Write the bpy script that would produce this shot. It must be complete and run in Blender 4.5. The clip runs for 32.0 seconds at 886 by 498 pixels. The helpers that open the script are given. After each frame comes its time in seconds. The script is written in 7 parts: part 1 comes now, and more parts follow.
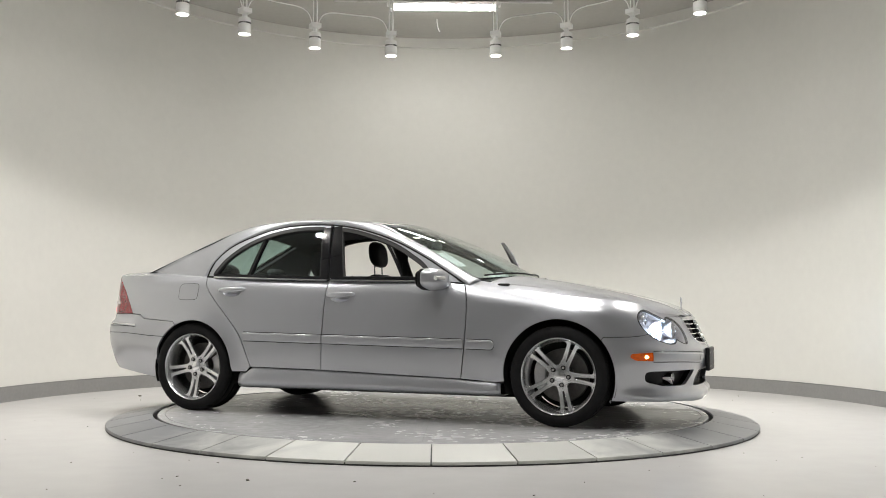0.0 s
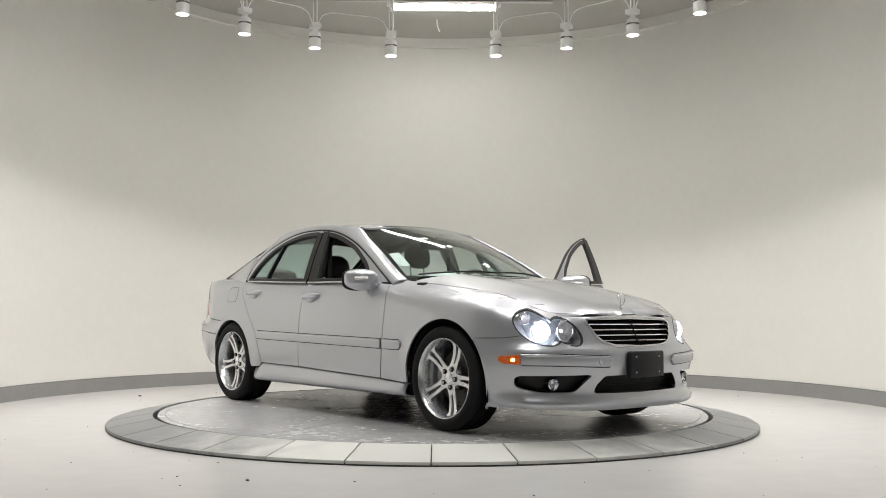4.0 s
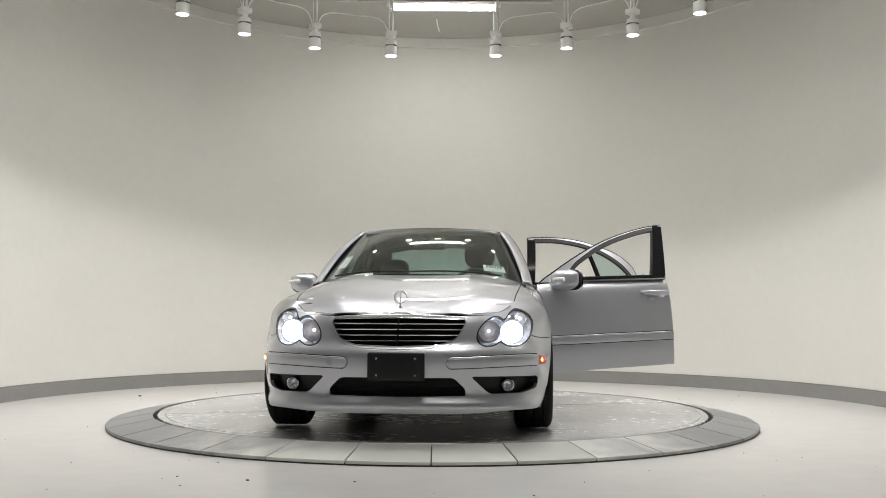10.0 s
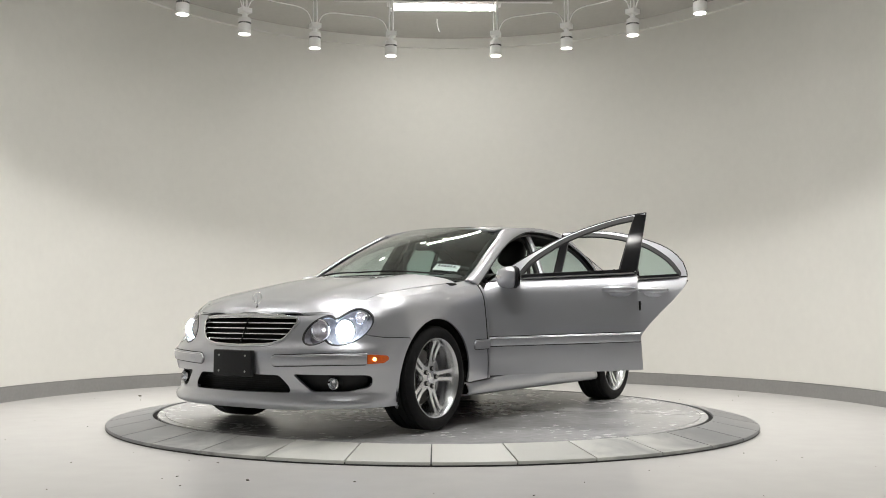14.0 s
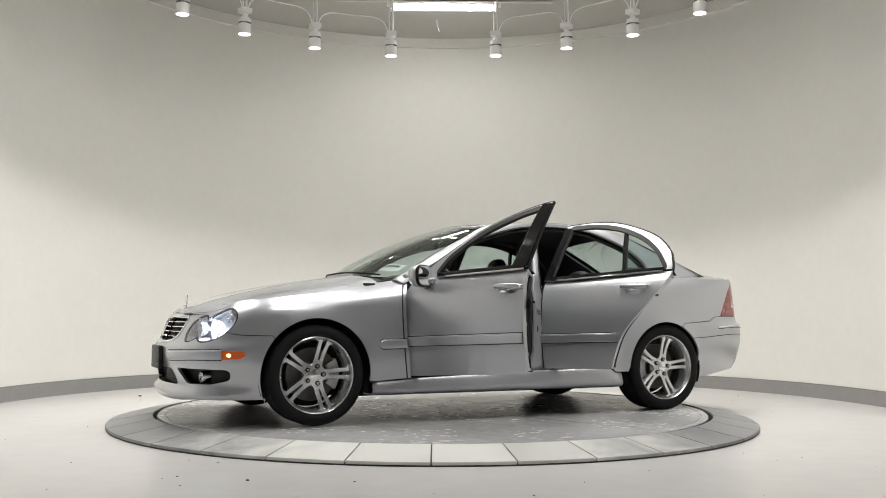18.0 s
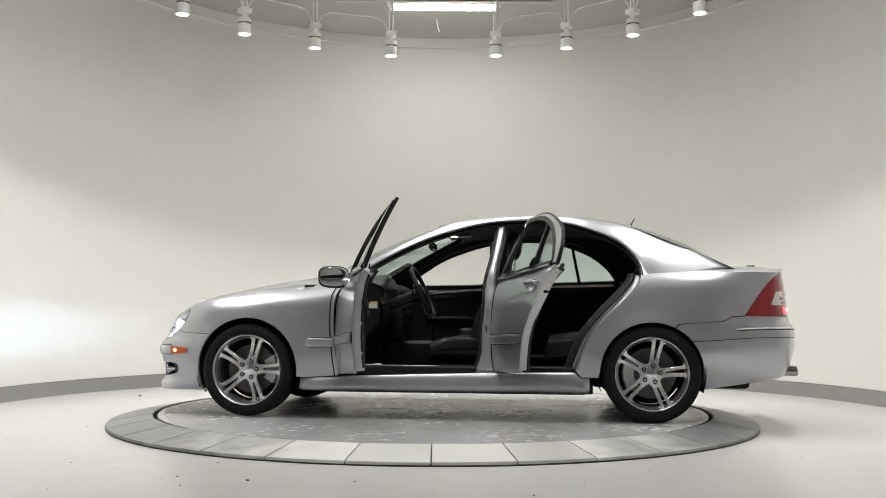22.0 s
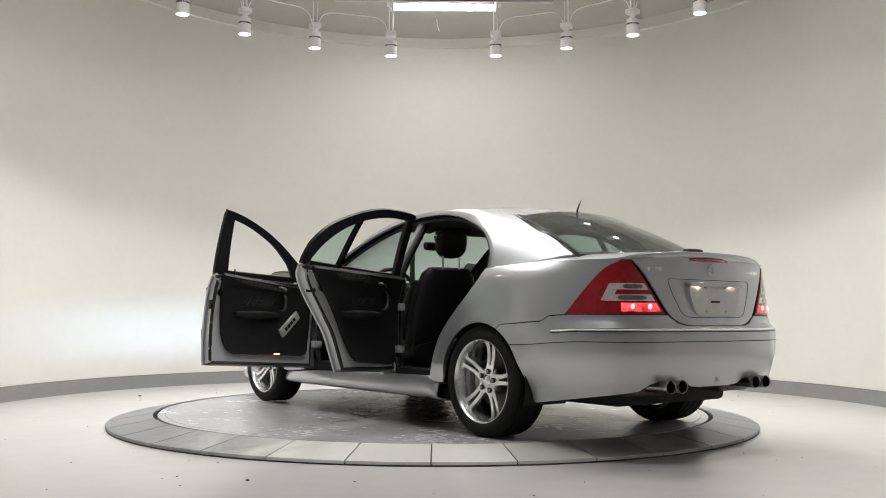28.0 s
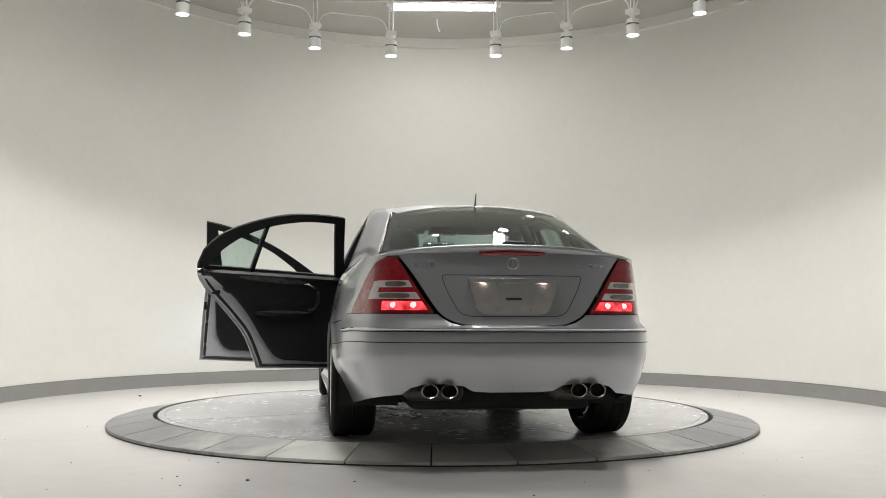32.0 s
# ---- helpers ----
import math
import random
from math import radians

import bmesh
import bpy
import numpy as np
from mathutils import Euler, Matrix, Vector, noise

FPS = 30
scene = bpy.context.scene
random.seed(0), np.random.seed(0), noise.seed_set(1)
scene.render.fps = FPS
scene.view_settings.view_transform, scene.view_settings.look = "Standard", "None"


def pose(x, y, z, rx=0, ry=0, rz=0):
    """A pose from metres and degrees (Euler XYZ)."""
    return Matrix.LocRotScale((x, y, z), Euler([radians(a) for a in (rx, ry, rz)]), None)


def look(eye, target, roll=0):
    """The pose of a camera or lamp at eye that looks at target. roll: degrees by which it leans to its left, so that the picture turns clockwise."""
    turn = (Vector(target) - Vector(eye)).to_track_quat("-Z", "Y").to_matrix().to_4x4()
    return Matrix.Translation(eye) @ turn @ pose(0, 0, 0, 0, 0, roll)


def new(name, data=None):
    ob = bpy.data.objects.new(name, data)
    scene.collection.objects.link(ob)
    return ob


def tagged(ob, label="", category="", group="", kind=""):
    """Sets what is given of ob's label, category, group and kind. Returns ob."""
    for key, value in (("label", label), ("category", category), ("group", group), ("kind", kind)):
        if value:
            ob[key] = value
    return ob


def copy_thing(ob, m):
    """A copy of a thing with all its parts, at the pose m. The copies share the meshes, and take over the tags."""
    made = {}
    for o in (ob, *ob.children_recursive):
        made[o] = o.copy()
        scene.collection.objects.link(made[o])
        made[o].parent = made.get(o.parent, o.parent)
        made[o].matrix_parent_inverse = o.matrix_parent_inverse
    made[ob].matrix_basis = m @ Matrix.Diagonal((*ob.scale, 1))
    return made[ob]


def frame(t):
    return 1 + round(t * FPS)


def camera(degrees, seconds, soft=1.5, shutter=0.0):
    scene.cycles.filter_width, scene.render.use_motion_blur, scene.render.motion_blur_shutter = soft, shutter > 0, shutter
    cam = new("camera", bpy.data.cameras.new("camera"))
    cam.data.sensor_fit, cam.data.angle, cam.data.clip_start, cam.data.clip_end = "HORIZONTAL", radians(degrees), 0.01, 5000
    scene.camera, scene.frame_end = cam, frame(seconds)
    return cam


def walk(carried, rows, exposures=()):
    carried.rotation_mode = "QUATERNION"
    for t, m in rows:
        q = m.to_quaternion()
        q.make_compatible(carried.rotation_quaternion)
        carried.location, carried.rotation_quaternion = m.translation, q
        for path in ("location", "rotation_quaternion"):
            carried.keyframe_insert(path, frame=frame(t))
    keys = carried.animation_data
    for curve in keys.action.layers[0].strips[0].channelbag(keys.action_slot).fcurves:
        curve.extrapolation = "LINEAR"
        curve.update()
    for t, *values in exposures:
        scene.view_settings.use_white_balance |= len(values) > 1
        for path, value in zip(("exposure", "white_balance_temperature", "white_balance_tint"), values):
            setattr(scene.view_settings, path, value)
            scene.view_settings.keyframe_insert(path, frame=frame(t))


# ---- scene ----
# ---- camera: it stands still while the table turns ----
cam = camera(51.036, 32.0, soft=0.9)
EYE = (0.0, -7.0423, 0.7478)
VIEW = look(EYE, (0.0458, -2.0561, 1.1165), 0.2502)
walk(cam, [(0.0, VIEW), (32.0, VIEW)], [(0.0, -0.06), (7.5, -0.05), (9.0, -0.15), (13.0, -0.11), (16.0, -0.04), (32.0, -0.02)])

# ---- world and light ----
world = bpy.data.worlds.new("dim_building_interior")
scene.world = world
world.use_nodes = True
world.node_tree.nodes["Background"].inputs[0].default_value = (0.9, 0.92, 1.0, 1)
world.node_tree.nodes["Background"].inputs[1].default_value = 0.02
scene.view_settings.exposure = 0.0

DISC = 0.072            # height of the turning disc over the floor
WALL_C, WALL_R = (0.06, 0.55), 3.815
CEIL = 4.22
LAMP_RING, LAMP_Z = 2.67, 3.51
LAMP_ANGLES = [76.2, 59.7, 43.7, 26.1, 10.0, -7.0, -24.0, 100.2, 117.8, 134.6, 150.5, 167.0, 184.0, 201.0]

# ---- materials ----
def mat(name, color, rough=0.5, metal=0.0, coat=0.0, noise_scale=0.0, amount=0.0, bump=0.0, bump_scale=200.0, emit=None, strength=0.0, spec=0.5, rough_var=0.0, aniso=0.0):
    m = bpy.data.materials.new(name)
    m.use_nodes = True
    nt = m.node_tree
    b = nt.nodes["Principled BSDF"]
    b.inputs["Base Color"].default_value = (*color, 1)
    b.inputs["Roughness"].default_value = rough
    b.inputs["Metallic"].default_value = metal
    b.inputs["Coat Weight"].default_value = coat
    b.inputs["Coat Roughness"].default_value = 0.04
    b.inputs["Specular IOR Level"].default_value = spec
    if emit:
        b.inputs["Emission Color"].default_value = (*emit, 1)
        b.inputs["Emission Strength"].default_value = strength
    if noise_scale or bump:
        tc = nt.nodes.new("ShaderNodeTexCoord")
    if noise_scale:
        n1 = nt.nodes.new("ShaderNodeTexNoise")
        n1.inputs["Scale"].default_value = noise_scale
        n1.inputs["Detail"].default_value = 6
        n2 = nt.nodes.new("ShaderNodeTexNoise")
        n2.inputs["Scale"].default_value = noise_scale * 9
        n2.inputs["Detail"].default_value = 4
        nt.links.new(tc.outputs["Object"], n1.inputs["Vector"])
        nt.links.new(tc.outputs["Object"], n2.inputs["Vector"])
        add = nt.nodes.new("ShaderNodeMath")
        add.operation = "ADD"
        nt.links.new(n1.outputs["Fac"], add.inputs[0])
        nt.links.new(n2.outputs["Fac"], add.inputs[1])
        ramp = nt.nodes.new("ShaderNodeMapRange")
        ramp.inputs["From Min"].default_value, ramp.inputs["From Max"].default_value = 0.7, 1.3
        ramp.inputs["To Min"].default_value, ramp.inputs["To Max"].default_value = 1 - amount, 1 + amount
        nt.links.new(add.outputs[0], ramp.inputs["Value"])
        mul = nt.nodes.new("ShaderNodeVectorMath")
        mul.operation = "SCALE"
        mul.inputs[0].default_value = color
        nt.links.new(ramp.outputs[0], mul.inputs["Scale"])
        nt.links.new(mul.outputs[0], b.inputs["Base Color"])
        if rough_var:
            rr = nt.nodes.new("ShaderNodeMapRange")
            rr.inputs["From Min"].default_value, rr.inputs["From Max"].default_value = 0.7, 1.3
            rr.inputs["To Min"].default_value, rr.inputs["To Max"].default_value = rough - rough_var, rough + rough_var
            nt.links.new(add.outputs[0], rr.inputs["Value"])
            nt.links.new(rr.outputs[0], b.inputs["Roughness"])
    if bump:
        n3 = nt.nodes.new("ShaderNodeTexNoise")
        n3.inputs["Scale"].default_value = bump_scale
        n3.inputs["Detail"].default_value = 5
        nt.links.new(tc.outputs["Object"], n3.inputs["Vector"])
        bp = nt.nodes.new("ShaderNodeBump")
        bp.inputs["Strength"].default_value = bump
        bp.inputs["Distance"].default_value = 0.002
        nt.links.new(n3.outputs["Fac"], bp.inputs["Height"])
        nt.links.new(bp.outputs[0], b.inputs["Normal"])
    return m


def vary(m, amount):
    """Each object a little lighter or darker than the next."""
    nt = m.node_tree
    b = nt.nodes["Principled BSDF"]
    src = b.inputs["Base Color"].links[0].from_socket
    info = nt.nodes.new("ShaderNodeObjectInfo")
    mr = nt.nodes.new("ShaderNodeMapRange")
    mr.inputs["To Min"].default_value, mr.inputs["To Max"].default_value = 1 - amount, 1 + amount
    nt.links.new(info.outputs["Random"], mr.inputs["Value"])
    mul = nt.nodes.new("ShaderNodeVectorMath")
    mul.operation = "SCALE"
    nt.links.new(src, mul.inputs[0])
    nt.links.new(mr.outputs[0], mul.inputs["Scale"])
    nt.links.new(mul.outputs[0], b.inputs["Base Color"])
    return m


def glass_mat(name, tint, gloss_rough=0.0, power=1.0):
    """Thin pane: see-through tint with a clear reflection on it."""
    m = bpy.data.materials.new(name)
    m.use_nodes = True
    nt = m.node_tree
    nt.nodes.remove(nt.nodes["Principled BSDF"])
    tr = nt.nodes.new("ShaderNodeBsdfTransparent")
    tr.inputs[0].default_value = (*tint, 1)
    gl = nt.nodes.new("ShaderNodeBsdfGlossy")
    gl.inputs["Color"].default_value = (power, power, power, 1)
    gl.inputs["Roughness"].default_value = gloss_rough
    lw = nt.nodes.new("ShaderNodeLayerWeight")
    lw.inputs["Blend"].default_value = 0.5
    pw = nt.nodes.new("ShaderNodeMath")
    pw.operation, pw.inputs[1].default_value = "POWER", 4.0
    nt.links.new(lw.outputs["Facing"], pw.inputs[0])
    fr = nt.nodes.new("ShaderNodeMapRange")
    fr.inputs["To Min"].default_value, fr.inputs["To Max"].default_value = 0.045, 0.95
    nt.links.new(pw.outputs[0], fr.inputs["Value"])
    mx = nt.nodes.new("ShaderNodeMixShader")
    nt.links.new(fr.outputs[0], mx.inputs[0])
    nt.links.new(tr.outputs[0], mx.inputs[1])
    nt.links.new(gl.outputs[0], mx.inputs[2])
    nt.links.new(mx.outputs[0], nt.nodes["Material Output"].inputs[0])
    return m


PAINT = mat("silver_metallic_paint", (0.50, 0.51, 0.543), 0.34, 0.72, 1.0, 260.0, 0.05)
CHROME = mat("chrome", (0.85, 0.86, 0.88), 0.08, 1.0)
ALLOY = mat("silver_alloy", (0.74, 0.75, 0.76), 0.24, 0.9, 0.4, 60.0, 0.04)
STEEL = mat("brake_steel", (0.42, 0.41, 0.40), 0.4, 1.0, 0.0, 40.0, 0.15)
BRAKESTEEL = mat("brake_disc_steel", (0.13, 0.125, 0.12), 0.5, 0.9, 0.0, 40.0, 0.2)
BRIGHT = mat("satin_bright_trim", (0.62, 0.62, 0.63), 0.30, 0.9)
CALIPER = mat("grey_caliper", (0.62, 0.62, 0.63), 0.40, 0.6, 0.0, 30.0, 0.1)
RUBBER = mat("tyre_rubber", (0.010, 0.010, 0.0105), 0.75, 0.0, 0.0, 30.0, 0.25, 0.3, 300.0, spec=0.25)
BLACK = mat("black_plastic", (0.013, 0.013, 0.014), 0.45, 0.0, 0.0, 50.0, 0.15, 0.2, 900.0, spec=0.3)
GLOSSBLACK = mat("gloss_black_trim", (0.010, 0.010, 0.011), 0.10, 0.0, 0.0, spec=0.32)
LINER = mat("wheel_arch_liner", (0.012, 0.012, 0.012), 0.8, 0.0, 0.0, 20.0, 0.3)
SEAL = mat("seal_and_gap_black", (0.012, 0.012, 0.012), 0.55)
LEATHER = mat("black_leather", (0.012, 0.012, 0.0125), 0.45, 0.0, 0.0, 14.0, 0.25, 0.35, 240.0, spec=0.28)
CARPET = mat("black_carpet", (0.012, 0.012, 0.013), 0.95, 0.0, 0.0, 60.0, 0.3, 0.8, 900.0)
CLOTH = mat("dark_headliner_cloth", (0.022, 0.022, 0.023), 0.9, 0.0, 0.0, 60.0, 0.15)
WOODTRIM = mat("dark_grey_trim_strip", (0.075, 0.072, 0.070), 0.22, 0.1, 0.8, 35.0, 0.4)
SWITCHGREY = mat("grey_switch_panel", (0.30, 0.30, 0.295), 0.35, 0.1, 0.3, 60.0, 0.08)
STEPGLOW = mat("step_lamp_glow", (0.9, 0.5, 0.3), 0.4, emit=(1.0, 0.52, 0.30), strength=1.6)
GLASS = glass_mat("tinted_window_glass", (0.80, 0.88, 0.865))
CLEAR = glass_mat("clear_lamp_lens", (0.95, 0.96, 0.97))
LAMPRED = mat("red_lamp_lens", (0.24, 0.003, 0.009), 0.10, 0.0, 0.8, 40.0, 0.45, 0.35, 110.0, emit=(1.0, 0.01, 0.03), strength=0.018, spec=0.5)
SMOKED = mat("smoky_reflector", (0.30, 0.26, 0.24), 0.16, 0.8, 0.6, 45.0, 0.35, 0.4, 120.0)
LAMPWHITE = mat("pale_lamp_lens", (0.74, 0.68, 0.66), 0.14, 0.35, 0.8, 60.0, 0.22)
TAILGLOW = mat("glowing_red_tail_lamp", (0.5, 0.02, 0.02), 0.2, 0.0, 0.5, emit=(1.0, 0.055, 0.07), strength=2.6)
BULBRED = mat("glowing_red_bulb", (0.9, 0.3, 0.3), 0.3, emit=(1.0, 0.26, 0.27), strength=3.0)
AMBER = mat("amber_side_lamp", (0.55, 0.085, 0.006), 0.12, 0.0, 0.6, 70.0, 0.3, emit=(1.0, 0.18, 0.01), strength=0.10)
AMBERBULB = mat("amber_bulb", (1, 0.5, 0.1), 0.3, emit=(1.0, 0.55, 0.15), strength=9.0)
XENON = mat("xenon_burner", (1, 1, 1), 0.3, emit=(0.74, 0.86, 1.0), strength=300.0)
BEAM = mat("xenon_arc", (1, 1, 1), 0.3, emit=(0.52, 0.72, 1.0), strength=42000.0)
PARKBULB = mat("parking_bulb", (1, 1, 1), 0.3, emit=(0.95, 0.95, 1.0), strength=1.5)
# this bowl's own emission stands in for burner light it throws back
GLOWBOWL = mat("emissive_lamp_reflector", (0.80, 0.83, 0.87), 0.22, 0.5, emit=(0.72, 0.84, 1.0), strength=1.3)
LAMPINNER = mat("silvered_lamp_bowl", (0.70, 0.68, 0.69), 0.25, 0.35, 0.3, 55.0, 0.3, 0.5, 90.0)
def uneven_glow(m, scale, lo, hi):
    """Emission in brighter and darker patches: the glow behind a fluted lens, and light put into the headlamp bowl."""
    nt = m.node_tree
    tc = nt.nodes.new("ShaderNodeTexCoord")
    n = nt.nodes.new("ShaderNodeTexNoise")
    n.inputs["Scale"].default_value, n.inputs["Detail"].default_value = scale, 2.0
    r = nt.nodes.new("ShaderNodeMapRange")
    r.inputs["From Min"].default_value, r.inputs["From Max"].default_value = 0.38, 0.66
    r.inputs["To Min"].default_value, r.inputs["To Max"].default_value = lo, hi
    nt.links.new(tc.outputs["Object"], n.inputs["Vector"])
    nt.links.new(n.outputs["Fac"], r.inputs["Value"])
    nt.links.new(r.outputs[0], nt.nodes["Principled BSDF"].inputs["Emission Strength"])


uneven_glow(TAILGLOW, 22.0, 0.35, 2.6)
uneven_glow(GLOWBOWL, 30.0, 0.4, 6.0)
PALELENS = mat("pale_lens", (0.80, 0.79, 0.76), 0.10, 0.2, 0.6, 140.0, 0.35)
MIRROR = mat("mirror_glass", (0.8, 0.82, 0.82), 0.02, 1.0)
PLATE = mat("brushed_plate", (0.60, 0.585, 0.57), 0.30, 0.6, 0.4, 25.0, 0.1)
WHITELABEL = mat("white_sticker", (0.78, 0.78, 0.76), 0.6)
YELLOWLABEL = mat("yellow_sticker", (0.75, 0.62, 0.18), 0.6)
PRINT = mat("dark_print", (0.05, 0.05, 0.06), 0.6)
CABINLAMP = mat("cabin_lamp_glow", (1, 0.9, 0.75), 0.4, emit=(1.0, 0.86, 0.66), strength=7.0)
PLATELAMP = mat("plate_lamp_glow", (1, 0.9, 0.8), 0.4, emit=(1.0, 0.80, 0.66), strength=28.0)
BARESTEEL = mat("painted_door_edge", (0.60, 0.605, 0.625), 0.40, 0.45, 0.4, 40.0, 0.08)
EXHAUST = mat("polished_exhaust_steel", (0.40, 0.385, 0.36), 0.22, 1.0, 0.0, 30.0, 0.2)
MUFFLER = mat("dull_muffler_steel", (0.12, 0.10, 0.085), 0.5, 0.8, 0.0, 15.0, 0.35)

WALLPAINT = mat("off_white_wall_paint", (0.72, 0.712, 0.670), 0.75, 0.0, 0.0, 1.3, 0.02, 0.06, 120.0)
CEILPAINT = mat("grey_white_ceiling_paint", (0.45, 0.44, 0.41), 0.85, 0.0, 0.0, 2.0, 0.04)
HALLPAINT = mat("pale_grey_hall_paint", (0.47, 0.47, 0.465), 0.8, 0.0, 0.0, 1.1, 0.05, 0.05, 90.0)
BASEGREY = mat("grey_vinyl_base", (0.255, 0.25, 0.245), 0.55, 0.0, 0.0, 4.0, 0.06)
WHITEMETAL = mat("white_enamel_metal", (0.80, 0.80, 0.78), 0.4, 0.0, 0.0, 20.0, 0.02)
SLOT = mat("dark_slot", (0.03, 0.03, 0.03), 0.8)
TUBEGLOW = mat("fluorescent_lens", (1, 1, 1), 0.5, emit=(1.0, 0.98, 0.93), strength=16.0)
SPOTGLOW = mat("spot_lamp_lens", (1, 1, 1), 0.5, emit=(1.0, 0.97, 0.90), strength=22.0)

# ---- mesh helpers ----
def mesh_from(name, verts, faces, material, smooth=True):
    me = bpy.data.meshes.new(name)
    me.from_pydata([tuple(float(c) for c in v) for v in verts], [], [tuple(int(i) for i in f) for f in faces])
    me.materials.append(material)
    if smooth:
        me.polygons.foreach_set("use_smooth", [True] * len(me.polygons))
    me.update()
    return me


def child(name, me, parent, label=""):
    ob = new(name, me)
    ob.parent = parent
    if label:
        ob["label"] = label
    return ob


def part(name, bm, material, parent, label="", sharp=40):
    """Links a bmesh as one mesh object under a thing or a part."""
    bmesh.ops.recalc_face_normals(bm, faces=bm.faces)
    lim = radians(sharp)
    for e in bm.edges:
        if len(e.link_faces) == 2 and e.calc_face_angle(0) > lim:
            e.smooth = False
    for f in bm.faces:
        f.smooth = True
    me = bpy.data.meshes.new(name)
    bm.to_mesh(me)
    bm.free()
    me.materials.append(material)
    ob = new(name, me)
    if parent:
        ob.parent = parent
    if label:
        ob["label"] = label
    return ob


def box(bm, x0, x1, y0, y1, z0, z1, bev=0.0, seg=2, m=None):
    r = bmesh.ops.create_cube(bm, size=1.0)
    vs = r["verts"]
    for v in vs:
        v.co = Vector((x0 + (v.co.x + 0.5) * (x1 - x0), y0 + (v.co.y + 0.5) * (y1 - y0), z0 + (v.co.z + 0.5) * (z1 - z0)))
    if bev:
        es = list({e for v in vs for e in v.link_edges})
        g = bmesh.ops.bevel(bm, geom=es, offset=bev, segments=seg, affect="EDGES", profile=0.5)
        vs = list({v for f in g["faces"] for v in f.verts} | {v for v in vs if v.is_valid})
    if m is not None:
        for v in vs:
            v.co = m @ v.co
    return vs


def cyl(bm, p0, p1, r0, r1=None, n=20, cap=True):
    """A cylinder or cone from p0 to p1."""
    r1 = r0 if r1 is None else r1
    p0, p1 = Vector(p0), Vector(p1)
    d = p1 - p0
    q = d.to_track_quat("Z", "Y").to_matrix().to_4x4()
    r = bmesh.ops.create_cone(bm, cap_ends=cap, segments=n, radius1=r0, radius2=r1, depth=d.length)
    for v in r["verts"]:
        v.co = q @ v.co + (p0 + p1) / 2
    return r["verts"]


def lathe(bm, prof, n=48, m=Matrix.Identity(4), a0=0.0, a1=360.0):
    """Turns a profile of (radius, height) round z."""
    full = abs(a1 - a0) >= 360
    k = n if full else n + 1
    rings = []
    for i in range(k):
        a = radians(a0 + (a1 - a0) * i / n)
        rings.append([bm.verts.new(m @ Vector((r * math.cos(a), r * math.sin(a), h))) for r, h in prof])
    for i in range(n):
        A, B = rings[i], rings[(i + 1) % k]
        for j in range(len(prof) - 1):
            bm.faces.new((A[j], B[j], B[j + 1], A[j + 1]))


def tube(bm, pts, r, n=8, closed=False):
    """A round bar along points."""
    P = [Vector(p) for p in pts]
    rings = []
    up = Vector((0, 0, 1))
    for i, c in enumerate(P):
        a = P[i - 1] if (i or closed) else c
        b = P[(i + 1) % len(P)] if (i < len(P) - 1 or closed) else c
        d = (b - a).normalized()
        s = d.cross(up)
        if s.length < 0.05:
            s = d.cross(Vector((1, 0, 0)))
        s.normalize()
        w = d.cross(s)
        rr = r[i] if isinstance(r, (list, tuple)) else r
        rings.append([bm.verts.new(c + rr * (s * math.cos(2 * math.pi * k / n) + w * math.sin(2 * math.pi * k / n))) for k in range(n)])
    m = len(P)
    for i in range(m if closed else m - 1):
        A, B = rings[i], rings[(i + 1) % m]
        for k in range(n):
            bm.faces.new((A[k], B[k], B[(k + 1) % n], A[(k + 1) % n]))
    if not closed:
        bm.faces.new(rings[0])
        bm.faces.new(rings[-1][::-1])


def spline(pts, n=12, closed=False):
    """Catmull-Rom points through control points of any dimension."""
    P = np.array(pts, float)
    if closed:
        Q = np.vstack([P[-1], P, P[0], P[1]])
        segs = len(P)
    else:
        Q = np.vstack([2 * P[0] - P[1], P, 2 * P[-1] - P[-2]])
        segs = len(P) - 1
    out = []
    for i in range(segs):
        p0, p1, p2, p3 = Q[i:i + 4]
        d1, d2, d3 = [max(np.linalg.norm(b - a), 1e-6) ** 0.5 for a, b in ((p0, p1), (p1, p2), (p2, p3))]
        m1 = (p2 - p1) + d2 * ((p1 - p0) / d1 - (p2 - p0) / (d1 + d2))
        m2 = (p2 - p1) + d2 * ((p3 - p2) / d3 - (p3 - p1) / (d2 + d3))
        for k in range(n):
            t = k / n
            out.append((2 * t**3 - 3 * t**2 + 1) * p1 + (t**3 - 2 * t**2 + t) * m1 + (-2 * t**3 + 3 * t**2) * p2 + (t**3 - t**2) * m2)
    if not closed:
        out.append(P[-1])
    return np.array(out)


def grid_part(name, grid, material, parent, label="", closed_u=False, closed_v=False, thick=0.0):
    """Links a grid of points as one smooth mesh; thick pushes a second skin inwards."""
    G = np.array(grid, float)
    nu, nv = G.shape[:2]
    verts = G.reshape(-1, 3)
    faces = []
    for i in range(nu if closed_u else nu - 1):
        for j in range(nv if closed_v else nv - 1):
            i2, j2 = (i + 1) % nu, (j + 1) % nv
            faces.append((i * nv + j, i2 * nv + j, i2 * nv + j2, i * nv + j2))
    me = mesh_from(name, verts, faces, material)
    ob = child(name, me, parent, label)
    if thick:
        md = ob.modifiers.new("thickness", "SOLIDIFY")
        md.thickness, md.offset = thick, -1
    return ob


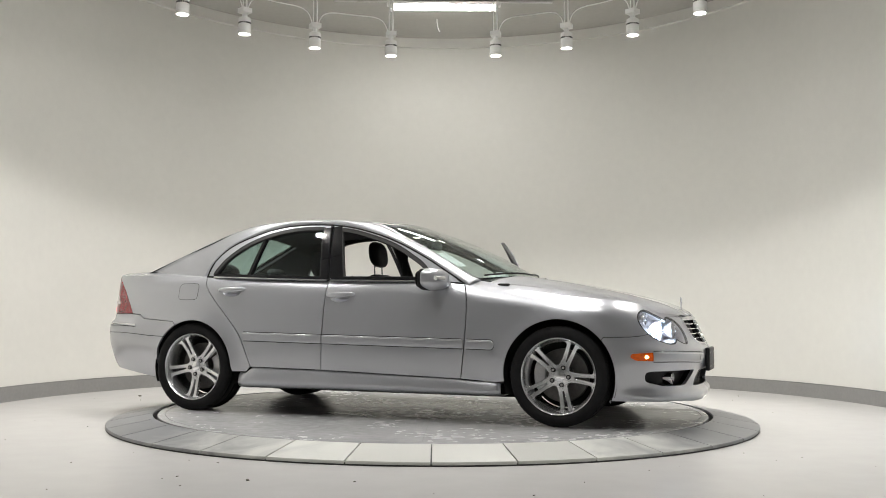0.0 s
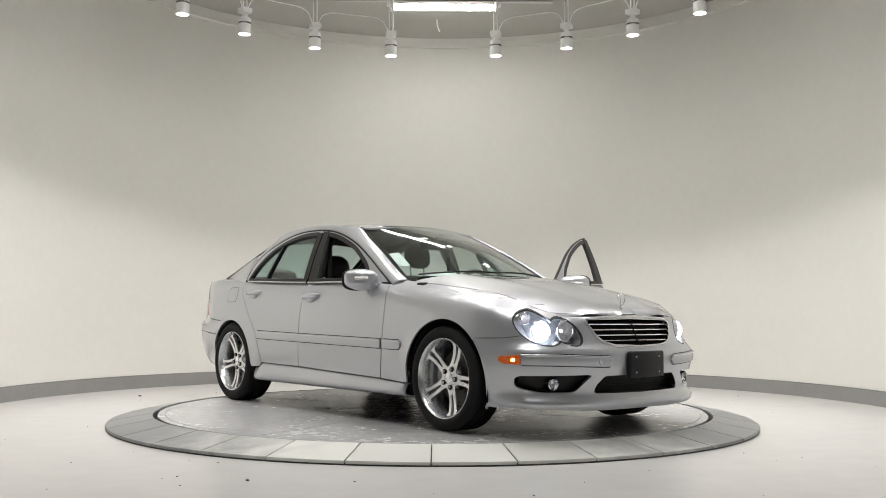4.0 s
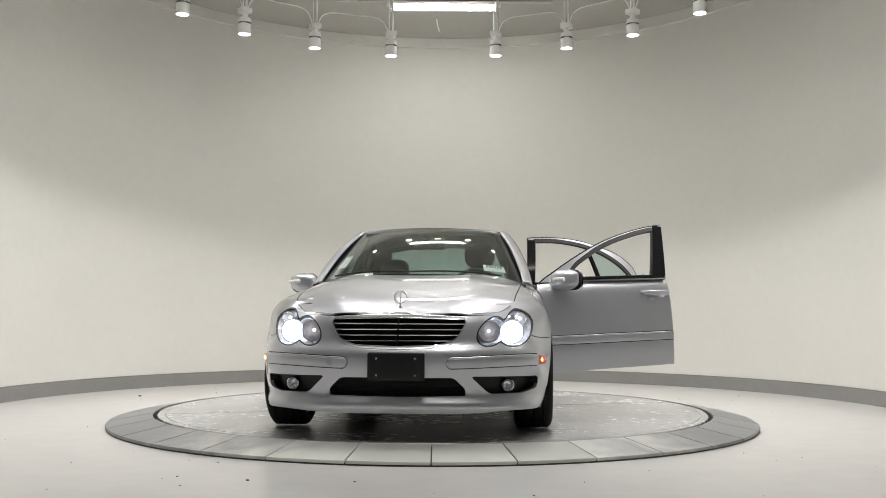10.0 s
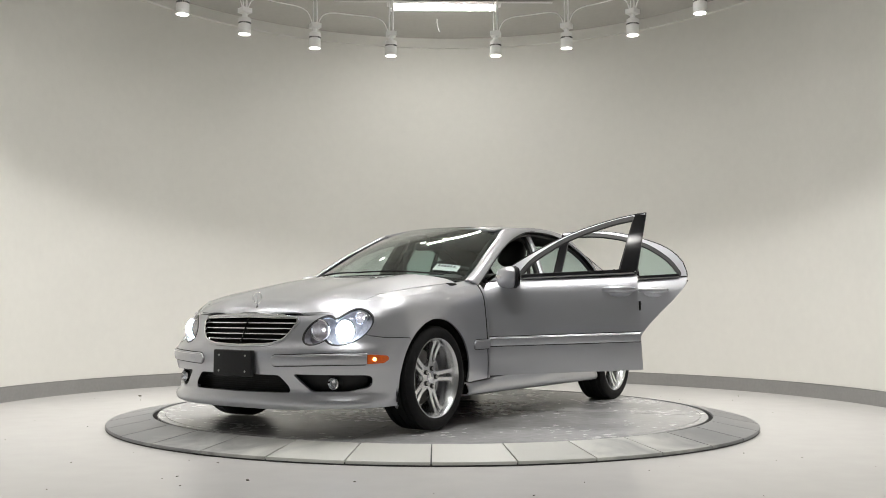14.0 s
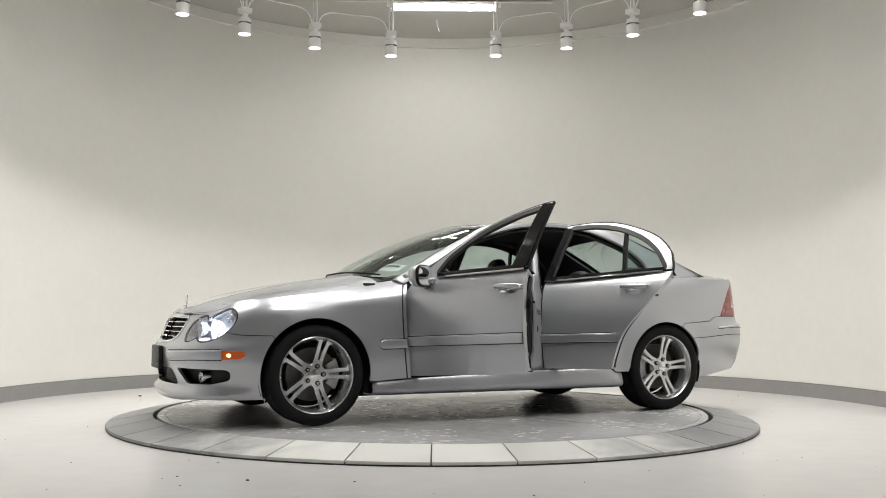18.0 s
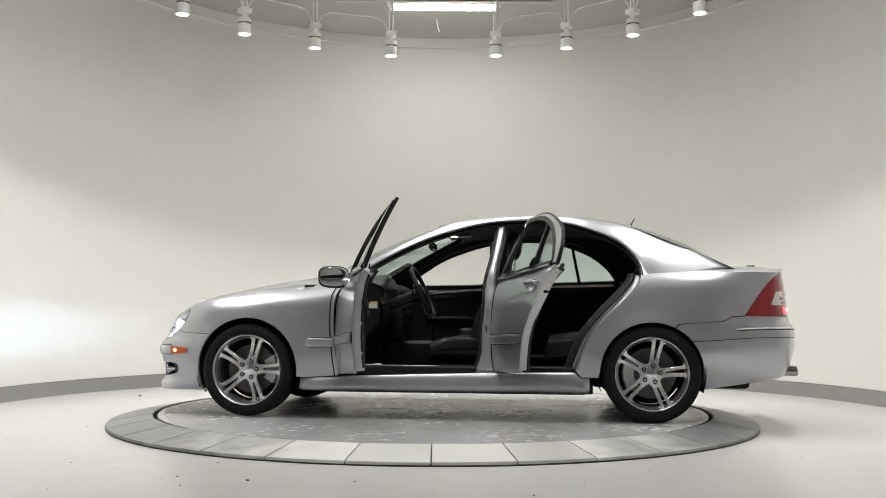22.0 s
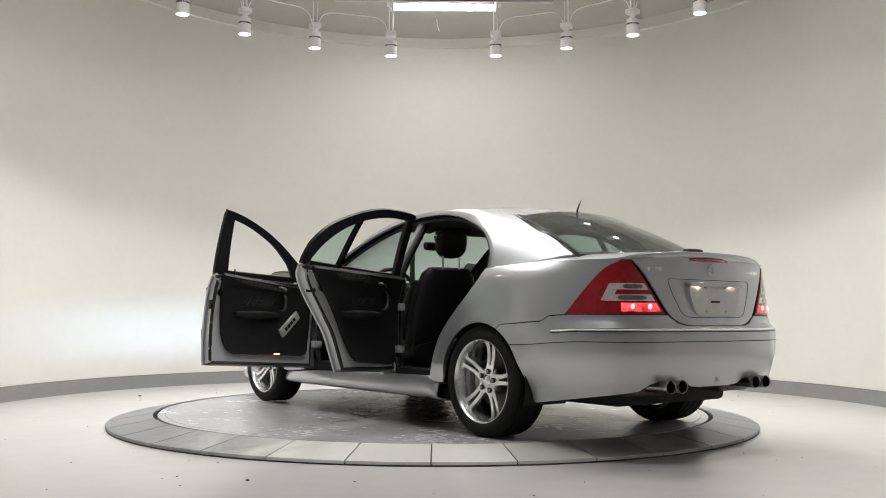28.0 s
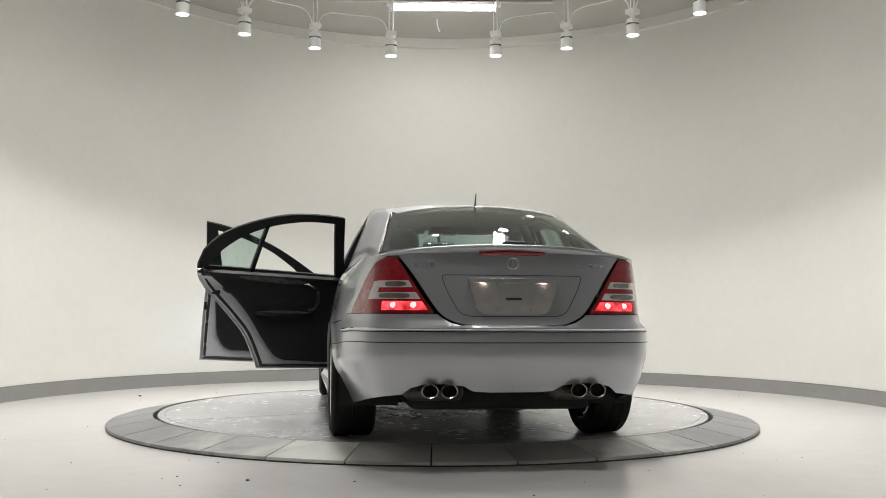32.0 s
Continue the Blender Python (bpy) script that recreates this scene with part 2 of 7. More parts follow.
def inside(poly, pts):
    """Which points lie inside a polygon (even-odd)."""
    x, y = pts[:, 0], pts[:, 1]
    r = np.zeros(len(pts), bool)
    q = np.roll(poly, -1, axis=0)
    for (x0, y0), (x1, y1) in zip(poly, q):
        if y0 == y1:
            continue
        c = ((y0 > y) != (y1 > y)) & (x < (x1 - x0) * (y - y0) / (y1 - y0) + x0)
        r ^= c
    return r


def densify(poly, step, closed=True):
    P = np.array(poly, float)
    out = []
    n = len(P)
    for i in range(n if closed else n - 1):
        a, b = P[i], P[(i + 1) % n]
        k = max(1, int(math.ceil(np.linalg.norm(b - a) / step)))
        out += [a + (b - a) * j / k for j in range(k)]
    if not closed:
        out.append(P[-1])
    return np.array(out)


def rounded(poly, r, n=5):
    """A polygon with its corners rounded by r (one value, or one a corner)."""
    P = np.array(poly, float)
    out = []
    for i in range(len(P)):
        a, b, c = P[i - 1], P[i], P[(i + 1) % len(P)]
        rr = r[i] if isinstance(r, (list, tuple)) else r
        u, v = a - b, c - b
        lu, lv = np.linalg.norm(u), np.linalg.norm(v)
        d = min(rr, lu * 0.48, lv * 0.48)
        if d < 1e-5:
            out.append(b)
            continue
        p, q = b + u / lu * d, b + v / lv * d
        for k in range(n + 1):
            t = k / n
            out.append((1 - t) ** 2 * p + 2 * t * (1 - t) * b + t * t * q)
    return np.array(out)


from mathutils.geometry import delaunay_2d_cdt


def patch_data(outline, fmap, step=0.035, thick=0.010, holes=(), edge=0.02):
    """Fills an outline in a surface's own plane, lays it on the surface and gives it thickness: verts, faces, boundary edges."""
    loops = [densify(outline, edge)] + [densify(h, edge) for h in holes]
    pts, edges = [], []
    for lp in loops:
        k = len(pts)
        pts += [tuple(q) for q in lp]
        edges += [(k + i, k + (i + 1) % len(lp)) for i in range(len(lp))]
    O = loops[0]
    lo, hi = O.min(0), O.max(0)
    gx = np.arange(lo[0] + step * 0.37, hi[0], step)
    gy = np.arange(lo[1] + step * 0.41, hi[1], step * 0.87)
    g = np.array([(x + (step / 2 if j % 2 else 0), y) for j, y in enumerate(gy) for x in gx]) if len(gx) and len(gy) else np.zeros((0, 2))
    if len(g):
        ok = inside(O, g)
        for h in loops[1:]:
            ok &= ~inside(h, g)
        allb = np.array(pts)
        g = g[ok]
        if len(g):
            dmin = np.array([np.min(np.hypot(*(allb - q).T)) for q in g])
            g = g[dmin > step * 0.4]
        pts += [tuple(q) for q in g]
    V, E, F, *_ = delaunay_2d_cdt([Vector(q) for q in pts], edges, [], 0, 1e-6)
    V = np.array([tuple(v) for v in V])
    F = np.array(F)
    cen = V[F].mean(1)
    ok = inside(O, cen)
    for h in loops[1:]:
        ok &= ~inside(h, cen)
    F = F[ok]
    e1, e2 = V[F[:, 1]] - V[F[:, 0]], V[F[:, 2]] - V[F[:, 0]]
    F = F[np.abs(e1[:, 0] * e2[:, 1] - e1[:, 1] * e2[:, 0]) > 2e-6]
    P = fmap(V)
    h = 1e-3
    du = fmap(V + [h, 0]) - fmap(V - [h, 0])
    dv = fmap(V + [0, h]) - fmap(V - [0, h])
    N = np.cross(du, dv)
    N /= np.linalg.norm(N, axis=1)[:, None] + 1e-12
    C = np.stack([np.clip(P[:, 0], -1.2, 1.2), 0 * P[:, 0], 0 * P[:, 0] + 0.55], 1)
    flip = float(np.sum(N * (P - C))) < 0
    if flip:
        N, F = -N, F[:, ::-1]
    area = ((V[F[:, 1]] - V[F[:, 0]])[:, 0] * (V[F[:, 2]] - V[F[:, 0]])[:, 1] - (V[F[:, 1]] - V[F[:, 0]])[:, 1] * (V[F[:, 2]] - V[F[:, 0]])[:, 0])
    if flip:
        area = -area
    F[area < 0] = F[area < 0][:, ::-1]
    if not thick:
        return P, [tuple(f) for f in F], []
    n = len(P)
    count = {}
    for f in F:
        for a, b in ((f[0], f[1]), (f[1], f[2]), (f[2], f[0])):
            count[(a, b)] = 1
    rim = [(a, b) for a, b in count if (b, a) not in count]
    verts = np.vstack([P, P - N * thick])
    faces = [tuple(f) for f in F] + [(f[2] + n, f[1] + n, f[0] + n) for f in F]
    faces += [(b, a, a + n, b + n) for a, b in rim]
    return verts, faces, rim + [(a + n, b + n) for a, b in rim]


def join_data(*ds):
    verts, faces, rim, k = [], [], [], 0
    for v, f, r in ds:
        verts.append(np.array(v))
        faces += [tuple(i + k for i in q) for q in f]
        rim += [(a + k, b + k) for a, b in r]
        k += len(v)
    return np.vstack(verts), faces, rim


def mirrored(d):
    v, f, r = d
    return np.array(v) * [1, -1, 1], [tuple(q[::-1]) for q in f], r


def skin(name, d, material, parent, label=""):
    """Links patch data as one mesh, its rim edges sharp."""
    v, f, r = d
    me = mesh_from(name, v, f, material)
    if r:
        key = {tuple(sorted(e)) for e in r}
        flags = [tuple(sorted(e.vertices)) in key for e in me.edges]
        at = me.attributes.new("sharp_edge", "BOOLEAN", "EDGE")
        at.data.foreach_set("value", flags)
    return child(name, me, parent, label)


# ---- the room ----
def arc(r, a0, a1, n, c=WALL_C):
    return [(c[0] + r * math.cos(radians(a0 + (a1 - a0) * i / n)), c[1] + r * math.sin(radians(a0 + (a1 - a0) * i / n))) for i in range(n + 1)]


def room_plan(inset):
    """Half-round bay that opens into a straight-sided hall behind the viewer."""
    r = WALL_R - inset
    pts = arc(r, 0, 180, 96)
    x0, x1 = WALL_C[0] - r, WALL_C[0] + r
    return [(x1, -9.5 + inset)] + [(x1, -6.0), (x1, -3.0)] + pts + [(x0, -3.0), (x0, -6.0), (x0, -9.5 + inset)]


def wall_strip(name, inner, outer, z0, z1, material, bev=0.0, label="", closed=True):
    bm = bmesh.new()
    rows = []
    prof = [(inner, z0), (inner, z1 - bev), (inner + bev * 0.7, z1), (outer, z1), (outer, z0)] if bev else [(inner, z0), (inner, z1), (outer, z1), (outer, z0)]
    for ins, z in prof:
        rows.append([bm.verts.new((x, y, z)) for x, y in room_plan(ins)])
    k = len(rows)
    n = len(rows[0])
    for j in range(k):
        A, B = rows[j], rows[(j + 1) % k]
        for i in range(n if closed else n - 1):
            bm.faces.new((A[i], A[(i + 1) % n], B[(i + 1) % n], B[i]))
    ob = part(name, bm, material, None, "", 30)
    return tagged(ob, label, "", "", "structure")


def build_room():
    wall_strip("wall_round", 0.0, -0.15, 0.0, CEIL, WALLPAINT, 0, "smooth off-white painted curved studio wall")
    # unseen hall linings behind the viewer, added to set what the car reflects
    for nm, (x0, x1, y0, y1, z0, z1) in (("wall_hall", (WALL_C[0] - WALL_R + 0.001, WALL_C[0] - WALL_R + 0.06, -9.3, -1.6, 0.002, CEIL - 0.10)), ("wall_hall", (WALL_C[0] + WALL_R - 0.06, WALL_C[0] + WALL_R - 0.001, -9.3, -1.6, 0.002, CEIL - 0.10)), ("wall_hall", (WALL_C[0] - WALL_R + 0.06, WALL_C[0] + WALL_R - 0.06, -9.36, -9.30, 0.002, CEIL - 0.10)), ("ceiling_hall", (WALL_C[0] - WALL_R + 0.001, WALL_C[0] + WALL_R - 0.001, -9.36, -3.4, CEIL - 0.10, CEIL - 0.06))):
        bm = bmesh.new()
        box(bm, x0, x1, y0, y1, z0, z1)
        tagged(part(nm, bm, HALLPAINT, None), "plain pale grey surface behind the viewer, unseen, added to set the car's reflections", "", "", "structure")
    wall_strip("baseboard", 0.012, 0.0, 0.0, 0.135, BASEGREY, 0.006, "grey vinyl base strip along the curved wall")
    wall_strip("trim", 0.055, 0.0, CEIL - 0.118, CEIL - 0.001, WALLPAINT, 0, "off-white curved cornice at the top of the wall")
    bm = bmesh.new()
    vs = [bm.verts.new((x, y, 0.0)) for x, y in room_plan(-0.15)]
    f = bm.faces.new(vs)
    r = bmesh.ops.extrude_face_region(bm, geom=[f])
    for v in r["geom"]:
        if isinstance(v, bmesh.types.BMVert):
            v.co.z -= 0.2
    tagged(part("floor", bm, FLOORMAT, None), "pale glossy sealed concrete floor with scuffs", "", "", "structure")
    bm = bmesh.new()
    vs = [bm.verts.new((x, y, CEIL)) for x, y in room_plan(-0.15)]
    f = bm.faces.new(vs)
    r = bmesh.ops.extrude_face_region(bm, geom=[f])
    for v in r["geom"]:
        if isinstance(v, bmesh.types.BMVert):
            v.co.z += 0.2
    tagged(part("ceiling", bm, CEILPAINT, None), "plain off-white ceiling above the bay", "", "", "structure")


def floor_material():
    m = mat("sealed_pale_concrete", (0.60, 0.59, 0.575), 0.24, 0.0, 0.0, 0.6, 0.03, 0.0, 12.0)
    return m


def table_material(name, col, rough):
    """Worn sealed stone: cloudy tone, drawn-out smears and small dark specks."""
    m = mat(name, col, rough, 0.0, 0.0, 1.7, 0.10, 0.0, 40.0, rough_var=0.04)
    nt = m.node_tree
    b = nt.nodes["Principled BSDF"]
    src = b.inputs["Base Color"].links[0].from_socket
    tc = next(n for n in nt.nodes if n.type == "TEX_COORD")
    fac = None
    for scale, dist, lo, hi, dark in ((2.6, 0.5, 0.45, 0.75, 0.90), (38.0, 0.6, 0.64, 0.72, 0.74)):
        n = nt.nodes.new("ShaderNodeTexNoise")
        n.inputs["Scale"].default_value, n.inputs["Detail"].default_value, n.inputs["Distortion"].default_value = scale, 7.0, dist
        nt.links.new(tc.outputs["Object"], n.inputs["Vector"])
        r = nt.nodes.new("ShaderNodeMapRange")
        r.inputs["From Min"].default_value, r.inputs["From Max"].default_value = lo, hi
        r.inputs["To Min"].default_value, r.inputs["To Max"].default_value = 1.0, dark
        nt.links.new(n.outputs["Fac"], r.inputs["Value"])
        mul = nt.nodes.new("ShaderNodeVectorMath")
        mul.operation = "SCALE"
        nt.links.new(src, mul.inputs[0])
        nt.links.new(r.outputs[0], mul.inputs["Scale"])
        src = mul.outputs[0]
    nt.links.new(src, b.inputs["Base Color"])
    return m


def paler_near(m, at, r0, r1, pale):
    """Slabs blended to a pale tone near one place, patchy towards the rim of the pale area."""
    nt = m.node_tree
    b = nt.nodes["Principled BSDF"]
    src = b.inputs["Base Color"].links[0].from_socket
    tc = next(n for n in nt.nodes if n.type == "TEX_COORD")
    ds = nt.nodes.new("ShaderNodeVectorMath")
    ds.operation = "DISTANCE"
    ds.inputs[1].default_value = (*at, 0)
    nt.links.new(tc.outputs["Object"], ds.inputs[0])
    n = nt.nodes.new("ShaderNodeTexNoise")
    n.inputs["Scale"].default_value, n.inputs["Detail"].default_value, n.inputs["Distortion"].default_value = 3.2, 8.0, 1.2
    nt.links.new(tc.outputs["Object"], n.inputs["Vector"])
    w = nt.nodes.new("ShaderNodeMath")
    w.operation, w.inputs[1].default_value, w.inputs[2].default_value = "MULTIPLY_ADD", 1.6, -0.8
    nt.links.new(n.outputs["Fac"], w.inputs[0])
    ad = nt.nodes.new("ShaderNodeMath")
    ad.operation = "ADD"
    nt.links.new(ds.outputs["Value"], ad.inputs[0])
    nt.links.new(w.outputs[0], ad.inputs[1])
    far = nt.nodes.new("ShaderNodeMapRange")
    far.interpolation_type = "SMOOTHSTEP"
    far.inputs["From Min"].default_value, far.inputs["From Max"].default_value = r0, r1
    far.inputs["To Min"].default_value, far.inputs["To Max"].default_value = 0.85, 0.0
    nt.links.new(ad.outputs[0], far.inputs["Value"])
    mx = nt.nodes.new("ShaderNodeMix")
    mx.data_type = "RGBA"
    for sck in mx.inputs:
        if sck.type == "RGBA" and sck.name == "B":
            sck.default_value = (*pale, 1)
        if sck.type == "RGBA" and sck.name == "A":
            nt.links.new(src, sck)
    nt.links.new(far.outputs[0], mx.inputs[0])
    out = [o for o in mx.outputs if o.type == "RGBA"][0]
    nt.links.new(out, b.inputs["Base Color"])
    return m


FLOORMAT = floor_material()
DISCMAT = table_material("grey_coated_disc", (0.43, 0.428, 0.434), 0.25)
DISCMAT.node_tree.nodes["Principled BSDF"].inputs["Specular IOR Level"].default_value = 0.42
TILEMAT = vary(paler_near(table_material("grey_stone_ring_slab", (0.20, 0.205, 0.213), 0.34), (0.10, -2.30), 0.65, 1.9, (0.72, 0.72, 0.68)), 0.16)
BEDMAT = mat("dark_ring_bed", (0.06, 0.06, 0.058), 0.7, 0.0, 0.0, 12.0, 0.2)


def grease_and_shade(m, r0, r1, dark):
    """Greasy smears round the disc's middle, widened and deepened as painted shade under the car."""
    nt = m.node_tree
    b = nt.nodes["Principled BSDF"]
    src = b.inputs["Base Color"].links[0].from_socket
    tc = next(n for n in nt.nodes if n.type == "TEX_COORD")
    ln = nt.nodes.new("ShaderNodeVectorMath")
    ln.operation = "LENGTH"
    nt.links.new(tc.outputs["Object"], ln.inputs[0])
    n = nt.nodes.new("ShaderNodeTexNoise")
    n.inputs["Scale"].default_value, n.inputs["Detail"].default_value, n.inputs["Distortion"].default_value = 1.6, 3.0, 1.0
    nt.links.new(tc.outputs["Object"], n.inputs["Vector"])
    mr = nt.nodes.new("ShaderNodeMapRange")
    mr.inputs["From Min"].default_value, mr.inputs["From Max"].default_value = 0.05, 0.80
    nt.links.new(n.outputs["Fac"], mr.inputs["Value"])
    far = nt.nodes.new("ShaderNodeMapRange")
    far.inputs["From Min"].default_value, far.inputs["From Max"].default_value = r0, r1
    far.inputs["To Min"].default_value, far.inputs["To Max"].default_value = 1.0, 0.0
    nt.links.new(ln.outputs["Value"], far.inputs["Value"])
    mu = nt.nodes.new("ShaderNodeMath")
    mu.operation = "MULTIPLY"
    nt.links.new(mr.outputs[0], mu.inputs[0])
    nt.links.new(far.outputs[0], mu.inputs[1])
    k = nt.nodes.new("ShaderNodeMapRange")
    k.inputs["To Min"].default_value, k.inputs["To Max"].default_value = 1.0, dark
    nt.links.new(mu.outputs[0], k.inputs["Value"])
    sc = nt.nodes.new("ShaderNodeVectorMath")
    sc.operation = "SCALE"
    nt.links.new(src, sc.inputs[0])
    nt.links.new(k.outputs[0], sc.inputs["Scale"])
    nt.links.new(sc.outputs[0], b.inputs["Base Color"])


grease_and_shade(DISCMAT, 0.60, 1.75, 0.18)

R_DISC, R_IN, R_OUT = 1.985, 2.015, 2.318


def build_table():
    """Fixed ring of sloping slabs with a turning disc inside."""
    ring = tagged(new("turntable_ring"), "fixed ring of grey stone slabs round the turntable", "turntable ring", "", "")
    bm = bmesh.new()
    lathe(bm, [(R_IN, 0.0), (R_IN, DISC - 0.012), (R_OUT - 0.004, 0.012), (R_OUT, 0.0)], 180)
    part("ring_bed", bm, BEDMAT, ring)
    first = -90.28
    n = 33
    gap = math.degrees(0.009 / R_OUT)
    step = 360.0 / n
    for i in range(n):
        a0, a1 = first + i * step + gap / 2, first + (i + 1) * step - gap / 2
        bm = bmesh.new()
        k = 8
        top_in, top_out = DISC + 0.002, 0.024
        prof = [(R_IN, DISC - 0.010), (R_IN, top_in - 0.003), (R_IN + 0.004, top_in), (R_OUT - 0.002, top_out), (R_OUT + 0.001, top_out - 0.004), (R_OUT + 0.001, 0.008)]
        cols = []
        for j in range(k + 1):
            a = radians(a0 + (a1 - a0) * j / k)
            cols.append([bm.verts.new((r * math.cos(a), r * math.sin(a), z)) for r, z in prof])
        for j in range(k):
            for q in range(len(prof) - 1):
                bm.faces.new((cols[j][q], cols[j + 1][q], cols[j + 1][q + 1], cols[j][q + 1]))
        for c in (cols[0], cols[-1]):
            bm.faces.new(c)
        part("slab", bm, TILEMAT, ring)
    disc = tagged(new("turntable_disc"), "grey coated steel disc of the turntable, with a thin rim groove", "turntable", "", "")
    bm = bmesh.new()
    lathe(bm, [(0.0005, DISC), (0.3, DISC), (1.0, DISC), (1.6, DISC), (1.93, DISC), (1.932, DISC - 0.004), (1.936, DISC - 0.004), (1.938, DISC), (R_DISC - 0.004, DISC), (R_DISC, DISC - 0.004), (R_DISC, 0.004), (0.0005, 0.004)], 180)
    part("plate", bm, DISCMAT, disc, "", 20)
    bm = bmesh.new()
    for a in (20, 110, 200, 290):
        box(bm, 0.02, 1.93, -0.0011, 0.0011, DISC - 0.01, DISC + 0.0008, m=Matrix.Rotation(radians(a), 4, "Z"))
    part("joint_line", bm, BEDMAT, disc)
    return disc


def build_lamps():
    """Ring of white ceiling spots on thin stems with a conduit from box to box, plus four added fill spots."""
    tops = []
    spot = None
    places = [(LAMP_RING * math.cos(radians(a)), LAMP_RING * math.sin(radians(a)), a, SPOT_W) for a in LAMP_ANGLES]
    # four unseen lamps inside the ring, added for light from overhead
    places += [(x, y, 90, FILL_W) for x in (-0.8, 0.8) for y in (-1.3, -0.1)]
    for x, y, a, watts in places:
        if spot is None:
            spot = tagged(new("spot_lamp"), "white cylinder spot lamp hanging on a conduit stem from the ceiling; the inner four are added fill", "spot lamp", "spot lamps in a ring", "")
            bm = bmesh.new()
            lathe(bm, [(0.001, 0.165), (0.05, 0.165), (0.060, 0.158), (0.060, 0.118), (0.052, 0.116), (0.052, 0.104), (0.060, 0.102), (0.061, 0.0), (0.056, 0.0), (0.054, 0.012), (0.001, 0.014)], 32)
            part("can", bm, WHITEMETAL, spot, "", 30)
            bm = bmesh.new()
            for i in range(20):
                q = 2 * math.pi * i / 20
                box(bm, 0.050, 0.0605, -0.0045, 0.0045, 0.104, 0.116, m=Matrix.Rotation(q, 4, "Z"))
            part("vent_slot", bm, SLOT, spot)
            bm = bmesh.new()
            lathe(bm, [(0.0005, 0.008), (0.053, 0.008), (0.053, 0.011)], 32)
            part("lens", bm, SPOTGLOW, spot, "glowing white lens")
            bm = bmesh.new()
            cyl(bm, (0, 0, 0.16), (0, 0, 0.215), 0.018)
            box(bm, -0.026, 0.026, -0.012, 0.012, 0.178, 0.205, 0.004)
            part("knuckle", bm, WHITEMETAL, spot)
            bm = bmesh.new()
            box(bm, -0.052, 0.052, -0.052, 0.052, 0.213, 0.262, 0.004)
            part("junction_box", bm, WHITEMETAL, spot)
            bm = bmesh.new()
            cyl(bm, (-0.018, 0, 0.26), (-0.018, 0, CEIL - LAMP_Z), 0.009, n=10)
            cyl(bm, (0.022, 0, 0.26), (0.022, 0, CEIL - LAMP_Z), 0.006, n=10)
            part("stem", bm, WHITEMETAL, spot)
            spot.matrix_basis = pose(x, y, LAMP_Z, 0, 0, a + 90)
            made = spot
        else:
            made = copy_thing(spot, pose(x, y, LAMP_Z, 0, 0, a + 90))
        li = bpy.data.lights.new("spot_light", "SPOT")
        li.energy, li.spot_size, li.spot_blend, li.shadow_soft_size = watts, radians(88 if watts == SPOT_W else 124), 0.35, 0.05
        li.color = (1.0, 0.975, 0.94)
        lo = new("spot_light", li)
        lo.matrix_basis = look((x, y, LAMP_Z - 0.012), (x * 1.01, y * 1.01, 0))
        tagged(lo, "", "", "", "")
    order = sorted(LAMP_ANGLES)
    for a, b in zip(order[:-1], order[1:]):
        if 76 < b < 101 and a > 70:
            continue
        pts = []
        for t, zz in ((0.04, 0.265), (0.06, 0.32), (0.11, 0.39), (0.2, 0.425), (0.5, 0.430), (0.8, 0.420), (0.89, 0.385), (0.94, 0.32), (0.96, 0.265)):
            q = radians(a + (b - a) * t)
            pts.append((LAMP_RING * math.cos(q), LAMP_RING * math.sin(q), LAMP_Z + zz * 0.95))
        bm = bmesh.new()
        tube(bm, spline(pts, 5), 0.0065, 8)
        tagged(part("conduit", bm, WHITEMETAL, None), "thin white conduit looped between two spot lamps", "conduit", "conduits between the lamps")


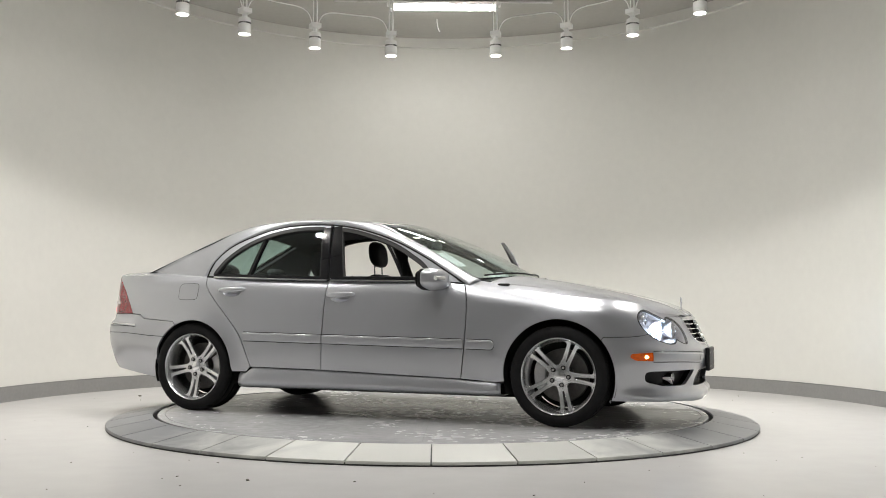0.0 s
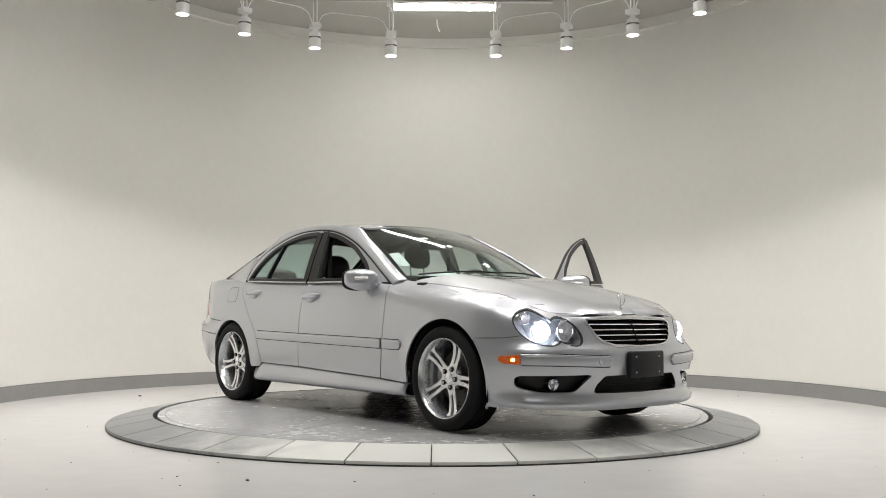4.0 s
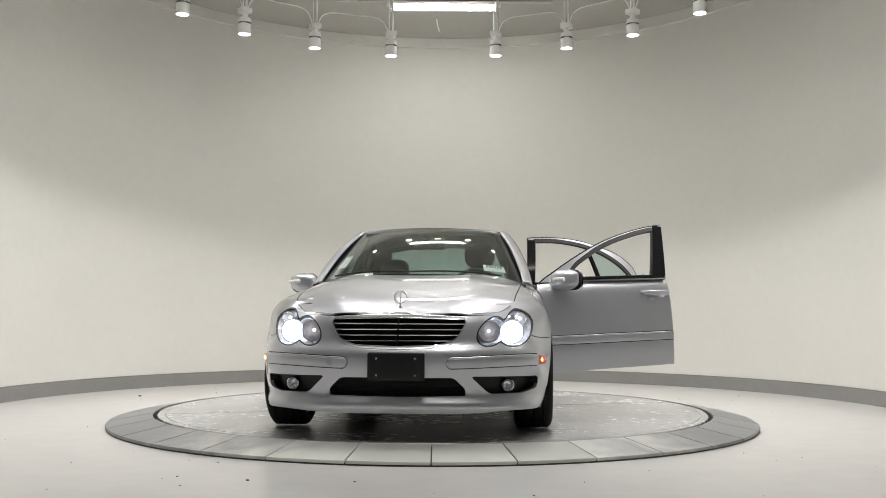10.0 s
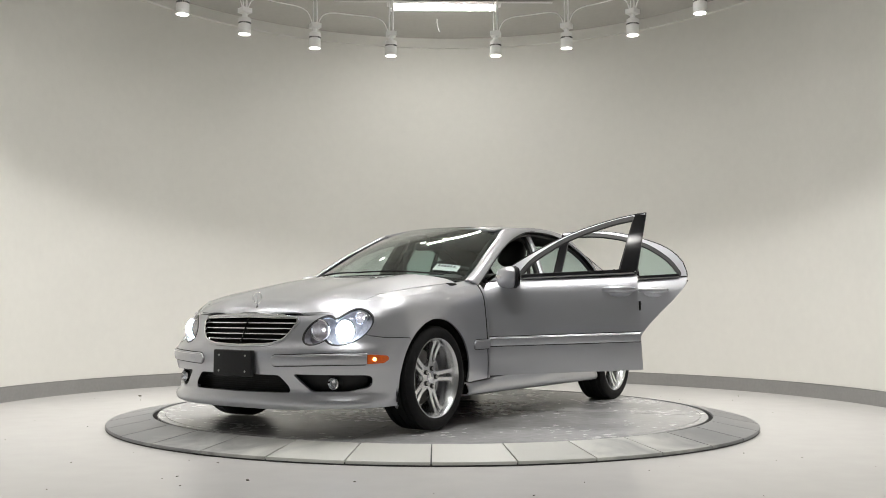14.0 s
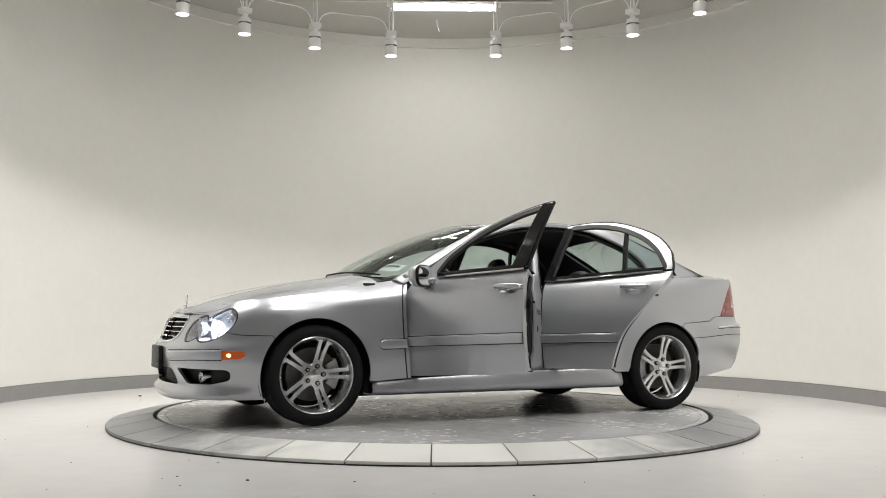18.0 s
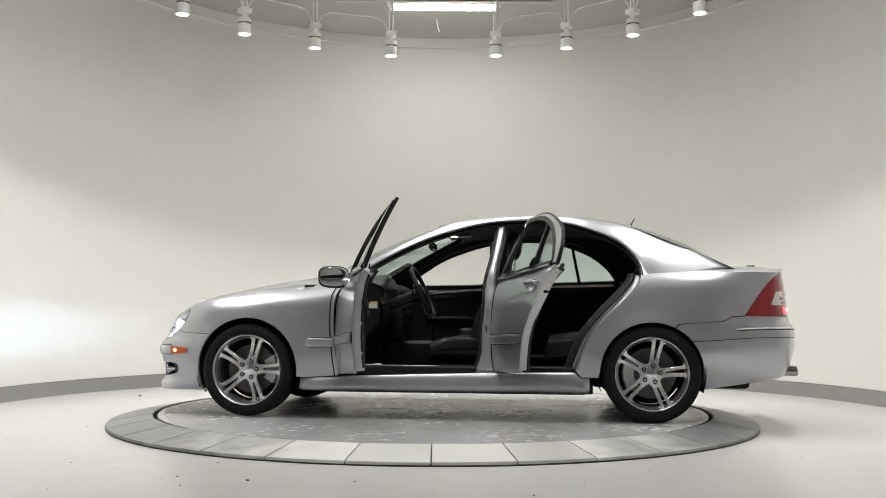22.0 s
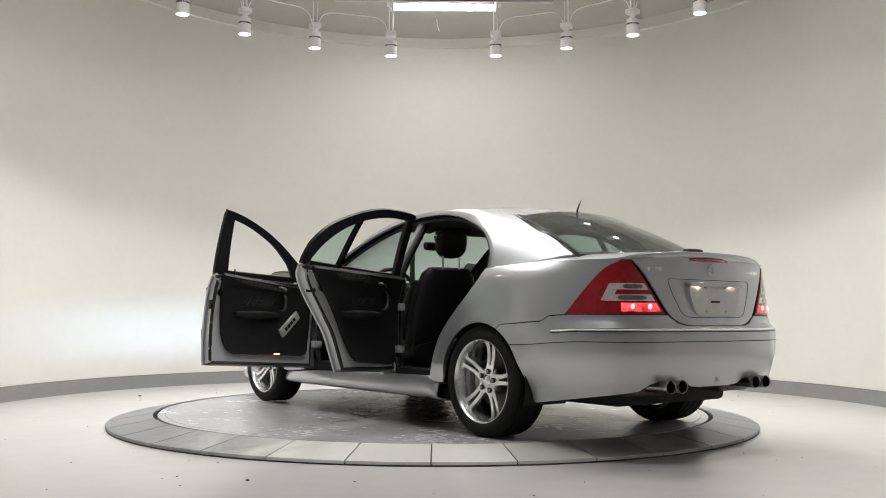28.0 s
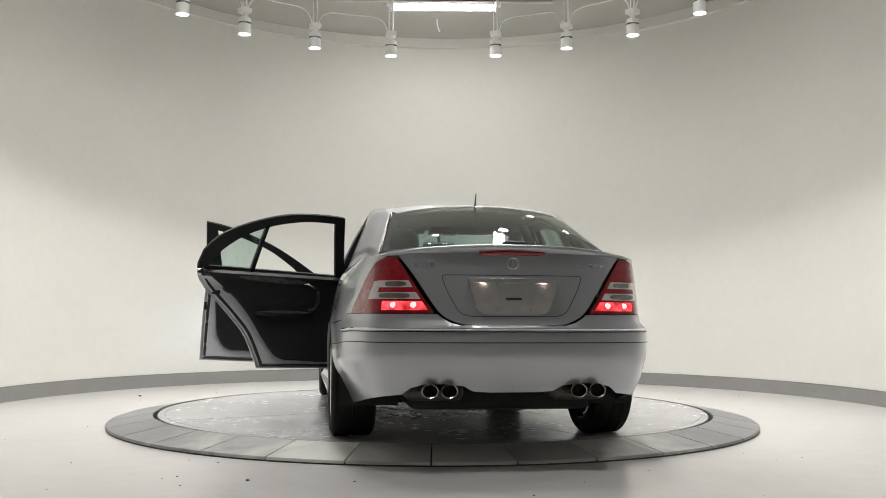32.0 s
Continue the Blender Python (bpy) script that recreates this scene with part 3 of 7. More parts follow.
def build_tubes():
    """Ceiling strip fixtures, one 1.2 m tube each; all but the first are added fill."""
    first = None
    # only the first is in view, the other three are added to brighten car and hall
    for x, y, rz, watts in ((0.09, 2.97, 0, 20.0), (-0.85, -0.4, 90, 34.0), (0.85, -0.4, 90, 34.0), (0.0, -3.0, 0, 46.0)):
        if first is None:
            first = tagged(new("fluorescent_fixture"), "white ceiling strip light with a glowing tube; the three out of view are added fill", "strip light", "ceiling strip lights", "")
            bm = bmesh.new()
            box(bm, -0.63, 0.63, -0.06, 0.06, -0.04, -0.001, 0.006)
            part("housing", bm, WHITEMETAL, first)
            bm = bmesh.new()
            box(bm, -0.565, 0.565, -0.045, 0.045, -0.085, -0.04, 0.015, 3)
            part("tube_lens", bm, TUBEGLOW, first, "glowing white tube cover")
            for s in (-1, 1):
                bm = bmesh.new()
                box(bm, s * 0.578 - 0.012, s * 0.578 + 0.012, -0.055, 0.055, -0.095, -0.04, 0.004)
                part("end_cap", bm, WHITEMETAL, first)
            first.matrix_basis = pose(x, y, CEIL, 0, 0, rz)
        else:
            copy_thing(first, pose(x, y, CEIL, 0, 0, rz))
        li = bpy.data.lights.new("tube_light", "AREA")
        li.shape, li.size, li.size_y, li.energy, li.color = "RECTANGLE", 1.2, 0.14, watts, (1.0, 0.98, 0.95)
        lo = new("tube_light", li)
        lo.matrix_basis = pose(x, y, CEIL - 0.09, 0, 0, rz)
    bm = bmesh.new()
    cyl(bm, (-1.11, 2.90, CEIL - 0.02), (1.28, 2.90, CEIL - 0.02), 0.011, n=10)
    tagged(part("ceiling_pipe", bm, WHITEMETAL, None), "thin white conduit across the ceiling", "conduit")
    bm = bmesh.new()
    tube(bm, spline([(0.015, 3.53, CEIL - 0.003), (0.017, 3.535, CEIL - 0.05), (0.028, 3.54, CEIL - 0.11), (0.048, 3.545, CEIL - 0.155)], 5), 0.007, 8)
    tagged(part("loose_cable_end", bm, WHITEMETAL, None), "short white cable end hanging from the ceiling", "cable")


SPOT_W, FILL_W = 66.0, 56.0
def build_debris():
    """Crumbs and chips scattered on the floor round the table."""
    rng = random.Random(7)
    bm = bmesh.new()
    spots = [(-2.75, 1.75, 0.022), (-2.62, 1.35, 0.010), (2.95, 2.0, 0.014), (2.75, 1.55, 0.010), (-0.85, -2.72, 0.012), (-1.2, -2.62, 0.008)]
    for i in range(70):
        a, r = rng.uniform(0, 2 * math.pi), rng.uniform(2.4, 3.7)
        spots.append((r * math.cos(a), r * math.sin(a) * (1 if math.sin(a) < 0 else 0.95), rng.uniform(0.003, 0.008)))
    for x, y, q in spots:
        m = Matrix.Translation((x, y, q * 0.25)) @ Matrix.Rotation(rng.uniform(0, 6), 4, "Z") @ Matrix.Diagonal((q, q * rng.uniform(0.4, 0.8), q * 0.35, 1))
        bmesh.ops.create_icosphere(bm, subdivisions=1, radius=1.0, matrix=m)
    tagged(part("floor_debris", bm, CRUMB, None), "small dark crumbs and chips on the pale floor", "debris", "", "stuff")


CRUMB = mat("dark_crumb", (0.10, 0.085, 0.07), 0.9)
build_room()
build_debris()
turn_disc = build_table()
build_lamps()
build_tubes()


# ---- the car's surfaces: x forward from the middle of the wheelbase, y to the left, z up from the disc ----
def curve(pts):
    """A smooth monotone-ish function through (x, y) points."""
    P = np.array(sorted(pts), float)
    x, y = P[:, 0], P[:, 1]
    h, d = np.diff(x), np.diff(y) / np.diff(x)
    m = np.zeros(len(x))
    for i in range(1, len(x) - 1):
        if d[i - 1] * d[i] > 0:
            w1, w2 = 2 * h[i] + h[i - 1], h[i] + 2 * h[i - 1]
            m[i] = (w1 + w2) / (w1 / d[i - 1] + w2 / d[i])
    m[0], m[-1] = d[0], d[-1]

    def f(q):
        q = np.clip(np.asarray(q, float), x[0], x[-1])
        i = np.clip(np.searchsorted(x, q) - 1, 0, len(x) - 2)
        t = (q - x[i]) / h[i]
        return (2 * t**3 - 3 * t**2 + 1) * y[i] + (t**3 - 2 * t**2 + t) * h[i] * m[i] + (3 * t**2 - 2 * t**3) * y[i + 1] + (t**3 - t**2) * h[i] * m[i + 1]
    return f


def smooth01(t):
    t = np.clip(t, 0, 1)
    return t * t * (3 - 2 * t)


PLAN = spline([(2.175, 0), (2.165, 0.25), (2.130, 0.45), (2.060, 0.62), (1.945, 0.752), (1.80, 0.815), (1.64, 0.843), (1.3, 0.858), (0.7, 0.862), (0, 0.866), (-0.8, 0.862), (-1.36, 0.855), (-1.8, 0.834), (-2.08, 0.777), (-2.24, 0.698), (-2.325, 0.55), (-2.366, 0.28), (-2.376, 0)], 24)
PLAN_A = np.concatenate([[0], np.cumsum(np.hypot(*np.diff(PLAN, axis=0).T))])
PLAN_T = np.gradient(PLAN, axis=0)
PLAN_N = np.stack([-PLAN_T[:, 1], PLAN_T[:, 0]], 1)
PLAN_N /= -np.linalg.norm(PLAN_N, axis=1)[:, None]
if PLAN_N[len(PLAN_N) // 2, 1] < 0:
    PLAN_N = -PLAN_N


def ax(x):
    """The way along the outline to a place x on its side."""
    return np.interp(-np.asarray(x, float), -PLAN[:, 0], PLAN_A)


ztop = curve([(2.3, 0.672), (2.09, 0.690), (1.98, 0.730), (1.88, 0.757), (1.75, 0.778), (1.6, 0.796), (1.36, 0.822), (1.0, 0.864), (0.75, 0.893), (0.55, 0.912), (-0.3, 0.930), (-1.2, 0.962), (-1.5, 0.972), (-1.9, 0.985), (-2.2, 0.985), (-2.4, 0.99)])
side_d = curve([(0.10, 0.06), (0.17, 0.045), (0.24, 0.020), (0.31, 0.012), (0.42, 0.002), (0.52, 0.0), (0.62, 0.003), (0.72, 0.012), (0.82, 0.028), (0.92, 0.050), (1.0, 0.072)])
front_d = curve([(0.10, 0.06), (0.165, 0.014), (0.195, 0.0), (0.214, 0.002), (0.232, 0.026), (0.255, 0.031), (0.30, 0.024), (0.36, 0.012), (0.41, 0.0), (0.47, -0.004), (0.50, 0.010), (0.53, 0.035), (0.60, 0.065), (0.66, 0.092), (0.72, 0.15), (0.78, 0.23)])
rear_d = curve([(0.20, 0.16), (0.29, 0.072), (0.34, 0.046), (0.40, 0.026), (0.44, 0.016), (0.462, 0.007), (0.50, 0.003), (0.58, 0.0), (0.622, 0.004), (0.64, 0.026), (0.66, 0.036), (0.75, 0.048), (0.88, 0.061), (0.98, 0.074), (1.05, 0.09)])


ARCHES = ((1.3575, 0.318, 0.352), (-1.3575, 0.315, 0.335))


def band(Q):
    """The lower body: (way along the outline, height) to a place. A negative way is the right-hand side."""
    Q = np.asarray(Q, float)
    s = np.sign(Q[:, 0]) + (Q[:, 0] == 0)
    a, z = np.clip(np.abs(Q[:, 0]), 0, PLAN_A[-1]), Q[:, 1]
    ox, oy = np.interp(a, PLAN_A, PLAN[:, 0]), np.interp(a, PLAN_A, PLAN[:, 1])
    nx, ny = np.interp(a, PLAN_A, PLAN_N[:, 0]), np.interp(a, PLAN_A, PLAN_N[:, 1])
    wf = smooth01((ox - 1.60) / 0.45)
    wr = smooth01((-1.66 - ox) / 0.50)
    zt = ztop(ox)
    roll = np.clip((z - (zt - 0.13)) / 0.13, 0, 1.15) ** 3
    amp = 0.030 + 0.045 * smooth01((ox - 0.55) / 0.4) * (1 - wf) + 0.02 * smooth01((-1.3 - ox) / 0.4)
    side = side_d(z) + roll * amp - 0.006 * smooth01((-0.9 - ox) / 0.5) * np.exp(-((z - 0.66) / 0.12) ** 2)
    side = side + 0.070 * smooth01((-1.56 - ox) / 0.14) * smooth01((0.47 - z) / 0.24)
    for cx, cz, R in ARCHES:
        r = np.hypot(ox - cx, z - cz)
        side = side - 0.014 * np.exp(-((r - R) / 0.05) ** 2) * smooth01((z - 0.2) / 0.12)
    d = side * (1 - wf - wr) + (front_d(z)) * wf + (rear_d(z)) * wr
    return np.stack([ox - nx * d, (oy - ny * d) * s, z], 1)


XS = np.linspace(2.174, -2.375, 400)
EDGE = band(np.stack([ax(XS), ztop(XS)], 1))
deck_c = curve([(2.22, 0.62), (2.10, 0.680), (2.035, 0.722), (1.93, 0.770), (1.8, 0.808), (1.6, 0.857), (1.3, 0.917), (1.0, 0.962), (0.8, 0.989), (0.5, 1.010), (-1.5, 1.06), (-1.9, 1.052), (-2.1, 1.046), (-2.3, 1.028), (-2.42, 1.008)])


def edge_y(x):
    return np.interp(-np.asarray(x), -EDGE[::1, 0], EDGE[:, 1])


def edge_z(x):
    return np.interp(-np.asarray(x), -EDGE[:, 0], EDGE[:, 2])


def deck(Q):
    """Bonnet and boot lid: (x, y) to a place."""
    Q = np.asarray(Q, float)
    x, y = Q[:, 0], Q[:, 1]
    zc, ye, ze = deck_c(x), np.maximum(edge_y(x), np.where(x < -1.9, 0.64, 0.05)), edge_z(x)
    k = np.clip(np.abs(y) / ye, 0, 1.05)
    # two soft ribs run along the bonnet
    rib = 0.006 * np.exp(-((np.abs(y) - 0.34 - 0.06 * (1.9 - x)) / 0.10) ** 2) * smooth01((x - 0.5) / 0.3)
    return np.stack([x, y, zc - (zc - ze) * k ** (3.2 + 1.1 * smooth01(x / 0.5)) + rib], 1)


belt_y = curve([(1.0, 0.70), (0.75, 0.752), (0.4, 0.785), (0, 0.795), (-0.8, 0.795), (-1.2, 0.782), (-1.5, 0.762), (-1.9, 0.70)])


def side_glass(Q):
    """The leaning side of the cabin: (x, z) to a place on the left."""
    Q = np.asarray(Q, float)
    x, z = Q[:, 0], Q[:, 1]
    k = (z - 0.94) / 0.40
    return np.stack([x, belt_y(x) - 0.150 * k - 0.040 * k * np.abs(k), z], 1)


def screen(Q):
    """Windscreen: (y share, height share) to a place."""
    Q = np.asarray(Q, float)
    v, t = Q[:, 0], Q[:, 1]
    y = v * (0.700 + (0.525 - 0.700) * t)
    xb, xt = 0.985 - 0.235 * np.abs(v) ** 2.2, 0.10 - 0.12 * np.abs(v) ** 2.2
    zb, zt = 0.958 - 0.030 * v * v, 1.362 - 0.020 * v * v
    bow = 0.030 * np.sin(np.pi * np.clip(t, 0, 1)) * (1 - 0.8 * v**4)
    return np.stack([xb + (xt - xb) * t + bow * 0.5, y, zb + (zt - zb) * t + bow], 1)


def backlight(Q):
    """Rear window: (y share, height share) to a place."""
    Q = np.asarray(Q, float)
    v, t = Q[:, 0], Q[:, 1]
    y = v * (0.615 + (0.505 - 0.615) * t)
    xb, xt = -1.95 + 0.05 * np.abs(v) ** 2.2, -1.34 + 0.05 * np.abs(v) ** 2.2
    zb, zt = 1.045 - 0.015 * v * v, 1.346 - 0.045 * v * v
    bow = 0.022 * np.sin(np.pi * np.clip(t, 0, 1)) * (1 - 0.9 * v**4)
    return np.stack([xb + (xt - xb) * t - bow * 0.6, y, zb + (zt - zb) * t + bow], 1)


roof_c = curve([(0.12, 1.352), (0.0, 1.372), (-0.25, 1.400), (-0.55, 1.412), (-0.85, 1.406), (-1.1, 1.386), (-1.3, 1.352), (-1.42, 1.325)])
roof_y = curve([(0.12, 0.50), (-0.02, 0.525), (-0.3, 0.552), (-0.7, 0.560), (-1.05, 0.540), (-1.29, 0.490), (-1.42, 0.46)])
roof_z = curve([(0.12, 1.32), (-0.02, 1.342), (-0.3, 1.368), (-0.7, 1.376), (-1.05, 1.352), (-1.29, 1.304), (-1.42, 1.275)])


def roof(Q):
    Q = np.asarray(Q, float)
    x, y = Q[:, 0], Q[:, 1]
    k = np.clip(np.abs(y) / roof_y(x), 0, 1.1)
    return np.stack([x, y, roof_c(x) - (roof_c(x) - roof_z(x)) * k**2.4], 1)


def arch_line(i, a0, a1, n=18):
    cx, cz, R = ARCHES[i]
    return [(cx + R * math.cos(radians(a0 + (a1 - a0) * k / n)), cz + R * math.sin(radians(a0 + (a1 - a0) * k / n))) for k in range(n + 1)]


WAYS = np.linspace(0, float(PLAN_A[-1]), 1200)


def at_x(x, z):
    """The way along the outline at which the body at height z stands at x."""
    P = band(np.stack([WAYS, 0 * WAYS + z], 1))
    return float(np.interp(-x, -P[:, 0], WAYS))


def at_y(y, z, front):
    """The same for a place y across the front or the rear."""
    k = len(WAYS) // 6
    w = WAYS[:k] if front else WAYS[-k:]
    P = band(np.stack([w, 0 * w + z], 1))
    return float(np.interp(y, P[:, 1], w)) if front else float(np.interp(-y, -P[:, 1], w))


def to_band(pts):
    """Side-view (x, z) points to the outline's own plane."""
    return np.array([(at_x(x, z), z) for x, z in pts])


def top_line(x0, x1, n=10, dz=0.0):
    return [(x, float(ztop(x)) + dz) for x in np.linspace(x0, x1, n)]


car = tagged(new("car"), "silver four-door sedan with two open doors on the turntable", "car")

# ---- body panels ----
GAP = 0.0034
F_EDGE = [(0.715, 0.285), (0.738, 0.46), (0.752, 0.69), (0.742, 0.83), (0.715, 0.896)]       # fender to front door
B_EDGE = [(-0.300, 0.318), (-0.292, 0.57), (-0.280, 0.932)]                                     # front to rear door
R_EDGE = [(-0.868, 0.325), (-0.895, 0.40), (-0.965, 0.551), (-1.084, 0.690), (-1.208, 0.815), (-1.280, 0.905), (-1.298, 0.963)]


def off(pts, dx):
    return [(x + dx, z) for x, z in pts]


def both(name, d, material=None, label="", parent=None):
    m = material or PAINT
    return skin(name, d, m, parent or car, label), skin(name, mirrored(d), m, parent or car, label)


hood_line = curve([(0.86, 0.690), (1.2, 0.676), (1.6, 0.652), (1.80, 0.636), (1.88, 0.606), (1.95, 0.546), (1.99, 0.472), (2.035, 0.376)])


def hood_edge(x):
    """Half the bonnet's width: its line runs down to the lamps and along their tops."""
    return np.minimum(hood_line(x), edge_y(x) - 0.012)


LAMP_ROUNDS = ((0.754, 0.624, 0.136, 0.101, 0.80), (0.555, 0.602, 0.090, 0.079, 0.55))     # way, height, half sizes, lean


def lamp_shape(grow=0.0, n=48):
    """Two overlapping leaning ovals, the outline of a headlamp."""
    out = []
    for k, (ca, cz, ra, rz, lean) in enumerate(LAMP_ROUNDS):
        oc, oz, oa, orz, ol = LAMP_ROUNDS[1 - k]
        for i in range(n):
            t = 2 * math.pi * i / n + (math.pi if k == 0 else 0.0)
            z = (rz + grow) * math.sin(t)
            p = (ca + (ra + grow) * math.cos(t) + lean * z, cz + z)
            if ((p[0] - oc - ol * (p[1] - oz)) / (oa + grow)) ** 2 + ((p[1] - oz) / (orz + grow)) ** 2 > 1:
                out.append(p)
    return np.array(out)


# fender: flank with the wheel arch and the strip on top beside the bonnet
SEAM = [(1.64, 0.560), (1.72, 0.561), (1.80, 0.563), (1.87, 0.572), (1.915, 0.590)]
flank = off(spline(F_EDGE, 6).tolist(), GAP)[::-1] + [(0.96, 0.27)] + arch_line(0, 187, 40, 26)
flank = np.vstack([to_band(flank), to_band([(x, z + 0.0025) for x, z in SEAM]), [(0.80, 0.63), (0.81, 0.70), (0.815, float(ztop(1.905)))], to_band(top_line(1.88, 0.73, 14))])
dF = patch_data(flank, band, 0.035, 0.012, holes=[lamp_shape()])
hx = np.linspace(0.80, 2.032, 40)
strip = [(x, float(hood_edge(x)) + 0.0035) for x in hx] + [(2.058, 0.20), (2.062, 0.19)] + [(x, float(edge_y(x)) - 0.0005) for x in np.linspace(2.060, 0.735, 46)]
dF2 = patch_data(strip, deck, 0.03, 0.012)
both("fender", join_data(dF, dF2))

# bonnet
hp = [(x, float(hood_edge(x)) - 0.002) for x in np.linspace(0.90, 2.030, 40)] + [(2.044, 0.28), (2.056, 0.20), (2.062, 0.10), (2.063, 0.0)]
rear_edge = [(1.055 - 0.19 * (y / 0.69) ** 2, y) for y in np.linspace(0.0, 0.69, 9)]
full = hp + [(x, -y) for x, y in hp[::-1][1:]] + [(x, -y) for x, y in rear_edge[::-1]] + rear_edge[1:-1]
bonnet = skin("bonnet", patch_data(full, deck, 0.035, 0.012), PAINT, car)

# cowl under the wipers
cp = [(1.05 - 0.19 * (y / 0.69) ** 2, y) for y in np.linspace(-0.62, 0.62, 17)] + [(0.93 - 0.20 * (y / 0.69) ** 2, y) for y in np.linspace(0.62, -0.62, 17)]
skin("cowl", patch_data(cp, lambda Q: deck(Q) - [0, 0, 0.022], 0.04, 0.01), BLACK, car)


# doors
fd = off(spline(F_EDGE, 6).tolist(), -GAP) + top_line(0.70, -0.277, 10, -0.004) + off(spline(B_EDGE, 5).tolist(), GAP)[::-1]
rd = off(spline(B_EDGE, 5).tolist(), -GAP) + top_line(-0.285, -1.290, 10, -0.004) + off(spline(R_EDGE, 6).tolist(), GAP)[::-1]

# quarter panel: from the rear door to the tail lamp, down to the bumper seam and round the arch
TL_FRONT = [(-1.963, 0.698), (-2.026, 0.785), (-2.100, 0.880), (-2.160, 0.942), (-2.212, 0.974)]
qp = off(spline(R_EDGE, 6).tolist(), -GAP) + top_line(-1.305, -2.195, 12) + [(x + 0.002, z) for x, z in spline(TL_FRONT, 4)[::-1]] + [(-1.87, 0.692), (-1.82, 0.662), (-1.62, 0.648), (-1.53, 0.642)]
qp += arch_line(1, 116, 2, 24) + [(-1.01, 0.29), (-0.905, 0.29)]
dQ = patch_data(to_band(qp), band, 0.035, 0.012)


def lid_edge(x):
    return np.interp(-np.asarray(x), [1.3, 1.80, 1.95, 2.12, 2.33], [0.64, 0.605, 0.60, 0.585, 0.50])


qx = np.linspace(-1.36, -2.225, 20)
qs = [(x, float(edge_y(x)) - 0.0005) for x in qx] + [(x, lid_edge(x) + 0.004) for x in qx[::-1]]
dQ2 = patch_data(qs, deck, 0.03, 0.012)
both("quarter_panel", join_data(dQ, dQ2))

# boot lid: deck and rear face
lx = np.linspace(-1.86, -2.230, 12)
lp = [(-1.93, 0.0), (-1.92, 0.3), (-1.87, 0.56)] + [(x, lid_edge(x) - 0.002) for x in lx[1:]]
lp_full = lp + [(-2.274, 0.40), (-2.290, 0.2), (-2.294, 0.0)]
lp_full = lp_full + [(x, -y) for x, y in lp_full[::-1][1:-1]]
dL = patch_data(lp_full, deck, 0.035, 0.012)
A_END = float(PLAN_A[-1])


def rear_pt(y, z):
    return (at_y(abs(y), z, False) if y >= 0 else 2 * A_END - at_y(abs(y), z, False), z)


def band_r(Q):
    """The rear half of the lower body as one sheet over the centre line."""
    Q = np.asarray(Q, float)
    over = Q[:, 0] > A_END
    q = Q.copy()
    q[over, 0] = 2 * A_END - Q[over, 0]
    P = band(q)
    P[over, 1] *= -1
    return P


LIDF = rounded([(0.565, 0.985), (0.50, 0.90), (0.36, 0.685), (0.26, 0.642), (-0.26, 0.642), (-0.36, 0.685), (-0.50, 0.90), (-0.565, 0.985)], [0.01, 0.05, 0.08, 0.06, 0.06, 0.08, 0.05, 0.01], 5)
lid_poly = [rear_pt(y, z) for y, z in LIDF] + [rear_pt(y, 1.012 - 0.03 * (y / 0.56) ** 2) for y in np.linspace(-0.53, 0.53, 12)]
dL2 = patch_data(lid_poly, band_r, 0.035, 0.012)
boot_lid = skin("boot_lid", join_data(dL, dL2), PAINT, car)


# bumpers
def front_pt(y, z):
    return (at_y(abs(y), z, True) * (1 if y >= 0 else -1), z)


def mirror_poly(half):
    """Closes a half outline (from +centre to -centre order) over the centre line in the outline's own plane."""
    return [tuple(p) for p in half] + [(-p[0], p[1]) for p in half[::-1]]


xarc = [p for p in arch_line(0, -28, 39, 14)]
fb_half = [(float(ax(x)), float(ztop(x)) - 0.001) for x in (2.1749, 2.165, 2.13, 2.08, 2.01, 1.95, 1.915)] + [(0.805, 0.70), (0.795, 0.63)] + [(at_x(x, z - 0.002), z - 0.002) for x, z in SEAM[::-1]]
fb_half[0] = (0.0001, fb_half[0][1])
fb_half += [tuple(q) for q in to_band(xarc[::-1])] + [(at_x(1.665, 0.172), 0.172), (at_x(1.9, 0.172), 0.172), front_pt(0.62, 0.172), front_pt(0.45, 0.160), front_pt(0.3, 0.157), front_pt(0.0001, 0.157)]
GRILLE = rounded([(0.0, 0.678), (0.368, 0.670), (0.374, 0.645), (0.325, 0.552), (0.23, 0.522), (0.0, 0.514), (-0.23, 0.522), (-0.325, 0.552), (-0.374, 0.645), (-0.368, 0.670)], [0.02, 0.012, 0.02, 0.05, 0.05, 0.02, 0.05, 0.05, 0.02, 0.012], 4)
grille_hole = [front_pt(y, z) for y, z in GRILLE]
lamp_hole = lamp_shape()
FOG = rounded([(0.775, 0.355), (0.40, 0.358), (0.50, 0.262), (0.68, 0.262), (0.765, 0.285)], 0.025, 4)
fog_hole = [front_pt(y, z) for y, z in FOG]
LOW = rounded([(0.0, 0.350), (0.31, 0.350), (0.372, 0.290), (0.376, 0.252), (0.0, 0.246), (-0.376, 0.252), (-0.372, 0.290), (-0.31, 0.350)], 0.02, 4)
low_hole = [front_pt(y, z) for y, z in LOW]
holes = [fog_hole, [(-a, z) for a, z in fog_hole], low_hole, grille_hole, lamp_hole, lamp_hole * [-1, 1]]
front_bumper = skin("front_bumper", patch_data(mirror_poly(fb_half), band, 0.022, 0.02, holes=holes, edge=0.012), PAINT, car)

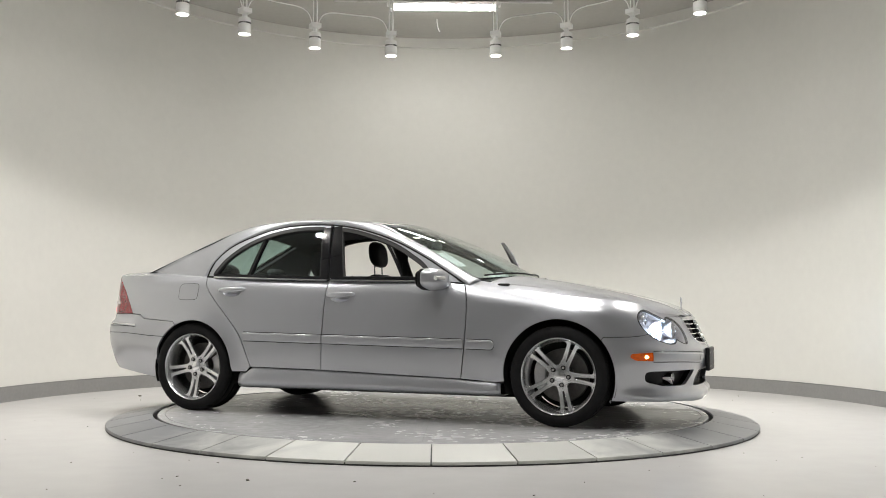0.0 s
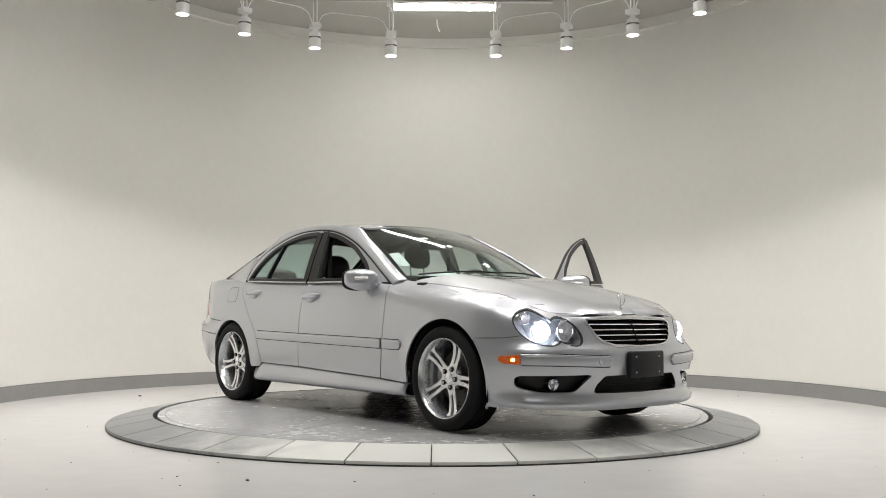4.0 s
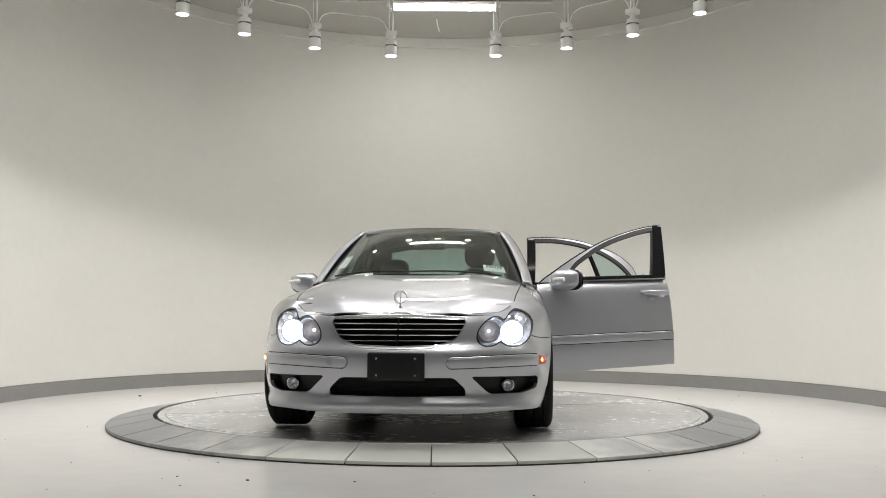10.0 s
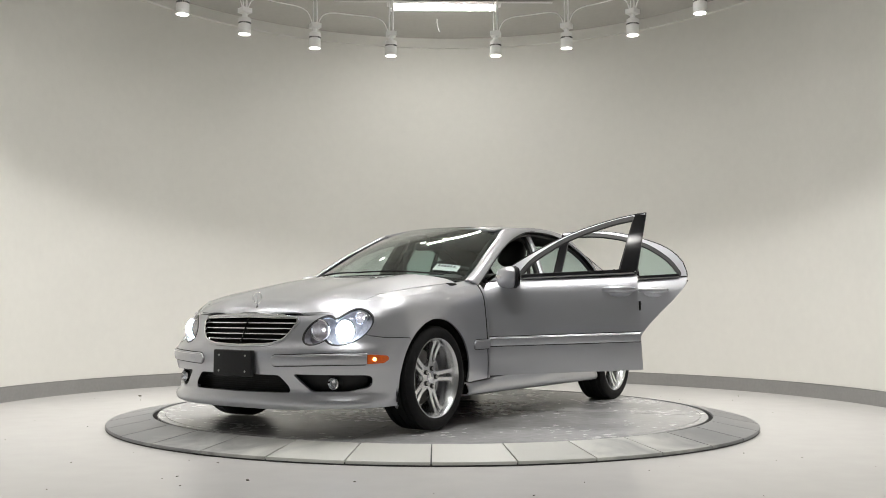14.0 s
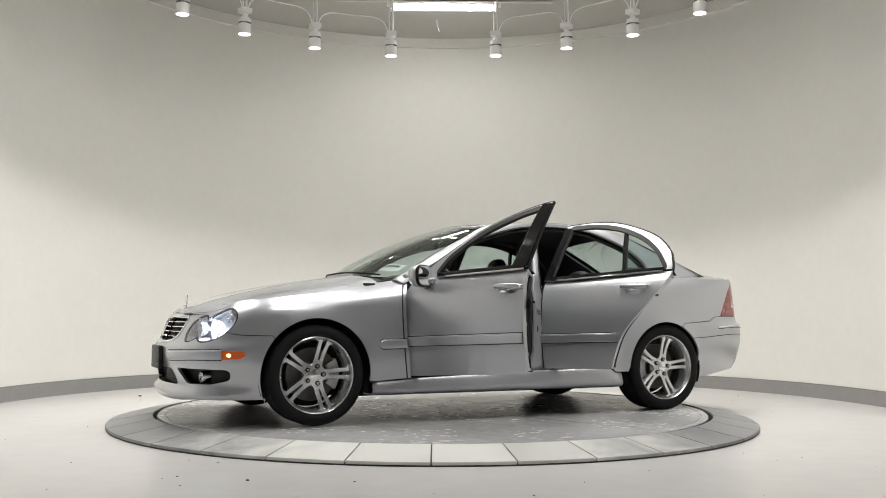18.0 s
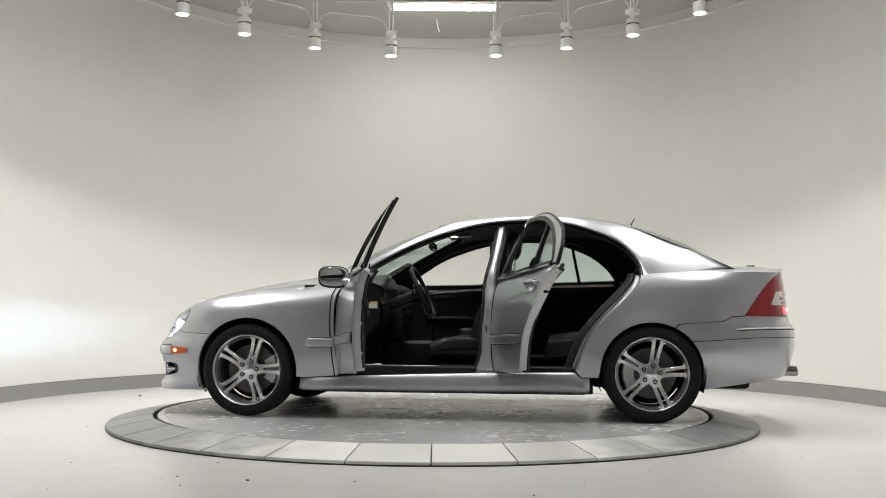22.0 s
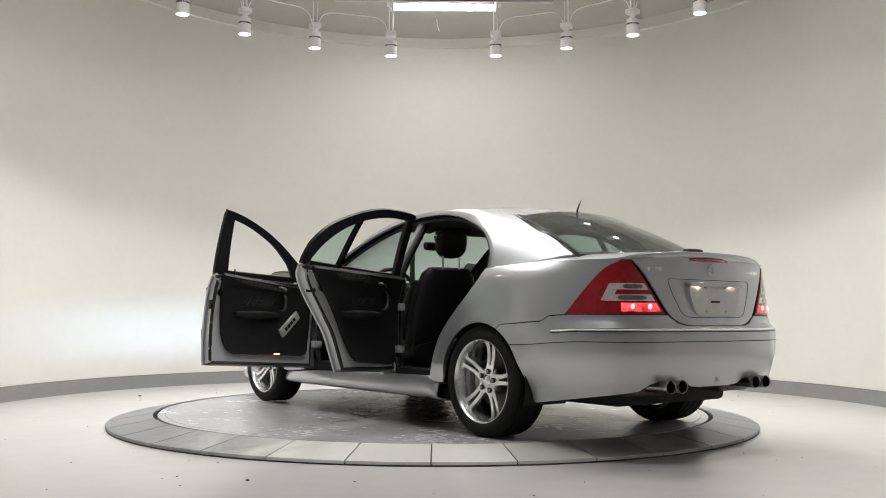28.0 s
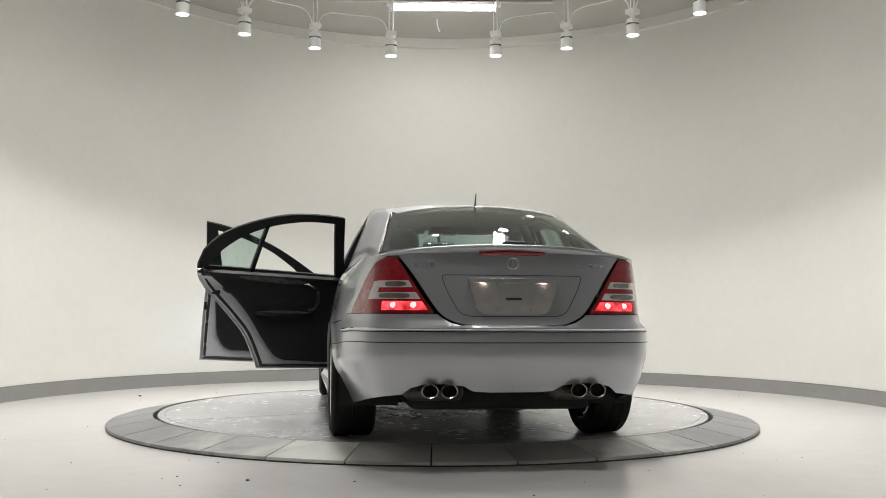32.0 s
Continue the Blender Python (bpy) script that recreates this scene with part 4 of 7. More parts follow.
rb = [rear_pt(0.0, 0.640), rear_pt(0.262, 0.638), rear_pt(0.315, 0.652), rear_pt(0.362, 0.680), rear_pt(0.375, 0.692), rear_pt(0.6, 0.692)] + [(at_x(x, z), z) for x, z in [(-1.985, 0.694), (-1.872, 0.687), (-1.822, 0.657), (-1.62, 0.643), (-1.535, 0.637)]]
rb += [tuple(q) for q in to_band(arch_line(1, 117, 192, 14))] + [(at_x(-1.70, 0.215), 0.215), (at_x(-1.85, 0.235), 0.235), (at_x(-2.1, 0.272), 0.272), rear_pt(0.62, 0.290)]
exh = [rear_pt(y, z) for y, z in ((0.545, 0.300), (0.50, 0.335), (0.44, 0.352), (0.34, 0.354), (0.25, 0.345), (0.20, 0.318), (0.12, 0.312), (0.0, 0.312))]
rb += exh
rb_full = [tuple(q) for q in rb] + [(2 * A_END - a, z) for a, z in rb[::-1][1:-1]]
rear_bumper = skin("rear_bumper", patch_data(rb_full, band_r, 0.035, 0.02), PAINT, car)


# sills
def sill(s):
    n = 40
    prof = [(0.785, 1.0), (0.840, 1.0), (0.848, 0.93), (0.856, 0.72), (0.866, 0.44), (0.866, 0.27), (0.852, 0.10), (0.805, 0.0), (0.70, 0.0)]
    g = []
    for x in np.linspace(0.985, -0.955, n):
        f = smooth01((0.985 - x) / 0.10)
        top = np.interp(x, [-0.955, -0.905, -0.87, -0.3, 0.70, 0.75, 0.985], [0.283, 0.285, 0.3205, 0.3135, 0.281, 0.274, 0.266])
        g.append([(x, s * (y - 0.012 * (1 - f)), 0.178 + (top - 0.178) * k) for y, k in prof])
    g = np.array(g)
    return grid_part("sill", g if s < 0 else g[:, ::-1], PAINT, car, thick=0.01)


sill(1), sill(-1)

# roof with the sunroof panel
rx = np.linspace(0.085, -1.335, 24)
ro = [(x, float(roof_y(x)) - 0.001) for x in rx] + [(-1.352, 0.3), (-1.36, 0.0), (-1.352, -0.3)] + [(x, -float(roof_y(x)) + 0.001) for x in rx[::-1]] + [(0.10, -0.3), (0.108, 0.0), (0.10, 0.3)]
SUN = rounded([(-0.14, 0.40), (-0.14, -0.40), (-0.62, -0.40), (-0.62, 0.40)], 0.05)
skin("roof", patch_data(ro, roof, 0.05, 0.012, holes=[SUN]), PAINT, car)
skin("sunroof", patch_data(rounded([(-0.144, 0.396), (-0.144, -0.396), (-0.616, -0.396), (-0.616, 0.396)], 0.05), roof, 0.05, 0.012), GLOSSBLACK, car)

# side frames: pillar at the windscreen, rail over the doors and the rear pillar in one sweep
E1 = spline([(0.745, 0.885), (0.62, 0.965), (0.42, 1.085), (0.20, 1.195), (0.0, 1.268), (-0.25, 1.328), (-0.5, 1.347), (-0.75, 1.335), (-0.975, 1.277), (-1.175, 1.185), (-1.283, 1.065), (-1.307, 0.975), (-1.306, 0.94)], 8)
E2 = spline([(0.80, 0.700, 0.925), (0.66, 0.682, 1.000), (0.44, 0.640, 1.125), (0.22, 0.592, 1.235), (0.0, 0.535, 1.337), (-0.25, 0.550, 1.364), (-0.5, 0.559, 1.374), (-0.75, 0.559, 1.375), (-1.0, 0.547, 1.360), (-1.25, 0.504, 1.312), (-1.46, 0.538, 1.220), (-1.66, 0.580, 1.134), (-1.91, 0.622, 1.020)], 8)
E1P = side_glass(E1)


def rail(s):
    g = []
    n = len(E1P)
    for i in range(n):
        a, b = E1P[i], E2[i]
        d = b - a
        L = np.linalg.norm(d)
        u = i / (n - 1)
        tang = (E1P[min(i + 1, n - 1)] - E1P[max(i - 1, 0)])
        out = np.cross(d, tang)
        out /= np.linalg.norm(out)
        if out[1] < 0:
            out = -out
        row = []
        for k in range(9):
            t = k / 8
            fade = 1 - float(smooth01((i - (n - 18)) / 16))
            bulge = (max(0.006, 0.018 - 0.05 * max(0, L - 0.12)) * fade) * math.sin(math.pi * t) ** 0.9
            row.append((a + d * t + out * bulge) * [1, s, 1])
        g.append(row)
    g = np.array(g)
    return grid_part("side_frame", g if s > 0 else g[:, ::-1], PAINT, car, thick=0.012)


rail(1), rail(-1)


def push(f, d):
    """A surface moved along the outline's own outward way by d."""
    def g(Q):
        Q = np.asarray(Q, float)
        P = f(Q)
        a = np.clip(np.where(np.abs(Q[:, 0]) > A_END, 2 * A_END - np.abs(Q[:, 0]), np.abs(Q[:, 0])), 0, A_END)
        n = np.stack([np.interp(a, PLAN_A, PLAN_N[:, 0]), np.interp(a, PLAN_A, PLAN_N[:, 1]) * np.where(P[:, 1] < 0, -1, 1), 0 * a], 1)
        return P + n * d
    return g


# ---- doors: skin, window frame, trim, glass; the left pair stands open ----
def e1_line(x0, x1, drop, n=18):
    """The door frame's outer line between two x, a little inside the roof rail."""
    o = np.argsort(E1[:, 0])
    xs = np.linspace(x0, x1, n)
    return [(x, float(np.interp(x, E1[o, 0], E1[o, 1])) - drop) for x in xs]


FD_OUT = [(0.700, 0.902)] + e1_line(0.66, -0.345, 0.005, 22) + [(-0.277, 0.934)]
FD_HOLE = rounded([(0.475, 0.942), (0.40, 1.030), (0.19, 1.160), (0.0, 1.228), (-0.15, 1.270), (-0.262, 1.290), (-0.165, 0.952)], [0.02, 0.06, 0.1, 0.1, 0.1, 0.012, 0.012], 5)
RD_OUT = [(-0.284, 0.934), (-0.362, 1.334)] + e1_line(-0.40, -1.27, 0.005, 22) + [(-1.296, 1.0), (-1.297, 0.968)]
RD_HOLE = rounded([(-0.345, 0.954), (-0.417, 1.302), (-0.62, 1.306), (-0.84, 1.268), (-1.03, 1.192), (-1.165, 1.088), (-1.235, 0.984)], [0.012, 0.012, 0.1, 0.1, 0.1, 0.08, 0.015], 5)


def inner_off(f, d):
    return lambda Q: f(Q) - [0, d, 0]


def shrink(poly, k):
    """An outline moved inwards by k."""
    P = densify(poly, 0.02)
    t = np.roll(P, -1, 0) - np.roll(P, 1, 0)
    n = np.stack([-t[:, 1], t[:, 0]], 1)
    n /= np.linalg.norm(n, axis=1)[:, None] + 1e-9
    area = 0.5 * np.sum(P[:, 0] * np.roll(P[:, 1], -1) - np.roll(P[:, 0], -1) * P[:, 1])
    return P + n * k * (1 if area > 0 else -1)


def ring_patch(hole, f, w_out, w_in, thick, lift, step=0.03):
    g = lambda Q: f(Q) + np.array([0, lift, 0])
    return patch_data(shrink(hole, -w_out), g, step, thick, holes=[shrink(hole, w_in)])


def cup_outline(x, z, grow=0.0):
    a = at_x(x, z)
    return np.array([(a + (0.080 + grow) * math.cos(t) * (1.0 if math.cos(t) > 0 else 0.9), z - 0.008 + (0.037 + grow) * math.sin(t)) for t in np.linspace(0, 2 * math.pi, 28, endpoint=False)])


def handle(door, x, z, s):
    """Pull handle over a dished cup."""
    o = cup_outline(x, z, 0.001)
    c0 = o.mean(0)

    def dish(Q):
        P = band(Q)
        r = np.clip(((Q[:, 0] - c0[0]) / 0.079) ** 2 + ((Q[:, 1] - c0[1]) / 0.037) ** 2, 0, 1)
        return P - np.stack([0 * r, 0.044 * (1 - r) ** 0.6, 0 * r], 1)
    d = patch_data(o, dish, 0.010, 0.0, edge=0.008)
    skin("handle_cup", d if s > 0 else mirrored(d), PAINT, door)
    y = float(band(np.array([[at_x(x, z), z]]))[0, 1])
    n = 25
    g = []
    for i in range(n):
        t = i / (n - 1)
        u = math.sin(math.pi * t) ** 0.45
        xx = x + 0.112 - 0.224 * t
        yo = y + 0.003 + 0.026 * u
        hh, dd = 0.007 + 0.012 * u, 0.005 + 0.008 * u
        zc_ = z + 0.010 - 0.006 * t
        g.append([(xx, s * (yo + dd * math.cos(q)), zc_ + hh * math.sin(q)) for q in np.linspace(0, 2 * math.pi, 12, endpoint=False)])
    grid_part("handle", g, PAINT, door, "silver pull handle", closed_v=True)
    bm = bmesh.new()
    cyl(bm, (x - 0.100, s * (y + 0.004), z + 0.005), (x - 0.100, s * (y + 0.022), z + 0.005), 0.0075, n=12)
    part("lock_cap", bm, CHROME, door)


def strip_grid(parent, pts, w, s, name="rub_strip", cap=()):
    """A proud painted strip along points of the outline's plane, with soft edges; cap rounds its first or last end."""
    P = spline(pts, 6)
    n = len(P)
    L = np.concatenate([[0], np.cumsum(np.hypot(*np.diff(P, axis=0).T))])
    sc = np.ones(n)
    if "first" in cap:
        sc = sc * np.sqrt(np.clip(1 - (1 - np.clip(L / w, 0, 1)) ** 2, 0.02, 1))
    if "last" in cap:
        sc = sc * np.sqrt(np.clip(1 - (1 - np.clip((L[-1] - L) / w, 0, 1)) ** 2, 0.02, 1))
    rows = []
    for k, (dz, o) in enumerate(((-1.0, -0.002), (-0.985, 0.0075), (-0.92, 0.0112), (-0.85, 0.0118), (0.0, 0.012), (0.85, 0.0118), (0.92, 0.0112), (0.985, 0.0075), (1.0, -0.002))):
        Q = np.stack([P[:, 0], P[:, 1] + dz * w * sc], 1)
        rows.append(push(band, o)(Q) * [1, s, 1])
    g = np.array(rows)
    m = grid_part(name, g[::-1] if s > 0 else g, PAINT, parent)
    # thin dark bands along both edges stand in for the strip's shadow gap
    gap = push(band, 0.0012)
    for sg in (-1, 1):
        a = np.stack([P[:, 0], P[:, 1] + sg * (w * sc + 0.0045)], 1)
        b = np.stack([P[:, 0], P[:, 1] + sg * (w * sc - 0.003)], 1)
        grid_part("strip_shadow_gap", np.array([gap(a), gap(b)]) * [1, s, 1], SEAL, m)
    bm = bmesh.new()
    C = push(band, 0.011)(np.stack([P[:, 0], P[:, 1] + 0.66 * w * sc], 1)) * [1, s, 1]
    tube(bm, C[1:-1] if cap else C, 0.0022, 6)
    part("bright_line", bm, BRIGHT, m)
    return m


def moulding(door, x0, x1, s, cap_front=False):
    zc = lambda x: 0.503 + 0.034 * (0.95 - x) / 1.85
    pts = [(at_x(x, zc(x)), zc(x)) for x in np.linspace(x0, x1, 8)]
    strip_grid(door, pts, 0.030, s, cap=("first",) if cap_front else ())


def door_card(door, poly, s, strip_ends, arm, arm_z, pull, lever):
    """Inner trim: black card, padded armrest, sloping trim strip, pull handle and lever; places as (x, z) on the card."""
    f = inner_off(band, 0.066)
    d = patch_data(to_band(poly), f, 0.04, 0.030)
    skin("door_card", d if s > 0 else mirrored(d), LEATHER, door, "black inner door trim")
    face = lambda x, z: float(band(np.array([[at_x(x, z), z]]))[0, 1]) - 0.098
    (x0, z0), (x1, z1) = strip_ends
    xs = np.linspace(x0, x1, 9)
    zs = np.linspace(z0, z1, 9)
    hw = 0.017 * np.sqrt(np.clip(np.sin(np.pi * np.linspace(0.03, 0.97, 9)), 0, 1))
    strip = [(x, z + h) for x, z, h in zip(xs, zs, hw)] + [(x, z - h) for x, z, h in zip(xs[::-1], zs[::-1], hw)]
    d = patch_data(to_band(strip), inner_off(band, 0.093), 0.05, 0.010)
    skin("trim_strip", d if s > 0 else mirrored(d), WOODTRIM, door, "dark glossy trim strip")
    # armrest: a soft ledge that swells towards the front
    g = []
    for t in np.linspace(0, 1, 13):
        x = arm[0] + (arm[1] - arm[0]) * t
        y = face(x, arm_z) + 0.012
        e = math.sin(math.pi * min(max(t, 0.04), 0.96)) ** 0.4
        g.append([(x, s * (y - 0.062 * e * math.cos(q)), arm_z - 0.030 + 0.028 * e * math.sin(q) - 0.012 * (1 - math.cos(q))) for q in np.linspace(-1.6, 1.6, 9)])
    grid_part("armrest", g, LEATHER, door)
    bm = bmesh.new()
    lx, lz = lever
    y = face(lx, lz)
    tube(bm, spline([(lx - 0.030, s * y, lz + 0.012), (lx - 0.012, s * (y - 0.018), lz + 0.016), (lx + 0.020, s * (y - 0.022), lz + 0.002), (lx + 0.050, s * (y - 0.012), lz - 0.012)], 4), [0.004] * 4 + [0.008] * 4 + [0.010] * 3 + [0.007] * 2, 8)
    part("inner_lever", bm, CHROME, door, "chrome inner door lever")
    bm = bmesh.new()
    px_, pz_ = pull
    y = face(px_, pz_)
    k = 1 if arm[1] > arm[0] else -1
    tube(bm, spline([(px_ - k * 0.006, s * (y + 0.012), pz_ + 0.045), (px_, s * (y - 0.014), pz_ + 0.015), (px_ - k * 0.006, s * (y - 0.026), pz_ - 0.035), (px_ - k * 0.035, s * (y - 0.030), pz_ - 0.085), (px_ - k * 0.070, s * (y - 0.020), arm_z - 0.010)], 4), 0.012, 8)
    part("pull_handle", bm, LEATHER, door)
    for i in range(9):
        bm = bmesh.new()
        x = arm[0] + (arm[1] - arm[0]) * (0.22 + 0.075 * i)
        yk = face(x, arm_z + 0.05)
        tube(bm, [(x - 0.020, s * (yk + 0.001), arm_z + 0.022), (x + 0.004, s * (yk - 0.002), arm_z + 0.050), (x + 0.026, s * (yk + 0.001), arm_z + 0.078)], 0.0022, 6)
        part("pleat", bm, LEATHER, door)


def window_frame(door, out, hole, s):
    d = patch_data(shrink(out, 0.007), side_glass, 0.03, 0.008, holes=[hole])
    fr = skin("window_frame", d if s > 0 else mirrored(d), PAINT, door)
    d = ring_patch(hole, side_glass, 0.023, 0.005, 0.02, 0.003)
    skin("outer_seal", d if s > 0 else mirrored(d), SEAL, fr, "black rubber window seal")
    d = patch_data(shrink(out, -0.001), inner_off(side_glass, 0.0045), 0.03, 0.020, holes=[shrink(hole, 0.004)])
    skin("inner_cover", d if s > 0 else mirrored(d), BLACK, fr, "black inner frame cover")
    return fr


def belt_strip(door, x0, x1, s):
    xs = np.linspace(x0, x1, 10)
    zb = lambda x: float(ztop(x)) + 0.004
    poly = [(x, zb(x) + 0.022) for x in xs] + [(x, zb(x) - 0.006) for x in xs[::-1]]
    d = patch_data(poly, lambda Q: side_glass(Q) + [0, 0.010, 0], 0.05, 0.016)
    b = skin("belt_strip", d if s > 0 else mirrored(d), GLOSSBLACK, door, "black window sill strip")
    poly = [(x, zb(x) + 0.002) for x in xs] + [(x, zb(x) - 0.006) for x in xs[::-1]]
    d = patch_data(poly, lambda Q: side_glass(Q) + [0, 0.014, 0], 0.05, 0.01)
    skin("bright_edge", d if s > 0 else mirrored(d), CHROME, b)


def mirror_unit(door, s):
    """Door mirror: shell, indicator, glass and foot."""
    c = Vector((0.545, s * 0.885, 0.925))
    bm = bmesh.new()
    bmesh.ops.create_uvsphere(bm, u_segments=32, v_segments=20, radius=1.0)
    for v in bm.verts:
        x, y, z = v.co
        k = 1 - 0.18 * max(0, y * s)
        xx = x * 0.095 if x > 0 else x * 0.035
        q = abs(z) ** 0.55 * (1 if z > 0 else -1)
        v.co = c + Vector((xx * k - 0.02 - 0.035 * y * s, abs(y) ** 0.8 * (1 if y > 0 else -1) * 0.104, q * 0.073 * (1 - 0.18 * max(0, y * s)) + 0.006 * y * s))
    sh = part("mirror_shell", bm, PAINT, door, "silver door mirror")
    for v_, (ry, rz_, dx, mt, nm) in enumerate(((0.1055, 0.0735, -0.044, BLACK, "mirror_rim"),)):
        bm = bmesh.new()
        bmesh.ops.create_uvsphere(bm, u_segments=28, v_segments=12, radius=1.0)
        for v in bm.verts:
            x, y, z = v.co
            y, z = abs(y) ** 0.7 * (1 if y > 0 else -1), abs(z) ** 0.62 * (1 if z > 0 else -1)
            v.co = c + Vector((dx - 0.035 * y * s + x * 0.018, y * ry, z * rz_))
        part(nm, bm, mt, sh)
    bm = bmesh.new()
    bmesh.ops.create_uvsphere(bm, u_segments=28, v_segments=12, radius=1.0)
    for v in bm.verts:
        x, y, z = v.co
        y, z = abs(y) ** 0.7 * (1 if y > 0 else -1), abs(z) ** 0.62 * (1 if z > 0 else -1)
        v.co = c + Vector((-0.061 - 0.035 * y * s + x * 0.004, y * 0.097, z * 0.063))
    part("mirror_glass", bm, MIRROR, sh, "mirror glass")
    bm = bmesh.new()
    pts = [(c.x + 0.068 - 0.02 * k * k - 0.004 * k, c.y + s * (0.006 + 0.084 * k), c.z + 0.008 - 0.004 * k) for k in (0, 0.25, 0.5, 0.75, 1.0)]
    tube(bm, spline(pts, 4), 0.013, 10)
    part("indicator", bm, PALELENS, sh, "pale indicator lens")
    bm = bmesh.new()
    box(bm, 0.48, 0.62, min(s * 0.76, s * 0.83), max(s * 0.76, s * 0.83), 0.875, 0.915, 0.016, 3)
    part("mirror_foot", bm, PAINT, sh)


def door_shell(door, poly, cup, s, is_open):
    """Pressed inner shell set in from the skin's rim, with the rubber strip that runs round it."""
    sd = (lambda q: q) if s > 0 else mirrored
    o = shrink(to_band(poly), 0.016)
    skin("inner_shell", sd(patch_data(o, push(band, -0.0125), 0.035, 0.052, holes=[cup])), BARESTEEL, door, "painted inner door shell")
    if is_open:
        P = push(band, -0.060)(shrink(to_band(poly), 0.022)) * [1, s, 1]
        bm = bmesh.new()
        tube(bm, P[::2], 0.011, 8, closed=True)
        part("weather_strip", bm, SEAL, door, "black rubber weather strip")
        # black line down the door's front edge, drawn as the shade in its gap
        e = to_band(off(spline(F_EDGE if poly is fd else B_EDGE, 6).tolist(), -GAP - 0.002))
        P = push(band, 0.001)(e) * [1, s, 1]
        bm = bmesh.new()
        tube(bm, P, 0.0045, 6)
        part("edge_shade_strip", bm, SEAL, door)


def front_door(s, open_m=None):
    T = patch_data(to_band(fd), band, 0.035, 0.013, holes=[cup_outline(-0.165, 0.822)])
    door = skin("front_door", T if s > 0 else mirrored(T), PAINT, car, "silver front door, wide open" if open_m is not None else "silver front door, closed, window down")
    door_shell(door, fd, cup_outline(-0.165, 0.822, 0.004), s, open_m is not None)
    fr = window_frame(door, FD_OUT, FD_HOLE, s)
    bs = [(-0.272, 0.945), (-0.342, 1.318), (-0.272, 1.326), (-0.170, 0.947)]
    d = patch_data(bs, lambda Q: side_glass(Q) + [0, 0.004, 0], 0.03, 0.012)
    skin("pillar_strip", d if s > 0 else mirrored(d), GLOSSBLACK, door, "gloss black pillar strip")
    belt_strip(door, 0.47, -0.262, s)
    handle(door, -0.165, 0.822, s)
    moulding(door, 0.735, -0.287, s)
    mirror_unit(door, s)
    card = rounded([(0.635, 0.372), (0.660, 0.60), (0.655, 0.83), (0.58, 0.872), (-0.252, 0.930), (-0.232, 0.86), (-0.212, 0.74), (-0.190, 0.50), (-0.120, 0.392)], [0.06, 0.02, 0.03, 0.02, 0.02, 0.04, 0.10, 0.12, 0.08], 5)
    door_card(door, card, s, ((-0.125, 0.893), (0.365, 0.840)), (-0.105, 0.330), 0.700, (0.362, 0.776), (0.315, 0.846))
    bm = bmesh.new()
    cyl(bm, (-0.13, s * 0.735, 0.915), (-0.13, s * 0.735, 0.962), 0.004, 0.005, 8)
    part("lock_pin", bm, BLACK, door)
    if open_m is not None:
        bm = bmesh.new()
        yp = float(band(np.array([[at_x(0.44, 0.60), 0.60]]))[0, 1]) - 0.098
        lean = Matrix.Translation((0.442, s * yp, 0.604)) @ Matrix.Rotation(radians(-40), 4, "Y")
        box(bm, -0.115, 0.115, -0.012, 0.012, -0.036, 0.036, 0.011, 3, m=lean)
        sp = part("switch_panel", bm, SWITCHGREY, door, "grey switch panel")
        for i in range(4):
            bm = bmesh.new()
            box(bm, -0.068 + 0.035 * i, -0.042 + 0.035 * i, -0.016, -0.011, -0.013, 0.013, 0.003, 2, m=lean)
            part("switch", bm, GLOSSBLACK, sp, "small black window switch")
        bm = bmesh.new()
        box(bm, 0.275, 0.330, s * 0.744, s * 0.752, 0.383, 0.396, 0.003)
        part("step_lamp", bm, STEPGLOW, door, "small glowing step lamp")
        bm = bmesh.new()
        box(bm, -0.2945, -0.276, s * 0.775, s * 0.805, 0.69, 0.75, 0.004)
        box(bm, -0.2965, -0.282, s * 0.755, s * 0.772, 0.724, 0.738, 0.003)
        part("latch", bm, BLACK, door, "black door latch")
        for z in (0.46, 0.74):
            bm = bmesh.new()
            box(bm, 0.715, 0.80, s * 0.755, s * 0.80, z - 0.025, z + 0.025, 0.006)
            part("hinge", bm, BARESTEEL, door)
        door.matrix_basis = open_m
    return door


